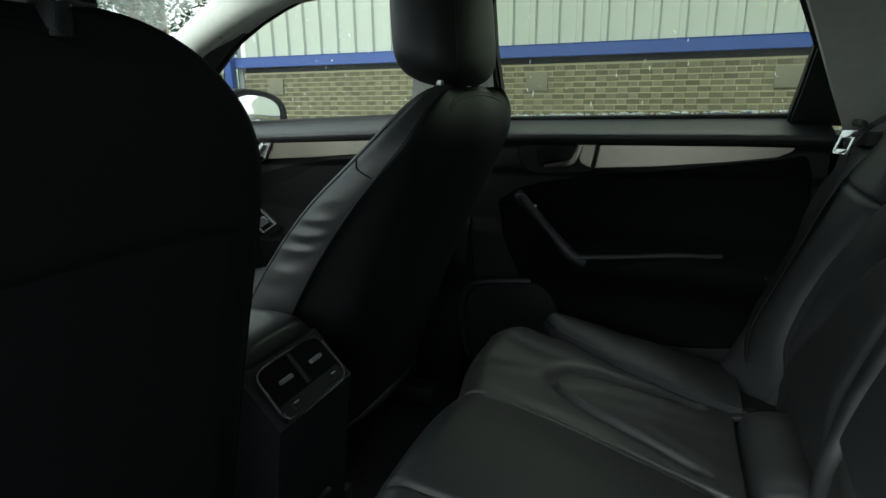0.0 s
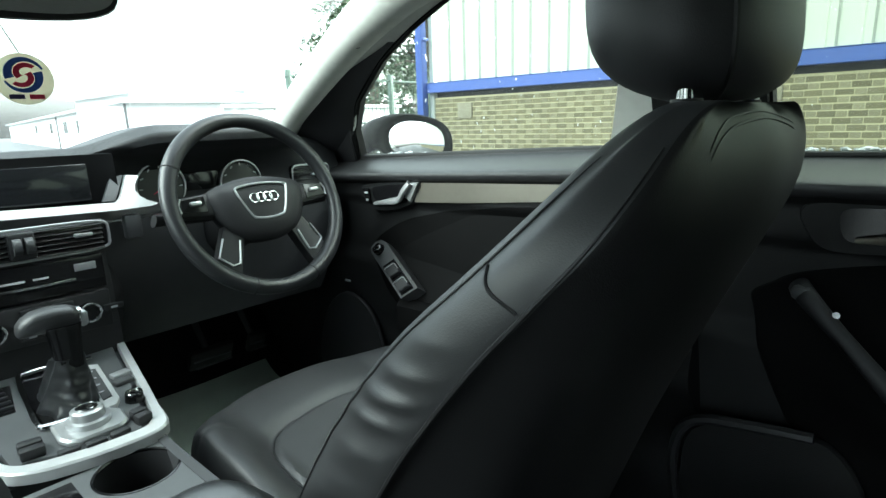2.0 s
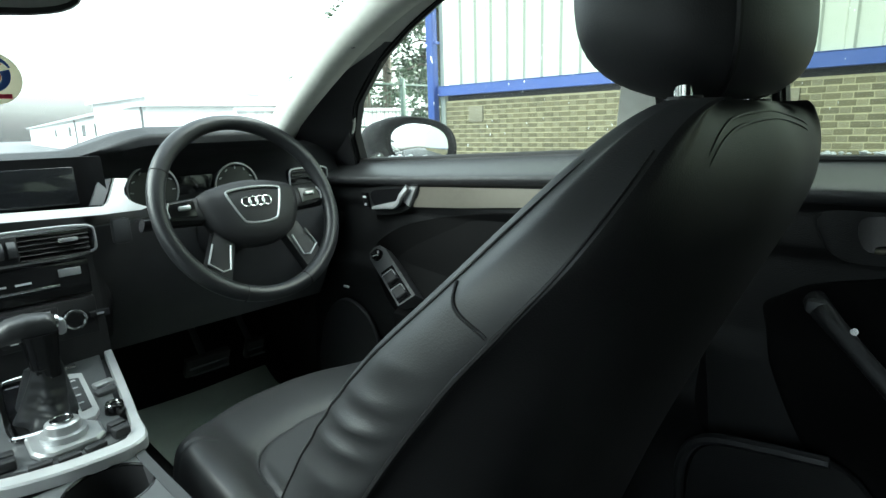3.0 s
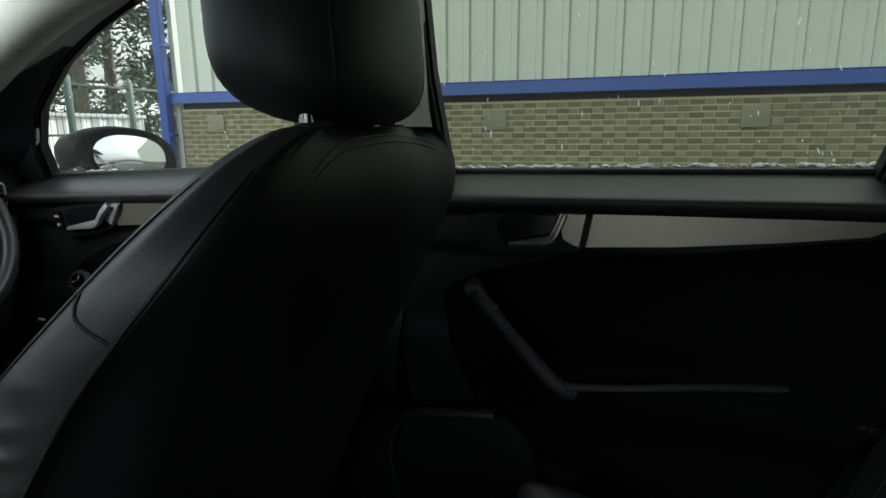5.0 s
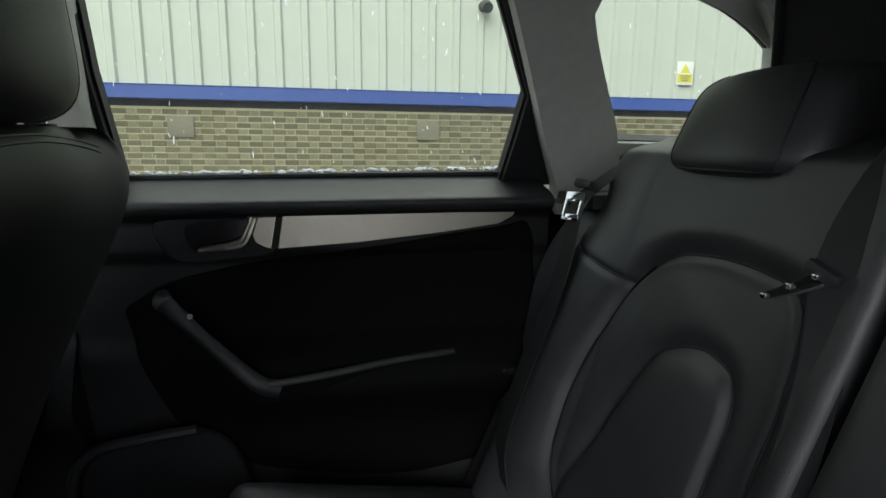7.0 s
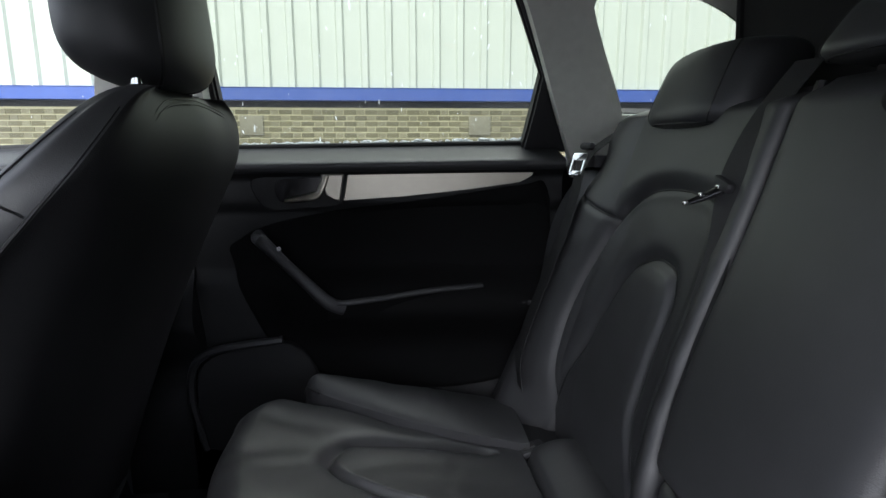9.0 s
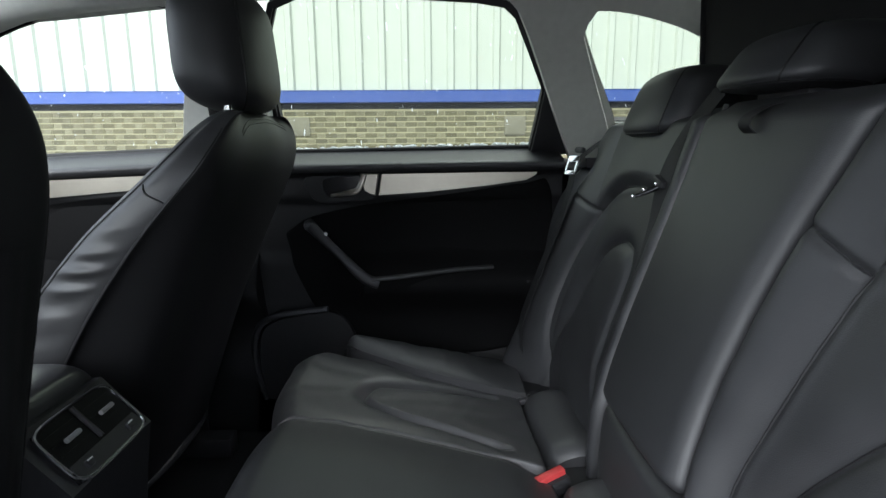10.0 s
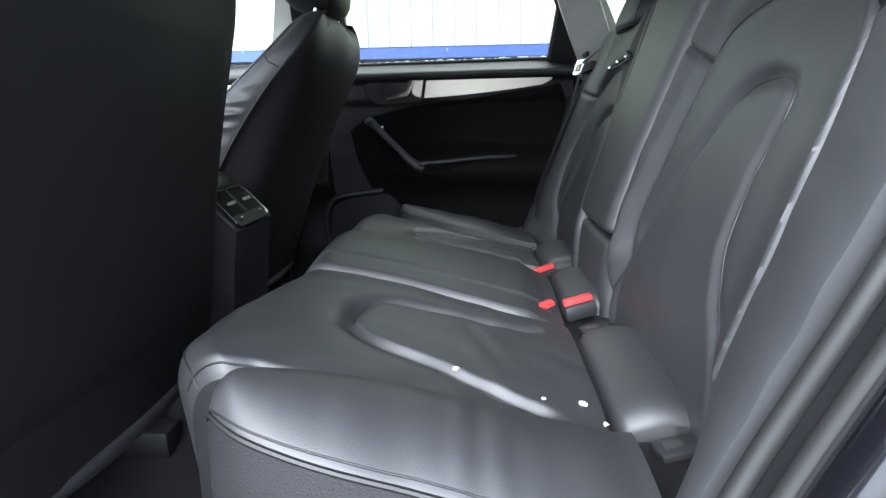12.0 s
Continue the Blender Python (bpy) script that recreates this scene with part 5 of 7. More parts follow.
# ---- seat belts ----
belt = thing("seat_belt", "black seat belt hanging over the rear seat's side bolster", "seat belt", (0.27, 0.60, 0.50))
path = curve([(0.345, 0.590, 0.985), (0.300, 0.602, 0.955), (0.262, 0.606, 0.918)] + [(min(x_, FAR_BACK(y, z) - 0.005), y, z) for x_, y, z in ((0.245, 0.597, 0.86), (0.226, 0.588, 0.80), (0.186, 0.585, 0.68), (0.157, 0.572, 0.585), (0.143, 0.545, 0.53))], 6)
web = [(p + Vector((0, s * 0.023, 0)) + Vector((-0.001 * h, 0, 0))) for h in (0, 1) for s in (-1, 1) for p in path]
m = len(path)
bands = [(i, i + 1, m + i + 1, m + i) for i in range(m - 1)] + [(2 * m + i + 1, 2 * m + i, 3 * m + i, 3 * m + i + 1) for i in range(m - 1)]
bands += [(i + 1, i, 2 * m + i, 2 * m + i + 1) for i in range(m - 1)] + [(m + i, m + i + 1, 3 * m + i + 1, 3 * m + i) for i in range(m - 1)]
part("webbing", ([tuple(p) for p in web], bands), BELT, belt)
tongue = join(*[rbox((0, y, z), (0.003, w, h), 0.001) for y, z, w, h in ((0, 0.006, 0.030, 0.014), (0.0115, -0.012, 0.007, 0.030), (-0.0115, -0.012, 0.007, 0.030), (0, -0.0245, 0.028, 0.009))])
part("belt_tongue", xf(tongue, pose(0.255, 0.606, 0.922, 0, 22, 38)), CHROME, belt, "steel belt tongue")
part("tongue_grip", rbox((0.268, 0.606, 0.946), (0.012, 0.052, 0.013), 0.005, (0, 20, 0)), PLASTIC, belt, "black plastic grip")
part("belt_guide", rbox((0.345, 0.585, 0.985), (0.03, 0.075, 0.016), 0.006, (0, -30, 12)), PLASTIC, belt, "black belt guide")
front_belt = thing("front_seat_belt", "black seat belt hanging beside the door pillar", "seat belt", (-0.47, 0.62, 0.40))
for off, r in ((0.0, 0.026),):
    path = curve([(-0.478, 0.590, 1.165), (-0.482, 0.612, 1.08), (-0.478, 0.640, 0.98), (-0.465, 0.680, 0.88)], 6)
    part("webbing", tube(path, r, 8, flat=0.12), BELT, front_belt)
part("belt_guide", rbox((-0.462, 0.575, 1.165), (0.07, 0.02, 0.035), 0.008, (0, 0, 0)), PLASTIC, front_belt, "black belt guide")
middle_belt = thing("centre_seat_belt", "black centre seat belt with a chrome double tongue", "seat belt", (0.28, 0.22, 0.60))
path = curve([(0.350, 0.190, 1.035), (0.318, 0.200, 0.985), (0.296, 0.203, 0.94), (0.282, 0.200, 0.900), (0.268, 0.186, 0.84), (0.245, 0.178, 0.76), (0.215, 0.174, 0.66), (0.195, 0.170, 0.58)], 6)
half_web = Vector((-0.004, 0.016, 0))
web = [p + half_web * a + Vector((-0.0012 * h, 0, 0)) for h in (0, 1) for a in (-1, 1) for p in path]
m = len(path)
bands = [(i, i + 1, m + i + 1, m + i) for i in range(m - 1)] + [(2 * m + i + 1, 2 * m + i, 3 * m + i, 3 * m + i + 1) for i in range(m - 1)]
bands += [(i + 1, i, 2 * m + i, 2 * m + i + 1) for i in range(m - 1)] + [(m + i, m + i + 1, 3 * m + i + 1, 3 * m + i) for i in range(m - 1)]
part("webbing", ([tuple(p) for p in web], bands), BELT, middle_belt)
part("belt_tongue", tube([(0.251, 0.231, 0.885), (0.264, 0.222, 0.892), (0.276, 0.212, 0.900), (0.284, 0.205, 0.906)], [0.0030, 0.0055, 0.0065, 0.006], 8, flat=0.5), GLOSSY, middle_belt, "black coated belt tongue")
for x, y, z in ((0.250, 0.229, 0.886), (0.262, 0.219, 0.896), (0.275, 0.209, 0.905)):
    part("rivet", rbox((x, y, z), (0.006, 0.006, 0.005), 0.0015), CHROME, middle_belt, "bright steel edge")
part("tongue_grip", rbox((0.279, 0.207, 0.908), (0.010, 0.030, 0.012), 0.003, (18, 0, 0)), PLASTIC, middle_belt)
for x, y, z, yaw in ((0.122, 0.128, 0.492, 22), (0.092, -0.118, 0.500, 28), (0.150, -0.106, 0.508, 12)):
    b = thing("belt_buckle", "black seat belt buckle with red button, set in the bench", "belt buckle", (x, y, z - 0.03), "belt buckles")
    part("housing", rbox((x, y, z - 0.004), (0.052, 0.027, 0.026), 0.006, (0, -12, yaw)), PLASTIC, b)
    part("release_button", rbox((x - 0.002, y, z + 0.006), (0.046, 0.014, 0.022), 0.003, (0, -12, yaw)), RED, b, "red button")
for x, y, z in ((0.166, -0.157, 0.492), (0.186, -0.455, 0.490), (0.140, 0.440, 0.472)):
    a = thing("child_seat_anchor", "black plastic child seat anchor slot in the bench", "anchor slot", (x, y, z - 0.02), "anchor slots")
    part("surround", rbox((x, y, z - 0.002), (0.046, 0.030, 0.012), 0.005, (0, -8, 12)), PLASTIC, a)
    part("slot", rbox((x - 0.006, y, z + 0.003), (0.020, 0.013, 0.005), 0.002, (0, -8, 12)), DARK, a, "dark slot")

# ---- dashboard ----
DASH = [(-1.86, 0.925), (-1.62, 0.955), (-1.42, 0.972), (-1.335, 0.976), (-1.30, 0.962), (-1.292, 0.92), (-1.285, 0.88), (-1.272, 0.80), (-1.262, 0.72), (-1.30, 0.64), (-1.38, 0.58), (-1.50, 0.54)]


def dash_point(u, v):
    y = -0.74 + 1.48 * u
    k = v * (len(DASH) - 1)
    i = min(int(k), len(DASH) - 2)
    x, z = (DASH[i][j] + (DASH[i + 1][j] - DASH[i][j]) * (k - i) for j in (0, 1))
    hump = smoothstep(0.16, 0.30, y) * smoothstep(0.66, 0.50, y)
    z += 0.036 * hump * smoothstep(0.93, 0.965, z) * smoothstep(-1.75, -1.40, x)
    x += 0.045 * hump * smoothstep(0.955, 0.975, z) * smoothstep(-1.50, -1.33, x)
    x -= 0.06 * hump * bell(z - 0.90, 0.045)
    x -= 0.05 * smoothstep(0.58, 0.74, abs(y)) * smoothstep(0.60, 0.98, z)
    x -= 0.06 * smoothstep(0.17, 0.24, abs(y)) * smoothstep(0.86, 0.80, z)
    return x, y, z


dash = thing("dashboard", "black soft plastic dashboard with a silver strip and air vents", "dashboard", (-1.4, 0, 0.55))
part("dash_body", slab(dash_point, 150, 90, (-0.06, 0, -0.02)), SOFT, dash, "black grained dashboard moulding", angle=50)
part("centre_panel", slab(lambda u, v: (-1.218 - 0.01 * (2 * u - 1) ** 2 - 0.035 * v, -0.172 + 0.344 * u, 0.62 + 0.255 * v), 16, 16, (-0.08, 0, 0)), PLASTIC, dash, "black centre stack")
scr = part("display_hood", slab(lambda u, v: (-1.275 + 0.02 * (2 * abs(u - 0.5)) ** 8 - 0.01 * v, -0.21 + 0.42 * u, 0.884 + 0.082 * v), 24, 10, (-0.05, 0, 0)), DARK_TRIM, dash, "hooded display surround")
part("display_screen", rbox((-1.268, -0.01, 0.921), (0.006, 0.36, 0.062), 0.003, (0, -6, 0)), SCREEN, scr, "unlit display screen")
silver = [(-0.45, 0.892), (0.029, 0.892), (0.099, 0.889), (0.178, 0.886), (0.196, 0.885), (0.204, 0.891), (0.212, 0.904), (0.225, 0.928), (0.245, 0.926), (0.234, 0.911), (0.232, 0.902), (0.236, 0.892), (0.246, 0.884), (0.262, 0.877), (0.250, 0.874), (0.190, 0.8735), (0.096, 0.877), (0.0, 0.881), (-0.45, 0.881)]
tilt = Matrix(((0, -0.55, 1, -1.240 + 0.55 * 0.875), (1, 0, 0, 0), (0, 1, 0, 0), (0, 0, 0, 1)))
part("silver_strip", prism(silver, 0.010, tilt, 0.0015), SATIN, dash, "satin silver strip across the dashboard", angle=25)
part("bezel_wing", prism([(0.178, 0.888), (0.202, 0.926), (0.223, 0.928), (0.198, 0.887)], 0.006, Matrix.Translation((-0.004, 0, 0)) @ tilt, 0.001), GREY_PLASTIC, dash, "dark grey wing beside the display")


def air_vent(parent, y0, y1, z0, z1, x, slats, at=0.6):
    v = part("air_vent", rbox((x - 0.012, (y0 + y1) / 2, (z0 + z1) / 2), (0.018, y1 - y0, z1 - z0), 0.008), GLOSSY, parent, "black air vent")
    rim = [Vector((x + 0.001, a, b)) for a, b in ellipse((y0 + y1) / 2, (z0 + z1) / 2, (y1 - y0) / 2, (z1 - z0) / 2, 40, 7)]
    part("vent_rim", tube(rim, 0.0022, 6, closed=True), SILVER, v, "silver vent rim")
    for i in range(slats):
        z = z0 + (z1 - z0) * (i + 0.7) / (slats + 0.4)
        part("slat", rbox((x - 0.001, (y0 + y1) / 2, z), (0.012, (y1 - y0) * 0.94, 0.0022), 0.0008, (0, 15, 0), 1), PLASTIC, v, smooth=False)
    part("vent_slider", rbox((x + 0.006, y0 + (y1 - y0) * at, (z0 + z1) / 2 + 0.004), (0.008, 0.026, 0.006), 0.002), SILVER, v, "silver slider")
    return v


air_vent(dash, -0.150, 0.168, 0.818, 0.866, -1.206, 6, 0.88)
air_vent(dash, 0.585, 0.685, 0.862, 0.915, -1.302, 4, 0.6)
wheels = part("vent_thumbwheels", rbox((-1.203, 0.050, 0.842), (0.014, 0.034, 0.040), 0.004), PLASTIC, dash, "vent adjuster wheels")
for dy in (-0.007, 0.008):
    part("thumbwheel", tube([(-1.199, 0.050 + dy - 0.005, 0.842), (-1.199, 0.050 + dy + 0.005, 0.842)], 0.013, 16), GREY_PLASTIC, wheels)
rad = part("radio_panel", rbox((-1.208, -0.005, 0.785), (0.012, 0.315, 0.055), 0.003), GLOSSY, dash, "gloss black radio panel")
part("disc_slot", rbox((-1.2005, 0.0, 0.778), (0.002, 0.22, 0.004), 0.0008), CHROME, rad, "bright disc slot edge")
part("eject_button", rbox((-1.201, 0.125, 0.796), (0.003, 0.030, 0.012), 0.001), SILVER, rad, "silver eject button")
for y, w in ((0.03, 0.03), (0.065, 0.02)):
    part("print", rbox((-1.2012, y, 0.789), (0.001, w, 0.003), 0), MARK, rad, smooth=False)
clim = part("climate_panel", rbox((-1.206, -0.005, 0.722), (0.014, 0.315, 0.062), 0.003), PLASTIC, dash, "black climate control panel")
for y in (0.118, -0.006, -0.128):
    part("climate_knob", tube([(-1.204, y, 0.722), (-1.184, y, 0.724)], [0.016, 0.0145], 24), GLOSSY, clim, "round climate knob")
    part("knob_ring", tube([(-1.183, y + 0.0145 * math.cos(t * 0.393), 0.724 + 0.0145 * math.sin(t * 0.393)) for t in range(16)], 0.0022, 6, closed=True), CHROME, clim, "chrome ring")
for y, z in ((0.045, 0.742), (0.085, 0.741), (0.04, 0.705), (0.08, 0.704), (-0.05, 0.742), (0.155, 0.722)):
    part("button", rbox((-1.198, y, z), (0.006, 0.030, 0.011), 0.002), PLASTIC, clim)
    part("print", rbox((-1.1948, y, z), (0.0008, 0.010, 0.003), 0), MARK, clim, smooth=False)
# instrument dials
for y, z, r in ((0.308, 0.893, 0.046), (0.474, 0.886, 0.046)):
    dial = part("instrument_dial", tube([(-1.345, y, z), (-1.328, y, z + 0.003)], [r, r * 0.98], 36), DIAL, dash, "round instrument dial")
    part("dial_ring", tube([(-1.326, y + r * math.cos(t * 0.1745), z + 0.003 + r * math.sin(t * 0.1745)) for t in range(36)], 0.0020, 6, closed=True), SATIN, dial, "silver dial ring")
    for t in range(9):
        a = radians(215 - 31 * t)
        part("dial_mark", rbox((-1.3268, y + 0.82 * r * math.cos(a), z + 0.003 + 0.82 * r * math.sin(a)), (0.001, 0.002, 0.006), 0, (90 - math.degrees(a), 0, 0)), MARK, dial, smooth=False)
    part("needle", rbox((-1.3262, y - 0.013, z - 0.009), (0.001, 0.030, 0.002), 0, (32, 0, 0)), CARD_RED, dial, smooth=False)
part("centre_display", rbox((-1.338, 0.391, 0.885), (0.006, 0.075, 0.065), 0.003), SCREEN, dash, "unlit driver display")
part("key_slot", rbox((-1.238, 0.216, 0.842), (0.018, 0.028, 0.042), 0.005), GREY_PLASTIC, dash, "grey key slot")
part("knee_panel", slab(lambda u, v: (-1.265 - 0.09 * (1 - v) ** 2, 0.175 + 0.50 * u, 0.60 + 0.25 * v), 16, 12, (-0.05, 0, 0)), GREY_PLASTIC, dash, "dark grey knee panel", angle=50)
sw = part("light_switch", rbox((-1.30, 0.665, 0.80), (0.02, 0.075, 0.045), 0.006), PLASTIC, dash, "headlamp switch panel")
part("switch_knob", tube([(-1.292, 0.678, 0.80), (-1.262, 0.678, 0.802)], [0.019, 0.017], 20), GLOSSY, sw, "round headlamp switch")
part("silver_end", tube(curve([(-1.352, 0.690, 0.925), (-1.335, 0.715, 0.89), (-1.318, 0.735, 0.84)], 6), 0.008, 8), SILVER, dash, "curved silver end piece")

# ---- steering wheel ----
HUB, LEANING = Vector((-1.141, 0.406, 0.868)), radians(23.8)
WX, WY, WN = Vector((0, 1, 0)), Vector((-math.sin(LEANING), 0, math.cos(LEANING))), Vector((math.cos(LEANING), 0, math.sin(LEANING)))


def at_wheel(a, b, h=0.0):
    return HUB + WX * a + WY * b + WN * h


def wheel_plate(outline, h0, h1, bulge=0.85):
    cx, cy = sum(p[0] for p in outline) / len(outline), sum(p[1] for p in outline) / len(outline)
    return loft([[at_wheel(cx + (x - cx) * k, cy + (y - cy) * k, h) for x, y in outline] for k, h in ((0.96, h0), (1, h0 + 0.3 * (h1 - h0)), (0.98, h0 + 0.75 * (h1 - h0)), (bulge, h1), (bulge * 0.6, h1 + 0.15 * (h1 - h0)))])


wheel = thing("steering_wheel", "four-spoke black leather steering wheel with silver accents", "steering wheel", HUB)
rim = [at_wheel(0.1615 * math.cos(t * 6.28319 / 72), 0.1615 * math.sin(t * 6.28319 / 72)) for t in range(72)]
part("rim", tube(rim, [0.0132 + 0.0018 * abs(math.sin(2 * t * 6.28319 / 72)) for t in range(72)], 16, closed=True), RIM_LEATHER, wheel, "thick leather-covered rim", angle=80)
for deg in (28, 152, 248, 292):
    a = radians(deg)
    c, t1, r1 = at_wheel(0.1615 * math.cos(a), 0.1615 * math.sin(a)), None, None
    radial = WX * math.cos(a) + WY * math.sin(a)
    part("rim_seam", tube([c + radial * 0.0148 * math.cos(k * 0.5236) + WN * 0.0148 * math.sin(k * 0.5236) for k in range(12)], 0.0012, 5, closed=True), LEATHER_DARK, wheel)
hub = smooth_outline([(-0.094, 0.026), (-0.055, 0.043), (0.0, 0.050), (0.055, 0.043), (0.094, 0.026), (0.084, -0.026), (0.052, -0.062), (0.0, -0.072), (-0.052, -0.062), (-0.084, -0.026)], 4)
pad = part("hub_pad", wheel_plate(hub, -0.030, 0.012, 0.82), VINYL, wheel, "black airbag cover", angle=60)
badge = smooth_outline([(-0.050, 0.016), (-0.045, 0.026), (0.0, 0.030), (0.045, 0.026), (0.050, 0.016), (0.034, -0.026), (0.022, -0.034), (0.0, -0.036), (-0.022, -0.034), (-0.034, -0.026)], 4)
part("badge_surround", tube([at_wheel(x, y, 0.0178) for x, y in badge], 0.0022, 6, closed=True), SILVER, pad, "satin silver badge surround")
for k in range(4):
    part("badge_ring", tube([at_wheel(-0.0195 + 0.013 * k + 0.0085 * math.cos(t * 0.3142), 0.003 + 0.0085 * math.sin(t * 0.3142), 0.0192) for t in range(20)], 0.0013, 6, closed=True), CHROME, pad, "chrome ring")
for s in (-1, 1):
    spoke = [(s * 0.080, 0.030), (s * 0.156, 0.024), (s * 0.160, -0.006), (s * 0.080, -0.014)]
    part("spoke", wheel_plate(spoke, -0.028, -0.004, 0.94), PLASTIC, wheel, "upper spoke with control buttons", angle=30)
    keys = [(s * 0.100, 0.024), (s * 0.142, 0.020), (s * 0.146, -0.002), (s * 0.100, -0.006)]
    part("control_keys", wheel_plate(keys, -0.006, 0.001, 0.92), GLOSSY, wheel, "control buttons", angle=30)
    part("key_accent", tube([at_wheel(s * 0.142, 0.022, 0.001), at_wheel(s * 0.148, 0.010, 0.001), at_wheel(s * 0.146, -0.003, 0.001)], 0.0016, 6), SILVER, wheel, "silver accent")
    part("roller", rbox(at_wheel(s * 0.120, 0.010, 0.003), (0.010, 0.020, 0.007), 0.002, (0, -24, 0)), SILVER, wheel, "silver roller")
    low = [(s * 0.040, -0.040), (s * 0.078, -0.030), (s * 0.118, -0.108), (s * 0.078, -0.138)]
    part("spoke", wheel_plate(low, -0.028, -0.006, 0.94), PLASTIC, wheel, "lower spoke", angle=30)
    trim = [(s * 0.060, -0.064), (s * 0.072, -0.104), (s * 0.086, -0.106), (s * 0.106, -0.088), (s * 0.090, -0.056)]
    part("spoke_trim", tube([at_wheel(x, y, -0.003) for x, y in trim], 0.0020, 6), SILVER, wheel, "silver spoke edging")
part("column", tube([at_wheel(0, 0, -0.03), at_wheel(0, 0, -0.20)], [0.05, 0.055], 20), PLASTIC, wheel, "black steering column cowl")
stalk = thing("column_stalk", "black stalk switch on the steering column", "stalk switch", (-1.19, 0.24, 0.86))
part("lever", tube([at_wheel(-0.03, -0.005, -0.055), at_wheel(-0.13, 0.0, -0.050), at_wheel(-0.175, 0.004, -0.045)], [0.007, 0.009, 0.013], 12, flat=0.7), PLASTIC, stalk)
stalk2 = thing("column_stalk", "black stalk switch on the steering column", "stalk switch", (-1.19, 0.56, 0.86))
part("lever", tube([at_wheel(0.03, -0.005, -0.055), at_wheel(0.13, 0.0, -0.050), at_wheel(0.172, 0.004, -0.045)], [0.007, 0.009, 0.013], 12, flat=0.7), PLASTIC, stalk2)

# ---- centre console ----
con = thing("centre_console", "black centre console with silver edges, gear lever and cup holder", "console", (-0.85, 0.02, 0.30))


def cz(x, h=0.0):
    """The console's top, rising gently towards the dashboard."""
    return 0.620 + 0.055 * max(0.0, -0.90 - x) + h


def on_console(outline, h0, h1, r=0.0015):
    v, f = prism(outline, h1 - h0, None, r)
    return [(x, y, cz(x, h0) + z) for x, y, z in v], f


def bar_on_console(x, y, sx, sy, h0, h1, turn=0.0, r=0.003):
    v, f = rbox((0, 0, 0), (sx, sy, h1 - h0), r, (0, 3, turn))
    return [(a + x, b + y, c + cz(x, (h0 + h1) / 2)) for a, b, c in v], f


part("console_body", slab(lambda u, v: (-0.47 - 0.80 * u, -0.075 + 0.175 * v + (0.075 * v - 0.03) * smoothstep(0.45, 1, u), 0.545 + (cz(-0.47 - 0.80 * u) - 0.553) * smoothstep(0.55, 0.60, u)), 60, 30, (0, 0, -0.27)), PLASTIC, con, "black console moulding", angle=40)
for s in (-1, 1):
    part("console_side", slab(lambda u, v: (-0.50 - 0.77 * u, 0.020 + s * (0.087 + 0.02 * (1 - v)) + (0.055 if s > 0 else -0.02) * smoothstep(0.5, 1, u), 0.33 + (cz(-0.50 - 0.77 * u) - 0.335) * v), 20, 10, (0, -s * 0.012, 0)), GREY_PLASTIC, con, "dark grey console side")
rail = curve([(-1.245, 0.168, 0), (-1.12, 0.146, 0), (-1.0, 0.124, 0), (-0.945, 0.112, 0), (-0.926, 0.096, 0), (-0.924, 0.055, 0), (-0.930, 0.010, 0), (-0.942, -0.030, 0), (-0.965, -0.054, 0), (-1.02, -0.062, 0), (-1.24, -0.072, 0)], 6)
strip = []
for i, p in enumerate(rail):
    d = (rail[min(i + 1, len(rail) - 1)] - rail[max(i - 1, 0)]).normalized()
    n = Vector((-d.y, d.x, 0))
    w = 0.0062 + 0.0065 * bell(p.x + 0.925, 0.03)
    strip.append([(p.x + n.x * a * w, p.y + n.y * a * w, cz(p.x, b)) for a, b in ((-1, -0.008), (-1, 0.005), (-0.8, 0.0075), (0.8, 0.0075), (1, 0.005), (1, -0.008))])
part("silver_edge", loft(strip), SATIN, con, "brushed silver edge of the console", angle=30)
part("top_plate", on_console([(-0.962, -0.028), (-0.946, 0.010), (-0.938, 0.060), (-0.940, 0.088), (-0.952, 0.100), (-1.23, 0.152), (-1.235, -0.062), (-0.96, -0.046)], -0.01, 0.005), CONSOLE_GREY, con, "matt dark grey control plate", angle=30)
part("front_tray", on_console([(-1.10, -0.052), (-1.10, -0.012), (-1.19, 0.0), (-1.20, -0.055)], 0.0045, 0.0065, 0.0), GLOSSY, con, "ribbed tray", smooth=False)
for k in range(5):
    part("tray_rib", bar_on_console(-1.115 - 0.017 * k, -0.030, 0.004, 0.040, 0.006, 0.010, 0, 0.001), PLASTIC, con, smooth=False)
frame_line = curve([(-1.195, 0.012, 0), (-1.10, 0.002, 0), (-1.036, -0.003, 0), (-1.022, 0.006, 0), (-1.019, 0.050, 0), (-1.026, 0.064, 0), (-1.09, 0.077, 0), (-1.192, 0.090, 0), (-1.210, 0.074, 0), (-1.208, 0.026, 0)], 4, closed=True)
part("gear_well", on_console([(p.x, p.y) for p in frame_line], 0.004, 0.0065, 0.0), GLOSSY, con, "dark well under the gaiter", smooth=False)
part("gear_surround", tube([(p.x, p.y, cz(p.x, 0.009)) for p in frame_line], 0.0042, 8, closed=True), CHROME, con, "chrome gear lever surround")
part("gear_indicator", on_console([(-1.175, 0.088), (-1.164, 0.109), (-1.03, 0.094), (-1.014, 0.085), (-1.012, 0.072), (-1.022, 0.068)], 0.004, 0.011), SATIN, con, "silver gear position panel", angle=30)
part("gear_window", on_console([(-1.150, 0.088), (-1.146, 0.100), (-1.04, 0.088), (-1.036, 0.075), (-1.07, 0.079)], 0.0105, 0.0125, 0.0004), GREY_PLASTIC, con, "grey position strip", smooth=False)
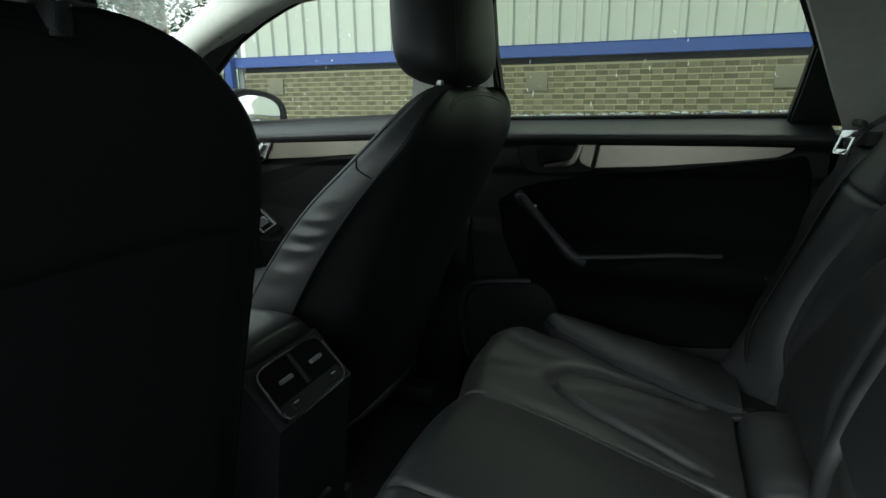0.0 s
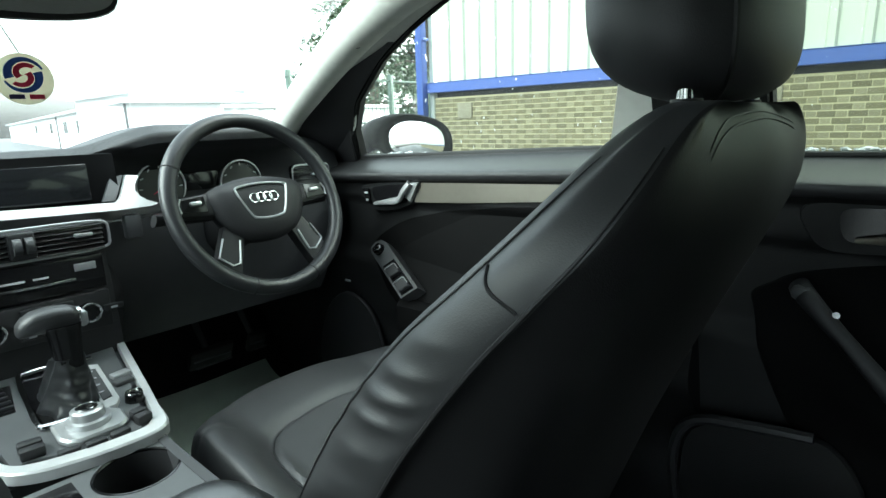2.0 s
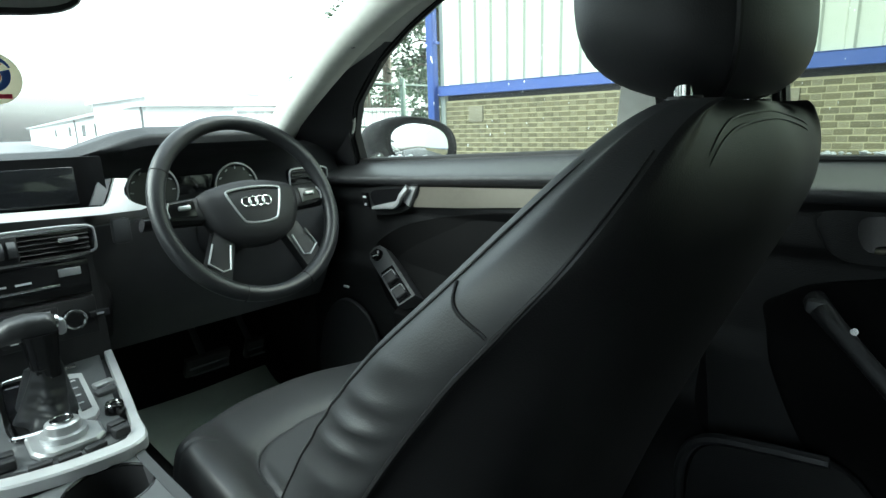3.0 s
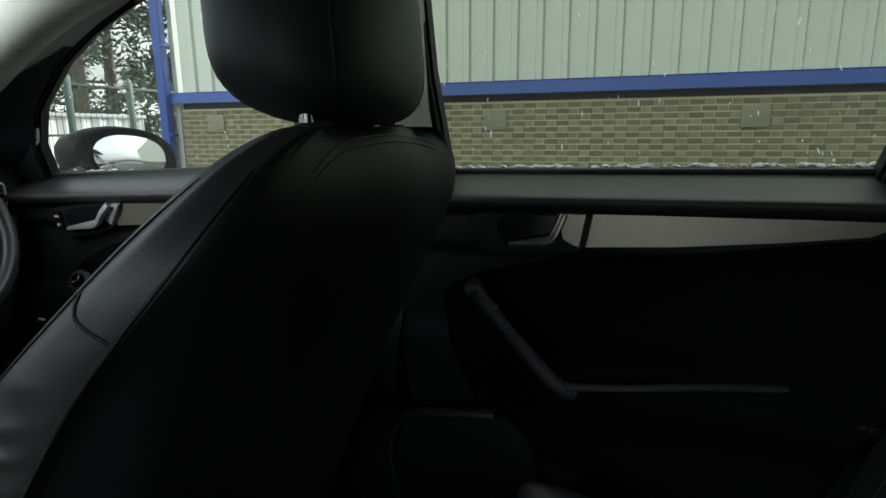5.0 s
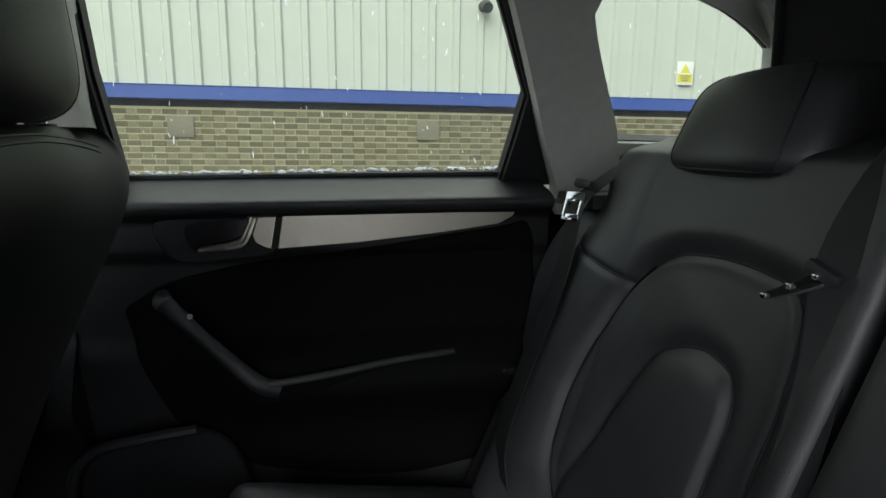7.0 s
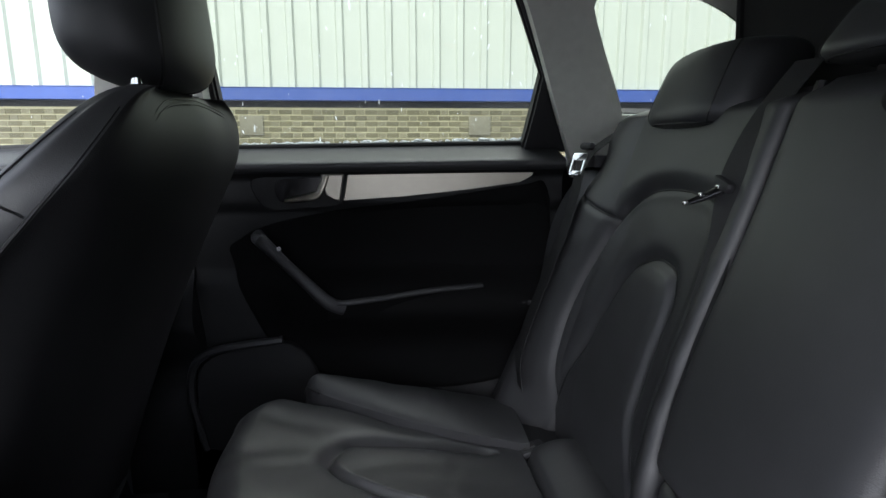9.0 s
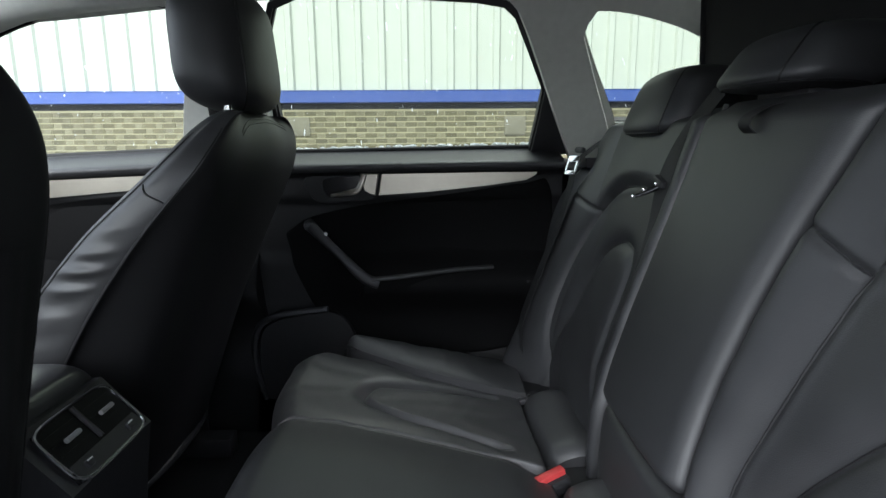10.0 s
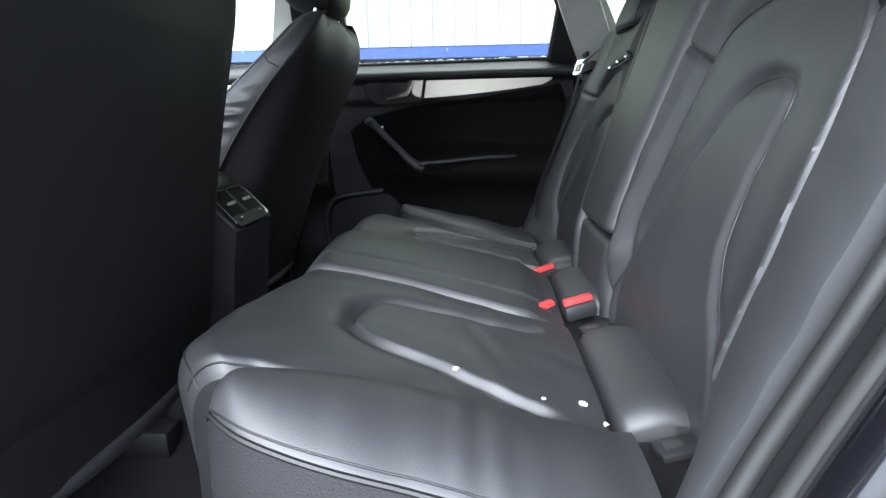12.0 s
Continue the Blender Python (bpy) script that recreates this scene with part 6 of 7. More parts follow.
for k in range(4):
    part("gear_mark", bar_on_console(-1.138 + 0.026 * k, 0.0905 - 0.0033 * k, 0.003, 0.007, 0.0122, 0.0134, 0, 0), MARK, con, smooth=False)
part("front_bar", tube([(-1.205, 0.020, cz(-1.2, 0.010)), (-1.200, 0.065, cz(-1.2, 0.012)), (-1.190, 0.108, cz(-1.2, 0.012))], 0.0032, 8), CHROME, con, "chrome bar ahead of the lever")
gaiter = loft([[(-1.075 + 0.030 * q + (0.066 - 0.048 * q ** 0.8) * (1 + 0.07 * math.sin(5 * t * 0.1571 + 4 * q) + 0.05 * math.sin(26 * q + 2 * math.sin(t * 0.1571))) * math.cos(t * 0.1571), 0.042 + 0.003 * q + (0.033 - 0.014 * q) * (1 + 0.13 * math.sin(7 * t * 0.1571 - 6 * q)) * math.sin(t * 0.1571), cz(-1.07, 0.006) + 0.078 * q) for t in range(40)] for q in [i / 24 for i in range(25)]])
part("gear_gaiter", gaiter, RIM_LEATHER, con, "creased leather gear gaiter", angle=70)
part("gear_shaft", loft([[(-1.042 + dx + a, 0.046 + b, z) for a, b in ellipse(0, 0, ra, rb, 20, 3)] for z, dx, ra, rb in ((0.700, 0.0, 0.015, 0.016), (0.725, 0.0, 0.015, 0.017), (0.745, 0.0, 0.016, 0.019), (0.758, 0.0, 0.017, 0.021))]), GLOSSY, con, "gloss black lever shaft")
grip_rings = []
for t, w, h, dz in ((0.0, 0.016, 0.013, 0.0), (0.12, 0.0185, 0.0155, 0.001), (0.4, 0.0195, 0.0165, 0.002), (0.7, 0.0185, 0.0150, 0.001), (0.88, 0.0160, 0.0120, -0.003), (0.97, 0.0120, 0.0085, -0.006), (1.0, 0.005, 0.004, -0.008)):
    grip_rings.append([(-1.048 - 0.008 * t + a, 0.064 - 0.066 * t, 0.764 + dz + b) for a, b in ellipse(0, 0, w, h, 24, 3.0)])
part("gear_knob", loft(grip_rings), LEATHER, con, "leather gear knob", angle=75)
part("knob_collar", tube([(-1.048, 0.062, 0.763), (-1.048, 0.066, 0.762)], 0.0155, 18, flat=0.85), CHROME, con, "chrome collar")
part("knob_button", rbox((-1.046, 0.070, 0.760), (0.020, 0.012, 0.022), 0.005, (0, 0, 0)), SILVER, con, "silver shift button")
part("control_plate", on_console([(-1.012, 0.006), (-1.012, 0.070), (-0.994, 0.084), (-0.962, 0.081), (-0.952, 0.070), (-0.950, 0.022), (-0.958, 0.010), (-0.972, 0.004)], 0.004, 0.014, 0.003), SILVER, con, "silver plate round the dial", angle=30)
mm = part("control_dial", tube([(-0.988, 0.043, cz(-0.988, 0.008)), (-0.988, 0.043, cz(-0.988, 0.020)), (-0.988, 0.043, cz(-0.988, 0.021)), (-0.988, 0.043, cz(-0.988, 0.031)), (-0.988, 0.043, cz(-0.988, 0.033))], [0.026, 0.0255, 0.020, 0.019, 0.016], 36), SILVER, con, "round silver control dial", angle=30)
part("dial_cap", tube([(-0.988, 0.043, cz(-0.988, 0.032)), (-0.988, 0.043, cz(-0.988, 0.035))], [0.012, 0.010], 24), GLOSSY, mm, "black cap")
part("cap_ring", tube([(-0.988 + 0.0115 * math.cos(t * 0.3142), 0.043 + 0.0115 * math.sin(t * 0.3142), cz(-0.988, 0.0345)) for t in range(20)], 0.0014, 6, closed=True), CHROME, mm)
for dx, dy in ((0, 0), (0.016, -0.001)):
    part("control_key", bar_on_console(-0.985 + dx, -0.022 + dy, 0.014, 0.026, 0.004, 0.018, -6), PLASTIC, con, "dark control key")
    part("control_key", bar_on_console(-0.967 + dx, 0.095 - 0.003 * dy, 0.014, 0.020, 0.004, 0.018, 10), PLASTIC, con, "dark control key")
for y, x, tn in ((0.008, -0.946, -8), (0.036, -0.941, 0), (0.064, -0.943, 8)):
    part("control_key", bar_on_console(x, y, 0.010, 0.024, 0.004, 0.011, tn, 0.002), PLASTIC, con, "flat control key")
part("start_knob", tube([(-1.018, 0.109, cz(-1.0, 0.004)), (-1.018, 0.109, cz(-1.0, 0.016)), (-1.018, 0.109, cz(-1.0, 0.018))], [0.013, 0.0115, 0.009], 20), GLOSSY, con, "small round knob")
part("knob_ring", tube([(-1.018 + 0.0095 * math.cos(t * 0.3927), 0.109 + 0.0095 * math.sin(t * 0.3927), cz(-1.0, 0.018)) for t in range(16)], 0.002, 6, closed=True), CHROME, con)
for k, mt in ((0, SILVER), (1, GREY_PLASTIC)):
    part("parking_switch", bar_on_console(-1.108 + 0.026 * k, 0.122 - 0.005 * k, 0.016, 0.028, 0.004, 0.012, 10), mt, con, "parking brake switch")
# deck with a deep cup holder let into it
CUP, m = Vector((-0.868, 0.054, 0)), 48
ring_in = [(CUP.x + 0.046 * math.cos(6.28319 * t / m), CUP.y + 0.046 * math.sin(6.28319 * t / m)) for t in range(m)]
ring_out = []
for t in range(m):
    a = 6.28319 * t / m
    c, sn = math.cos(a), math.sin(a)
    reach = min((-0.70 - CUP.x) / c if c > 1e-6 else 9, (-0.915 - CUP.x) / c if c < -1e-6 else 9, (0.108 - CUP.y) / sn if sn > 1e-6 else 9, (-0.068 - CUP.y) / sn if sn < -1e-6 else 9)
    ring_out.append((CUP.x + reach * c, CUP.y + reach * sn))
rows = [[(x, y, 0.590) for x, y in ring_out], [(x, y, 0.613) for x, y in ring_out]] + [[(CUP.x + (x - CUP.x) * k, CUP.y + (y - CUP.y) * k, z) for x, y in ring_in] for k, z in ((1.04, 0.614), (1.0, 0.612), (0.98, 0.605), (0.95, 0.585), (0.90, 0.556), (0.02, 0.555))]
def ring_stack(rows):
    return [p for r in rows for p in r], [(j * m + i, j * m + (i + 1) % m, (j + 1) * m + (i + 1) % m, (j + 1) * m + i) for j in range(len(rows) - 1) for i in range(m)]


part("cup_deck", ring_stack(rows[:4]), CONSOLE_GREY, con, "grey deck with a deep round cup holder", angle=30)
part("cup_holder", ring_stack(rows[3:]), PLASTIC, con, "black inside of the cup holder", angle=30)
part("cup_rim", tube([(x, y, 0.613) for x, y in ring_in], 0.002, 6, closed=True), GLOSSY, con, "cup holder rim")
part("tray", rbox((-0.872, -0.028, 0.6125), (0.062, 0.048, 0.004), 0.0018), GLOSSY, con, "black oblong tray")
# armrest box and the rear of the console
arm = slab(lambda u, v: (-0.465 - 0.19 * u + 0.05 * u * abs(2 * v - 1) ** 4, -0.066 + 0.145 * v, 0.690 + 0.022 * (1 - (2 * abs(v - 0.5)) ** 5) - 0.012 * (2 * abs(u - 0.5)) ** 8), 24, 24, (0, 0, -0.045))
part("armrest_lid", arm, LID_LEATHER, con, "leather armrest lid", angle=60)
part("armrest_box", rbox((-0.555, 0.004, 0.60), (0.19, 0.125, 0.12), 0.008), PLASTIC, con, "black box under the armrest")
part("rear_housing", loft([[(x, y, z) for x, z in ((-0.455, 0.682), (-0.400, 0.622), (-0.410, 0.56), (-0.425, 0.42), (-0.43, 0.29), (-0.60, 0.29), (-0.60, 0.66))] for y in (-0.078, -0.070, 0.0, 0.070, 0.078)]), PLASTIC, con, "black rear end of the console", angle=25)
VENT_O, VENT_D = Vector((-0.450, 0.003, 0.676)), Vector((0.048, 0, -0.052))


def on_vent(a, b, h=0.0):
    n = Vector((0.735, 0, 0.678))
    return VENT_O + VENT_D * b + Vector((0, a, 0)) + n * h


rv = part("rear_air_vent", loft([[on_vent(a, b, h) for a, b in ((-0.062, 0.02), (-0.055, 0.0), (0.055, 0.0), (0.062, 0.02), (0.066, 0.98), (0.060, 1.0), (-0.060, 1.0), (-0.066, 0.98))] for h in (-0.004, 0.003)]), DARK_TRIM, con, "rear passenger air vents", smooth=False)
part("vent_rim", tube([on_vent(a, b, 0.004) for a, b in ellipse(0, 0.5, 0.0655, 0.52, 44, 6)], 0.0022, 7, closed=True), CHROME, rv, "silver vent rim")
part("vent_divider", tube([on_vent(0, 0.02, 0.004), on_vent(0, 0.66, 0.004)], 0.0032, 8), PLASTIC, rv)
for s in (-1, 1):
    for k in range(3):
        part("slat", loft([[on_vent(s * 0.031 + a, 0.14 + 0.18 * k + b, h) for a, b in ((-0.026, -0.02), (0.026, -0.02), (0.026, 0.02), (-0.026, 0.02))] for h in (0.0028, 0.0040)]), DARK_TRIM, rv, smooth=False)
    part("vent_slider", tube([on_vent(s * 0.031 - 0.011, 0.38, 0.008), on_vent(s * 0.031 + 0.011, 0.38, 0.008)], 0.0030, 8), SILVER, rv, "chrome slider")
    part("vent_wheel", rbox(on_vent(s * 0.040, 0.84, 0.004), (0.009, 0.012, 0.006), 0.002, (0, 47, 0)), PLASTIC, rv)
    part("wheel_mark", tube([on_vent(s * 0.040 - 0.004, 0.80, 0.0085), on_vent(s * 0.040 + 0.004, 0.80, 0.0085)], 0.0008, 5), MARK, rv)
part("vent_foot", loft([[on_vent(a, b, h) for a, b in ((-0.060, 0.70), (0.060, 0.70), (0.063, 0.985), (-0.063, 0.985))] for h in (0.002, 0.0038)]), PLASTIC, rv, smooth=False)
sock = thing("power_socket_flap", "small chrome edged flap low on the console", "socket flap", (-0.42, 0.0, 0.42))
part("flap", rbox((-0.416, 0.0, 0.45), (0.010, 0.06, 0.035), 0.004, (0, 5, 0)), PLASTIC, sock)
part("flap_edge", tube([(-0.409, -0.028, 0.434), (-0.409, 0.028, 0.434)], 0.0022, 6), CHROME, sock)

# ---- footwell, mirrors, hanging card ----
mat = solid("paper_floor_mat", slab(lambda u, v: (-1.10 - 0.56 * u, 0.30 + 0.37 * v, floor_z(-1.10 - 0.56 * u, 0.30 + 0.37 * v) + 0.012 + 0.003 * math.sin(9 * u + 5 * v)), 24, 12, (0, 0, -0.002)), PAPER, "pale disposable paper mat in the driver's footwell", "floor mat")
for y, w in ((0.437, 0.11), (0.56, 0.05)):
    ped = thing("pedal", "black rubber-faced car pedal", "pedal", (-1.5, y, 0.40), "pedals")
    p = part("pedal_pad", rbox((-1.50, y, 0.456), (0.018, w, 0.055), 0.006, (0, 25, 0)), RUBBER, ped)
    part("pedal_arm", tube([(-1.515, y, 0.46), (-1.60, y, 0.56), (-1.62, y, 0.66)], 0.008, 8), GREY_PLASTIC, ped)
    for k in range(3):
        part("rib", rbox((-1.489 - 0.006 * k + 0.006, y, 0.440 + 0.014 * k), (0.004, w * 0.85, 0.005), 0.001, (0, 25, 0), 1), GREY_PLASTIC, p)
rvm = thing("rear_view_mirror", "dark interior mirror below the windscreen's top edge", "mirror", (-0.80, 0, 1.12))
part("housing", loft([[(-0.80 + d, -0.115 + a * 1.0, 1.131 + b) for a, b in ellipse(0.075, 0, 0.125 * k, 0.034 * k, 36, 3.2)] for d, k in ((-0.03, 0.7), (-0.015, 0.95), (0.0, 1.0), (0.006, 0.98))]), PLASTIC, rvm, "black plastic housing")
part("mirror_glass", prism([(a, b) for a, b in ellipse(-0.040, 1.131, 0.119, 0.029, 36, 3.2)], 0.002, Matrix(((0, 0, 1, -0.795), (1, 0, 0, 0), (0, 1, 0, 0), (0, 0, 0, 1)))), MIRROR, rvm, "mirror glass")
part("stem", tube([(-0.81, -0.03, 1.16), (-0.86, -0.03, 1.235), (-0.90, -0.03, 1.275)], 0.012, 10), PLASTIC, rvm)
card = thing("air_freshener", "round cream card with blue and red swirl, hung below the mirror", "air freshener", (-0.92, 0.027, 1.03))
FACE = Matrix(((0, 0, 1, -0.921), (1, 0, 0, 0.027), (0, 1, 0, 1.058), (0, 0, 0, 1))) @ pose(0, 0, 0, 0, -9, 0)
part("disc", prism(ellipse(0, 0, 0.0255, 0.0255, 40), 0.0015, FACE), CARD, card, "cream card disc")
def arc_band(r0, r1, a0, a1, grow=0.0):
    n = 16
    o = [((r0 + (r1 - r0) * i / n) * math.cos(radians(a0 + (a1 - a0) * i / n)), 0.004 + (r0 + (r1 - r0) * i / n) * math.sin(radians(a0 + (a1 - a0) * i / n))) for i in range(n + 1)]
    return o
for a0, mt, nm in ((20, CARD_BLUE, "printed_swirl"), (200, CARD_BLUE, "printed_swirl")):
    outer, inner = arc_band(0.0185, 0.0165, a0, a0 + 175), arc_band(0.0165, 0.008, a0, a0 + 175)
    part(nm, xf(prism(outer + inner[::-1], 0.0006), FACE @ pose(0, 0, 0.0016)), mt, card, "blue swirl", smooth=False)
    outer, inner = arc_band(0.014, 0.007, a0 + 20, a0 + 190), arc_band(0.010, 0.0, a0 + 20, a0 + 190)
    part(nm, xf(prism(outer + inner[::-1], 0.0006), FACE @ pose(0, 0, 0.0019)), CARD_RED, card, "red swirl", smooth=False)
for x, mt in ((-0.0085, CARD_DARK), (0.0085, CARD_RED)):
    part("print_bar", rbox((0, 0, 0), (0.013, 0.0045, 0.0006), 0), mt, card, smooth=False).data.transform(FACE @ pose(x, -0.0175, 0.002))
part("cord", tube([(-0.921, 0.027, 1.083), (-0.918, 0.010, 1.12), (-0.86, -0.025, 1.24)], 0.0008, 5), SIGN_WHITE, card)
clip = thing("airbag_label", "small pale oval airbag clip on the pillar trim", "clip", (-1.01, 0.561, 1.149))
part("clip_rim", tube([(-1.01 + 0.010 * math.cos(t * 0.3142), 0.556 + 0.004 * math.cos(t * 0.3142), 1.149 + 0.013 * math.sin(t * 0.3142) + 0.006 * math.cos(t * 0.3142)) for t in range(20)], 0.0012, 6, closed=True), GREY_PLASTIC, clip)
dm = thing("door_mirror", "black door mirror with wet glass outside the front window", "door mirror", (-1.33, 0.95, 0.91))
def mirror_ring(x, k, dy=0.0, bulge=0.0):
    return [(x + 0.33 * (a - 1.02) - 0.09 * (b - 0.955) + bulge, a, b - 0.10 * max(0, a - 1.0)) for a, b in ellipse(1.018 + dy, 0.956, 0.116 * k, 0.070 * k, 44, 2.5)]
part("housing", loft([mirror_ring(-1.47, 0.30), mirror_ring(-1.455, 0.6), mirror_ring(-1.42, 0.90), mirror_ring(-1.37, 1.02), mirror_ring(-1.345, 1.03), mirror_ring(-1.332, 1.0), mirror_ring(-1.328, 0.96), mirror_ring(-1.330, 0.86), mirror_ring(-1.333, 0.76), mirror_ring(-1.340, 0.72)]), DARK_TRIM, dm, "black mirror housing", angle=60)
part("mirror_glass", loft([mirror_ring(-1.336, 0.72, 0.004), mirror_ring(-1.330, 0.72, 0.004)] + [mirror_ring(-1.330, 0.72 * k, 0.004, 0.006 * (1 - k * k)) for k in (0.95, 0.85, 0.7, 0.5, 0.3, 0.1)]), MIRROR, dm, "wet convex mirror glass", angle=50)
part("arm", tube([(-1.36, 0.79, 0.915), (-1.38, 0.86, 0.905), (-1.39, 0.93, 0.92)], [0.03, 0.026, 0.03], 14), CAR_PAINT, dm)

# ---- outside ----
WALL = 4.82
solid("ground", surf(lambda u, v: (-150 + 300 * u, -150 + 300 * v, 0.0), 2, 2), ASPHALT, "wet dark asphalt yard", "ground", kind="structure", smooth=False)
unit = thing("industrial_unit", "brick and pale ribbed metal industrial building with a blue steel band", "building", (-0.5, WALL, 0))
XL, XR, Z0, COURSE = -4.72, 20.0, 1.245, 0.050
part("mortar_wall", rbox(((XL + XR) / 2, WALL + 0.116, 0.62), (XR - XL, 0.22, 1.28), 0), MORTAR, unit, "pale mortar between the bricks", smooth=False)
# the overhang's shade is put into this strip's near-black colour
part("recess", rbox(((XL + XR) / 2, WALL + 0.13, 1.30), (XR - XL - 0.02, 0.2, 0.14), 0), DARK, unit, "gap under the steel band, its shade painted near-black", smooth=False)
part("steel_band", join(rbox(((XL - 0.12 + XR) / 2, WALL - 0.035, 1.372), (XR - XL + 0.12, 0.07, 0.112), 0.004), rbox(((XL - 0.12 + XR) / 2, WALL - 0.015, 1.422), (XR - XL + 0.12, 0.11, 0.012), 0.002)), BLUE, unit, "blue painted steel band", smooth=False)
part("gable_end", rbox((XL - 0.04, WALL + 3.0, 3.2), (0.06, 6.0, 6.4), 0.0), CLADDING, unit, "pale cladding round the corner", smooth=False)


def sheet(width):
    """One sheet of box-profile cladding, ribs every 0.21 m."""
    pts, x = [], 0.0
    while x < width - 0.01:
        pts += [(x, 0), (x + 0.135, 0), (x + 0.150, -0.028), (x + 0.195, -0.028)]
        x += 0.21
    pts.append((x, 0))
    v = [(a, WALL - 0.01 + b, z) for z in (1.428, 6.2) for a, b in pts] + [(a, WALL + 0.0 + b, z) for z in (1.428, 6.2) for a, b in pts]
    n = len(pts)
    f = [(i, i + 1, n + i + 1, n + i) for i in range(n - 1)] + [(2 * n + i + 1, 2 * n + i, 3 * n + i, 3 * n + i + 1) for i in range(n - 1)]
    return v, f


sheet_mesh = mesh_of("cladding_sheet", sheet(1.05), CLADDING, False)
for i in range(23):
    ob = new("cladding_sheet", sheet_mesh)
    ob.parent, ob.location = unit, (XL + 0.06 + 1.05 * i - unit.location.x, -unit.location.y, 0)
pipe = thing("drainpipe", "blue painted square downpipe at the building's corner", "drainpipe", (-4.82, WALL - 0.06, 0))
part("pipe", rbox((-4.83, WALL - 0.09, 3.0), (0.10, 0.09, 6.0), 0.012), BLUE, pipe)
for z in (1.0, 1.9, 3.6):
    part("bracket", rbox((-4.83, WALL - 0.075, z), (0.14, 0.10, 0.03), 0.004), BLUE, pipe)
for x in (-4.27, -1.29, 0.735, 3.4):
    v = thing("air_brick", "square weathered grey wall vent", "wall vent", (x, WALL - 0.01, 1.08), "wall vents")
    part("plate", rbox((x, WALL - 0.004, 1.105), (0.20, 0.016, 0.17), 0.003), VENT, v)
sgn = thing("warning_sign", "small white and yellow warning sign on the cladding", "sign", (3.15, WALL - 0.04, 1.56))
part("board", rbox((3.15, WALL - 0.043, 1.66), (0.17, 0.004, 0.21), 0.001), SIGN_WHITE, sgn)
part("print", prism([(3.10, 1.665), (3.20, 1.665), (3.15, 1.745)], 0.002, Matrix(((1, 0, 0, 0), (0, 0, 1, WALL - 0.0475), (0, 1, 0, 0), (0, 0, 0, 1)))), YELLOW, sgn, "yellow warning triangle", smooth=False)
part("print", rbox((3.15, WALL - 0.0465, 1.615), (0.15, 0.002, 0.075), 0), YELLOW, sgn, "yellow panel with unreadable lines", smooth=False)
for k in range(3):
    part("text_line", rbox((3.15, WALL - 0.048, 1.635 - 0.02 * k), (0.11 - 0.02 * k, 0.001, 0.007), 0), CARD_DARK, sgn, smooth=False)
lamp = thing("wall_bulkhead_lamp", "small dark lamp fixed to the cladding", "wall lamp", (1.2, WALL - 0.05, 2.06))
part("body", tube([(1.2, WALL - 0.04, 2.14), (1.2, WALL - 0.12, 2.14), (1.2, WALL - 0.19, 2.10)], 0.045, 14), GREY_PLASTIC, lamp)

# bricks laid header by stretcher: the courses in view one by one, the rest joined
brick_mesh = mesh_of("brick", rbox((0, 0, 0), (0.1135, 0.10, 0.0405), 0.0025, seg=1), BRICK, False)
half_mesh = mesh_of("brick", rbox((0, 0, 0), (0.0655, 0.10, 0.0405), 0.0025, seg=1), HEADER, False)
rest, rest_half = [], []
rng = random.Random(4)
for row in range(24):
    z = Z0 - 0.025 - COURSE * row
    x = XL + (0.0 if row % 2 else 0.094)
    if not row % 2:
        rest_half.append(rbox((XL + 0.045, WALL + 0.052, z), (0.085, 0.10, 0.0405), 0))
    while x < XR - 0.2:
        for mesh, heap, length, dx in ((brick_mesh, rest, 0.1135, 0.060), (half_mesh, rest_half, 0.0655, 0.153)):
            jit = rng.uniform(-0.003, 0.003)
            if row < 10 and -2.2 < x < 0.6:
                ob = new("brick", mesh)
                ob.parent, ob.location = unit, (x + dx - unit.location.x, WALL + 0.052 + jit - unit.location.y, z)
            else:
                heap.append(rbox((x + dx, WALL + 0.052 + jit, z), (length, 0.10, 0.0405), 0))
        x += 0.188
tagged(part("brickwork", join(*rest), BRICK, unit, "further dark stretcher bricks", smooth=False), kind="stuff")
tagged(part("brickwork", join(*rest_half), HEADER, unit, "further pale header bricks", smooth=False), kind="stuff")

# ---- the yard beyond ----
far = thing("far_workshop", "low white workshop buildings seen across the yard", "building", (-24, 8, 0))
AWAY = Vector((-68.0, 10.0, 0)).normalized()
ACROSS = Vector((AWAY.y, -AWAY.x, 0))
CORNER = Vector((-22.0, 7.8, 0))


def along_wall(a, b, z):
    """A point on the long wall: a metres along it, b metres out of it."""
    return CORNER + AWAY * a - ACROSS * b + Vector((0, 0, z))


def wall_box(a0, a1, b0, b1, z0, z1):
    return loft([[along_wall(a, b, z) for a, b in ((a0, b0), (a1, b0), (a1, b1), (a0, b1))] for z in (z0, z1)])


part("long_wall", wall_box(0, 68, -5, 0, 0, 1.95), WHITE, far, "white painted wall", smooth=False)
part("sheet_roof", loft([[along_wall(a, b, z) for b, z in ((0.35, 1.93), (0.35, 2.06), (-2.5, 2.5), (-5.3, 2.06), (-5.3, 1.93))] for a in (-0.3, 68)]), GREY_ROOF, far, "pale sheet roof", smooth=False)
part("side_block", loft([[(x, y, z) for y, z in ((7.85, 0.0), (16.2, 0.0), (16.2, 3.2), (11.4, 2.92), (7.85, 2.32))] for x in (-28.0, -22.1)]), WHITE, far, "white painted block with a sloping roof", smooth=False)
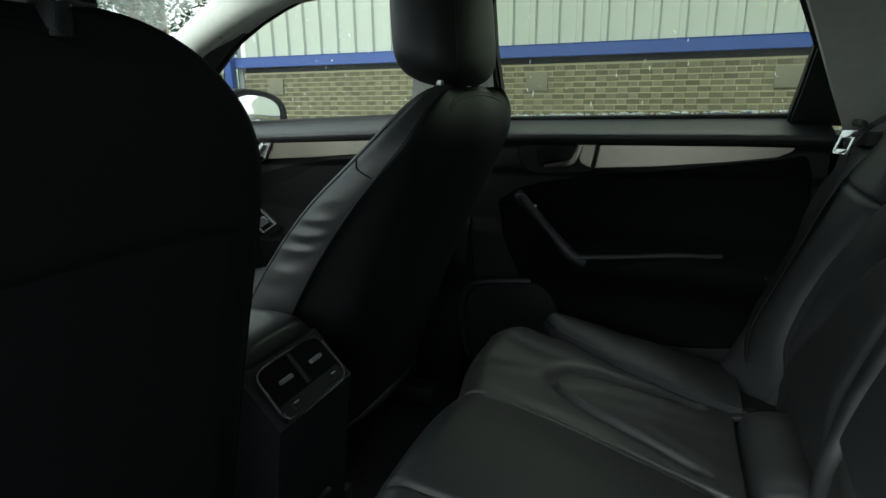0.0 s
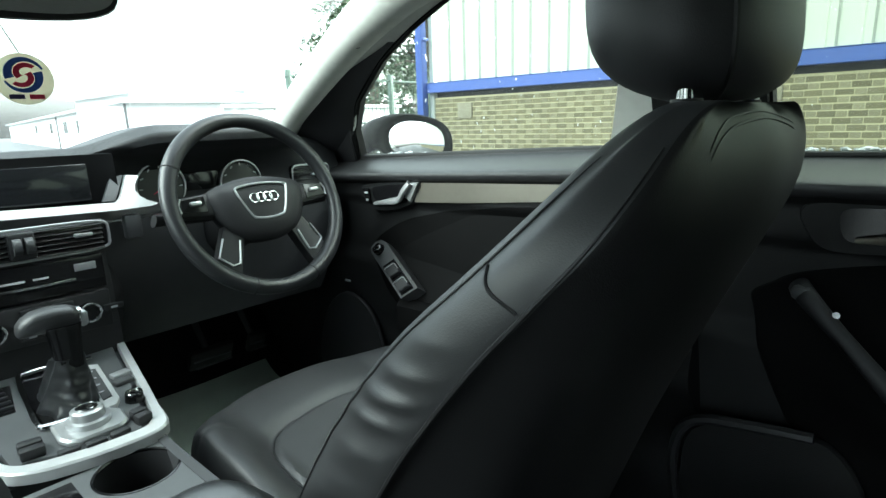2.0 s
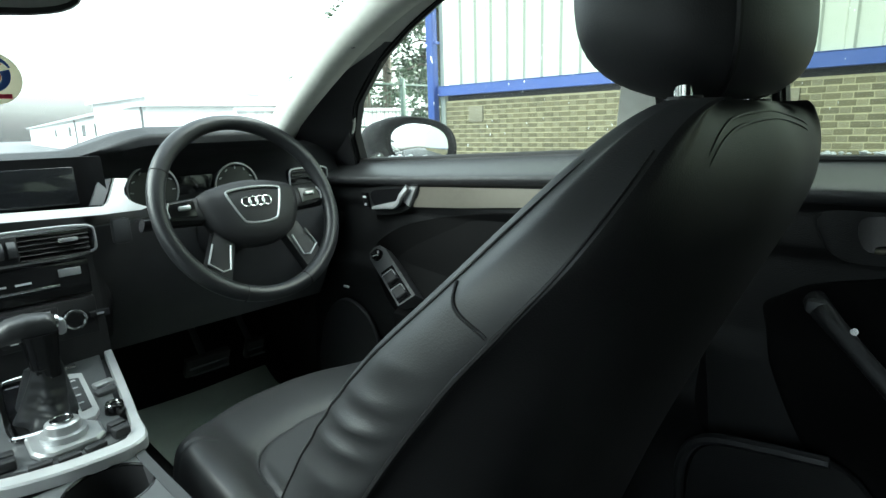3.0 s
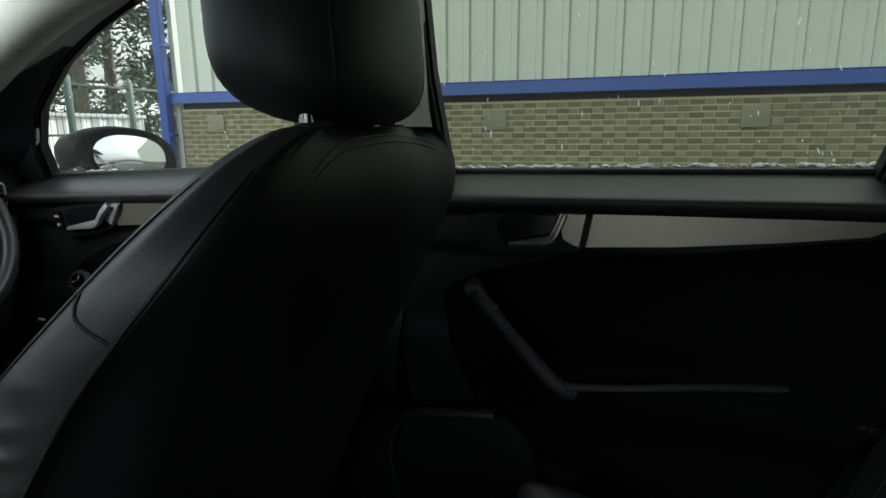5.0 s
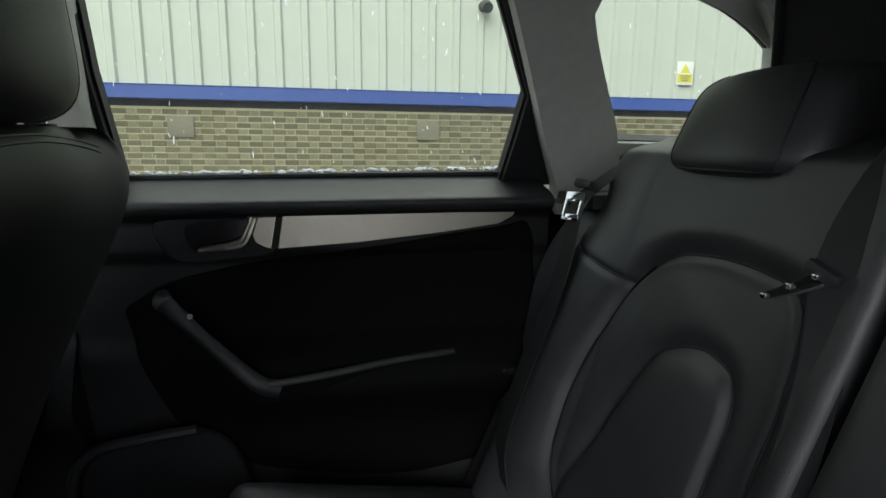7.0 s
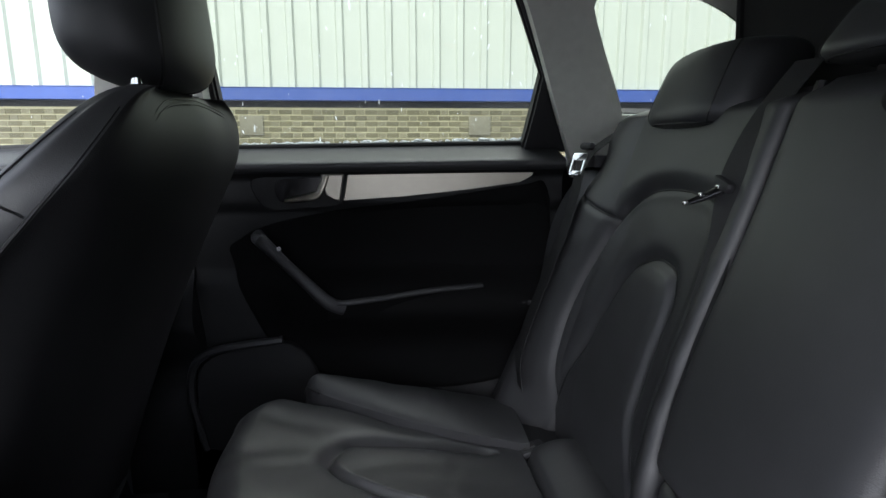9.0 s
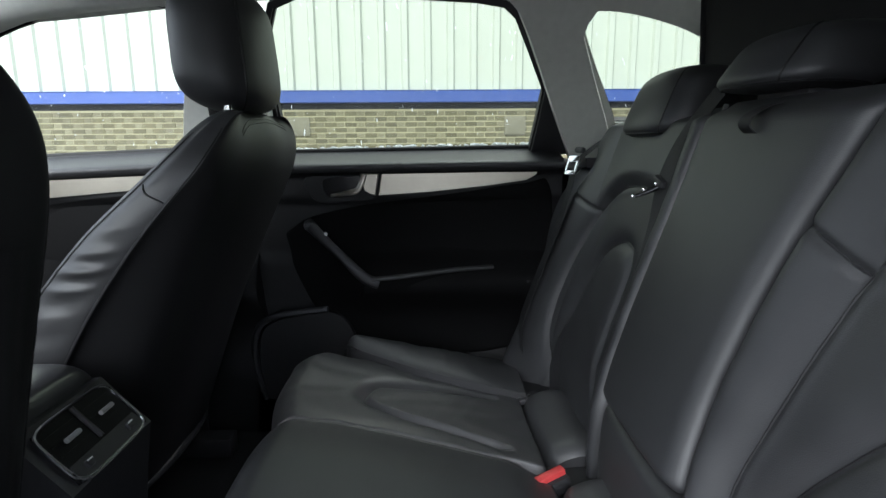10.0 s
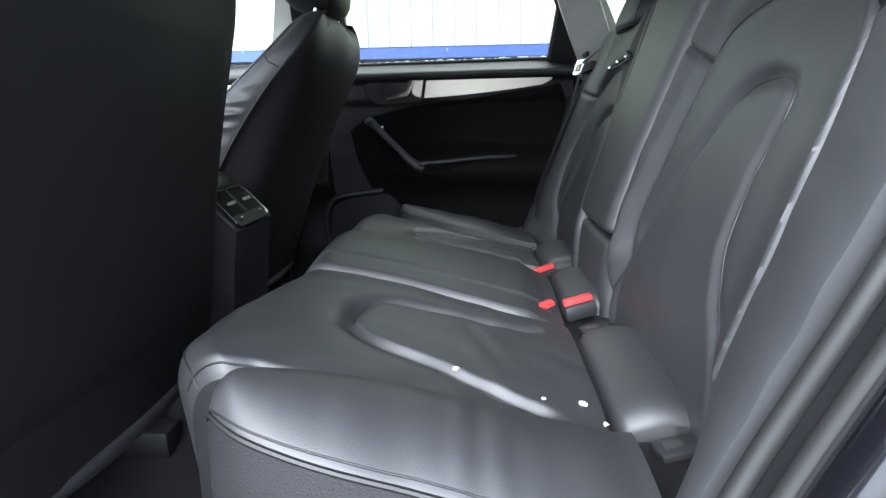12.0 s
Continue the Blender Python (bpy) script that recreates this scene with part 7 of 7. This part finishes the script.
part("block_roof", loft([[(x, y, z) for y, z in ((7.6, 2.24), (11.4, 2.90), (16.4, 3.22), (16.4, 3.34), (11.4, 3.02), (7.6, 2.36))] for x in (-28.2, -21.9)]), GREY_ROOF, far, "grey sheet roof", smooth=False)
part("gable", loft([[(x, y, z) for y, z in ((17.5, 0.0), (23.0, 0.0), (23.0, 2.7), (20.2, 3.3), (17.5, 2.7))] for x in (-27, -23)]), WHITE, far, "white gabled shed", smooth=False)
for a in (1.5, 4.2, 7.4, 11.0, 16.0, 23.0, 33.0):
    win = part("window", wall_box(a - 0.1, a + 1.5, 0.0, 0.05, 0.85, 1.65), SIGN_WHITE, far, "dark window in a white frame", smooth=False)
    part("pane", wall_box(a, a + 1.4, 0.02, 0.07, 0.92, 1.58), FAR_GLASS, win, smooth=False)
for y, z, w, h in ((10.5, 2.15, 1.5, 0.55), (11.9, 2.15, 0.8, 0.6), (14.2, 1.5, 1.2, 0.9)):
    win = part("window", rbox((-22.08, y, z), (0.08, w + 0.12, h + 0.12), 0), SIGN_WHITE, far, "dark window in a white frame", smooth=False)
    part("pane", rbox((-22.05, y, z), (0.06, w, h), 0), FAR_GLASS, win, smooth=False)
for a in (0.3, 3.2, 9.8, 20.0):
    part("downpipe", tube([tuple(along_wall(a, 0.1, 0.0)), tuple(along_wall(a, 0.1, 1.95))], 0.05, 8), GREY_PLASTIC, far)
post = thing("lamp_post", "slim grey post in the yard", "post", (-20, 13.2, 0))
part("shaft", tube([(-20, 13.2, 0), (-20, 13.2, 2.6)], 0.05, 8), GREY_PLASTIC, post)
fence = thing("yard_fence", "dark green steel mesh fence beside the unit", "fence", (-8.6, 6.5, 0))
for k in range(5):
    y = 5.4 + 1.15 * k
    part("post", rbox((-8.5, y, 0.95), (0.08, 0.08, 1.9), 0.006), GREEN_STEEL, fence)
for z in (0.25, 1.0, 1.78):
    part("rail", rbox((-8.5, 7.7, z), (0.03, 4.7, 0.035), 0.004), GREEN_STEEL, fence)
mesh_wires = [tube([(-8.5, 5.4 + 0.1 * i, 0.1), (-8.5, 5.4 + 0.1 * i, 1.85)], 0.004, 4) for i in range(47)]
tagged(part("mesh_wires", join(*mesh_wires), GREEN_STEEL, fence, "thin green wires"), kind="stuff")
shed = thing("white_container", "white ribbed shipping container behind the fence", "container", (-11.5, 9, 0))
part("body", loft([[(-10.4 + (0.05 if i % 2 else 0.0), 5.2 + 0.18 * i, z) for i in range(26)] + [(-12.6, 9.7, z), (-12.6, 5.2, z)] for z in (0.05, 1.35)]), WHITE, shed, smooth=False)
part("frame_rail", rbox((-10.36, 7.45, 1.38), (0.10, 4.6, 0.07), 0.006), GREY_ROOF, shed)


def tree(x, y, h, seed):
    """An evergreen: tapered trunk, limbs, and a crown of many small leaf clumps."""
    rng = random.Random(seed)
    t = thing("evergreen_tree", "tall dark evergreen tree dusted with snow", "tree", (x, y, 0), "trees behind the fence")
    limbs = [tube([(x, y, 0), (x + 0.1, y, h * 0.5), (x, y + 0.1, h * 0.95)], [0.22, 0.14, 0.02], 10)]
    v, f = [], []
    for k in range(34):
        z = h * (0.12 + 0.85 * rng.random())
        a, r = rng.uniform(0, 6.28), (h - z) * 0.30 + 0.35
        tip = Vector((x + r * math.cos(a), y + r * math.sin(a), z - 0.1 * r))
        limbs.append(tube([(x, y, z), tuple((Vector((x, y, z)) + tip) / 2 + Vector((0, 0, 0.15))), tuple(tip)], [0.05, 0.03, 0.01], 5))
        for i in range(110):
            q = rng.random() ** 0.6
            c = Vector((x, y, z)).lerp(tip, q) + Vector((rng.gauss(0, 0.22), rng.gauss(0, 0.22), rng.gauss(0, 0.16)))
            d, e = Vector((rng.gauss(0, 1), rng.gauss(0, 1), rng.gauss(0, 0.6))).normalized() * 0.11, Vector((rng.gauss(0, 1), rng.gauss(0, 1), rng.gauss(0, 1))).normalized() * 0.05
            n = len(v)
            v += [tuple(c - d), tuple(c + e), tuple(c + d), tuple(c - e)]
            f.append((n, n + 1, n + 2, n + 3))
    part("trunk", join(*limbs), BARK, t, "grey-brown trunk and limbs")
    crown = part("crown", (v, f), LEAF, t, "dark green leaves", smooth=False)
    return t


for x, y, h, sd in ((-13.5, 10.8, 6.5, 3), (-15.5, 13.5, 7.5, 8), (-12.5, 13.0, 6.0, 5)):
    tree(x, y, h, sd)

# ---- snow: on the window ledge, on the bench, in the air ----
rng = random.Random(11)


def flake(c, r, flat=0.6):
    v, f = [], []
    ring = []
    for lay, (k, h) in enumerate(((0.55, -0.6), (1.0, -0.1), (0.8, 0.5), (0.25, 0.9))):
        ring.append([(c[0] + r * k * (1 + 0.35 * rng.uniform(-1, 1)) * math.cos(t * 1.047), c[1] + r * k * (1 + 0.35 * rng.uniform(-1, 1)) * math.sin(t * 1.047), c[2] + r * h * flat) for t in range(6)])
    return loft(ring)


ledge = [flake((lx, 0.792 + rng.uniform(-0.004, 0.008), 0.954 + 0.016 * lx + rng.uniform(0, 0.002)), rng.choice((0.0025, 0.003, 0.004, 0.006, 0.008))) for lx in [rng.uniform(-0.40, 0.20) for _ in range(120)]]
ledge += [flake((rng.uniform(-1.26, -0.64), 0.800 + rng.uniform(-0.004, 0.008), 0.930 + rng.uniform(0.0, 0.004)), rng.choice((0.003, 0.004, 0.006))) for _ in range(60)]
solid("snow_on_ledge", join(*ledge), SNOW, "melting snow along the window ledge", "snow", kind="stuff")
for x, y, r in ((-0.062, -0.470, 0.0085), (-0.038, -0.505, 0.006), (-0.03, -0.40, 0.004), (-0.21, -0.52, 0.004), (0.06, -0.43, 0.003), (0.10, -0.425, 0.005), (0.118, -0.45, 0.0035), (0.10, -0.53, 0.003), (-0.10, -0.46, 0.002)):
    z = CUSHION_TOP(x, -y)
    solid("snow_flake", flake((x, y, z + 0.001), r, 0.45), SNOW, "small melting snowflake lying on the leather bench", "snowflake", "snowflakes on the bench")
for x, y, z, r in ((0.235, -0.655, 0.60, 0.012), (0.262, -0.662, 0.575, 0.009), (0.215, -0.668, 0.66, 0.006)):
    solid("snow_flake", flake((x, y, z), r, 0.8), SNOW, "melting snow stuck to the door frame", "snowflake", "snow on the door frame")
air = []
for _ in range(520):
    d = rng.uniform(0.2, 3.6)
    c = Vector((rng.uniform(-3.2, 2.2), 0.95 + d, rng.uniform(0.75, 2.6)))
    r = rng.uniform(0.002, 0.0055)
    s = Vector((rng.uniform(-0.3, 0.5), 0, -1)).normalized() * r * rng.uniform(0.8, 3.2)
    air.append(tube([tuple(c - s), tuple(c), tuple(c + s)], [r * 0.4, r * 0.7, r * 0.3], 5))
solid("falling_snow", join(*air), SNOW, "sparse wet snow falling in the yard", "falling snow", kind="stuff")
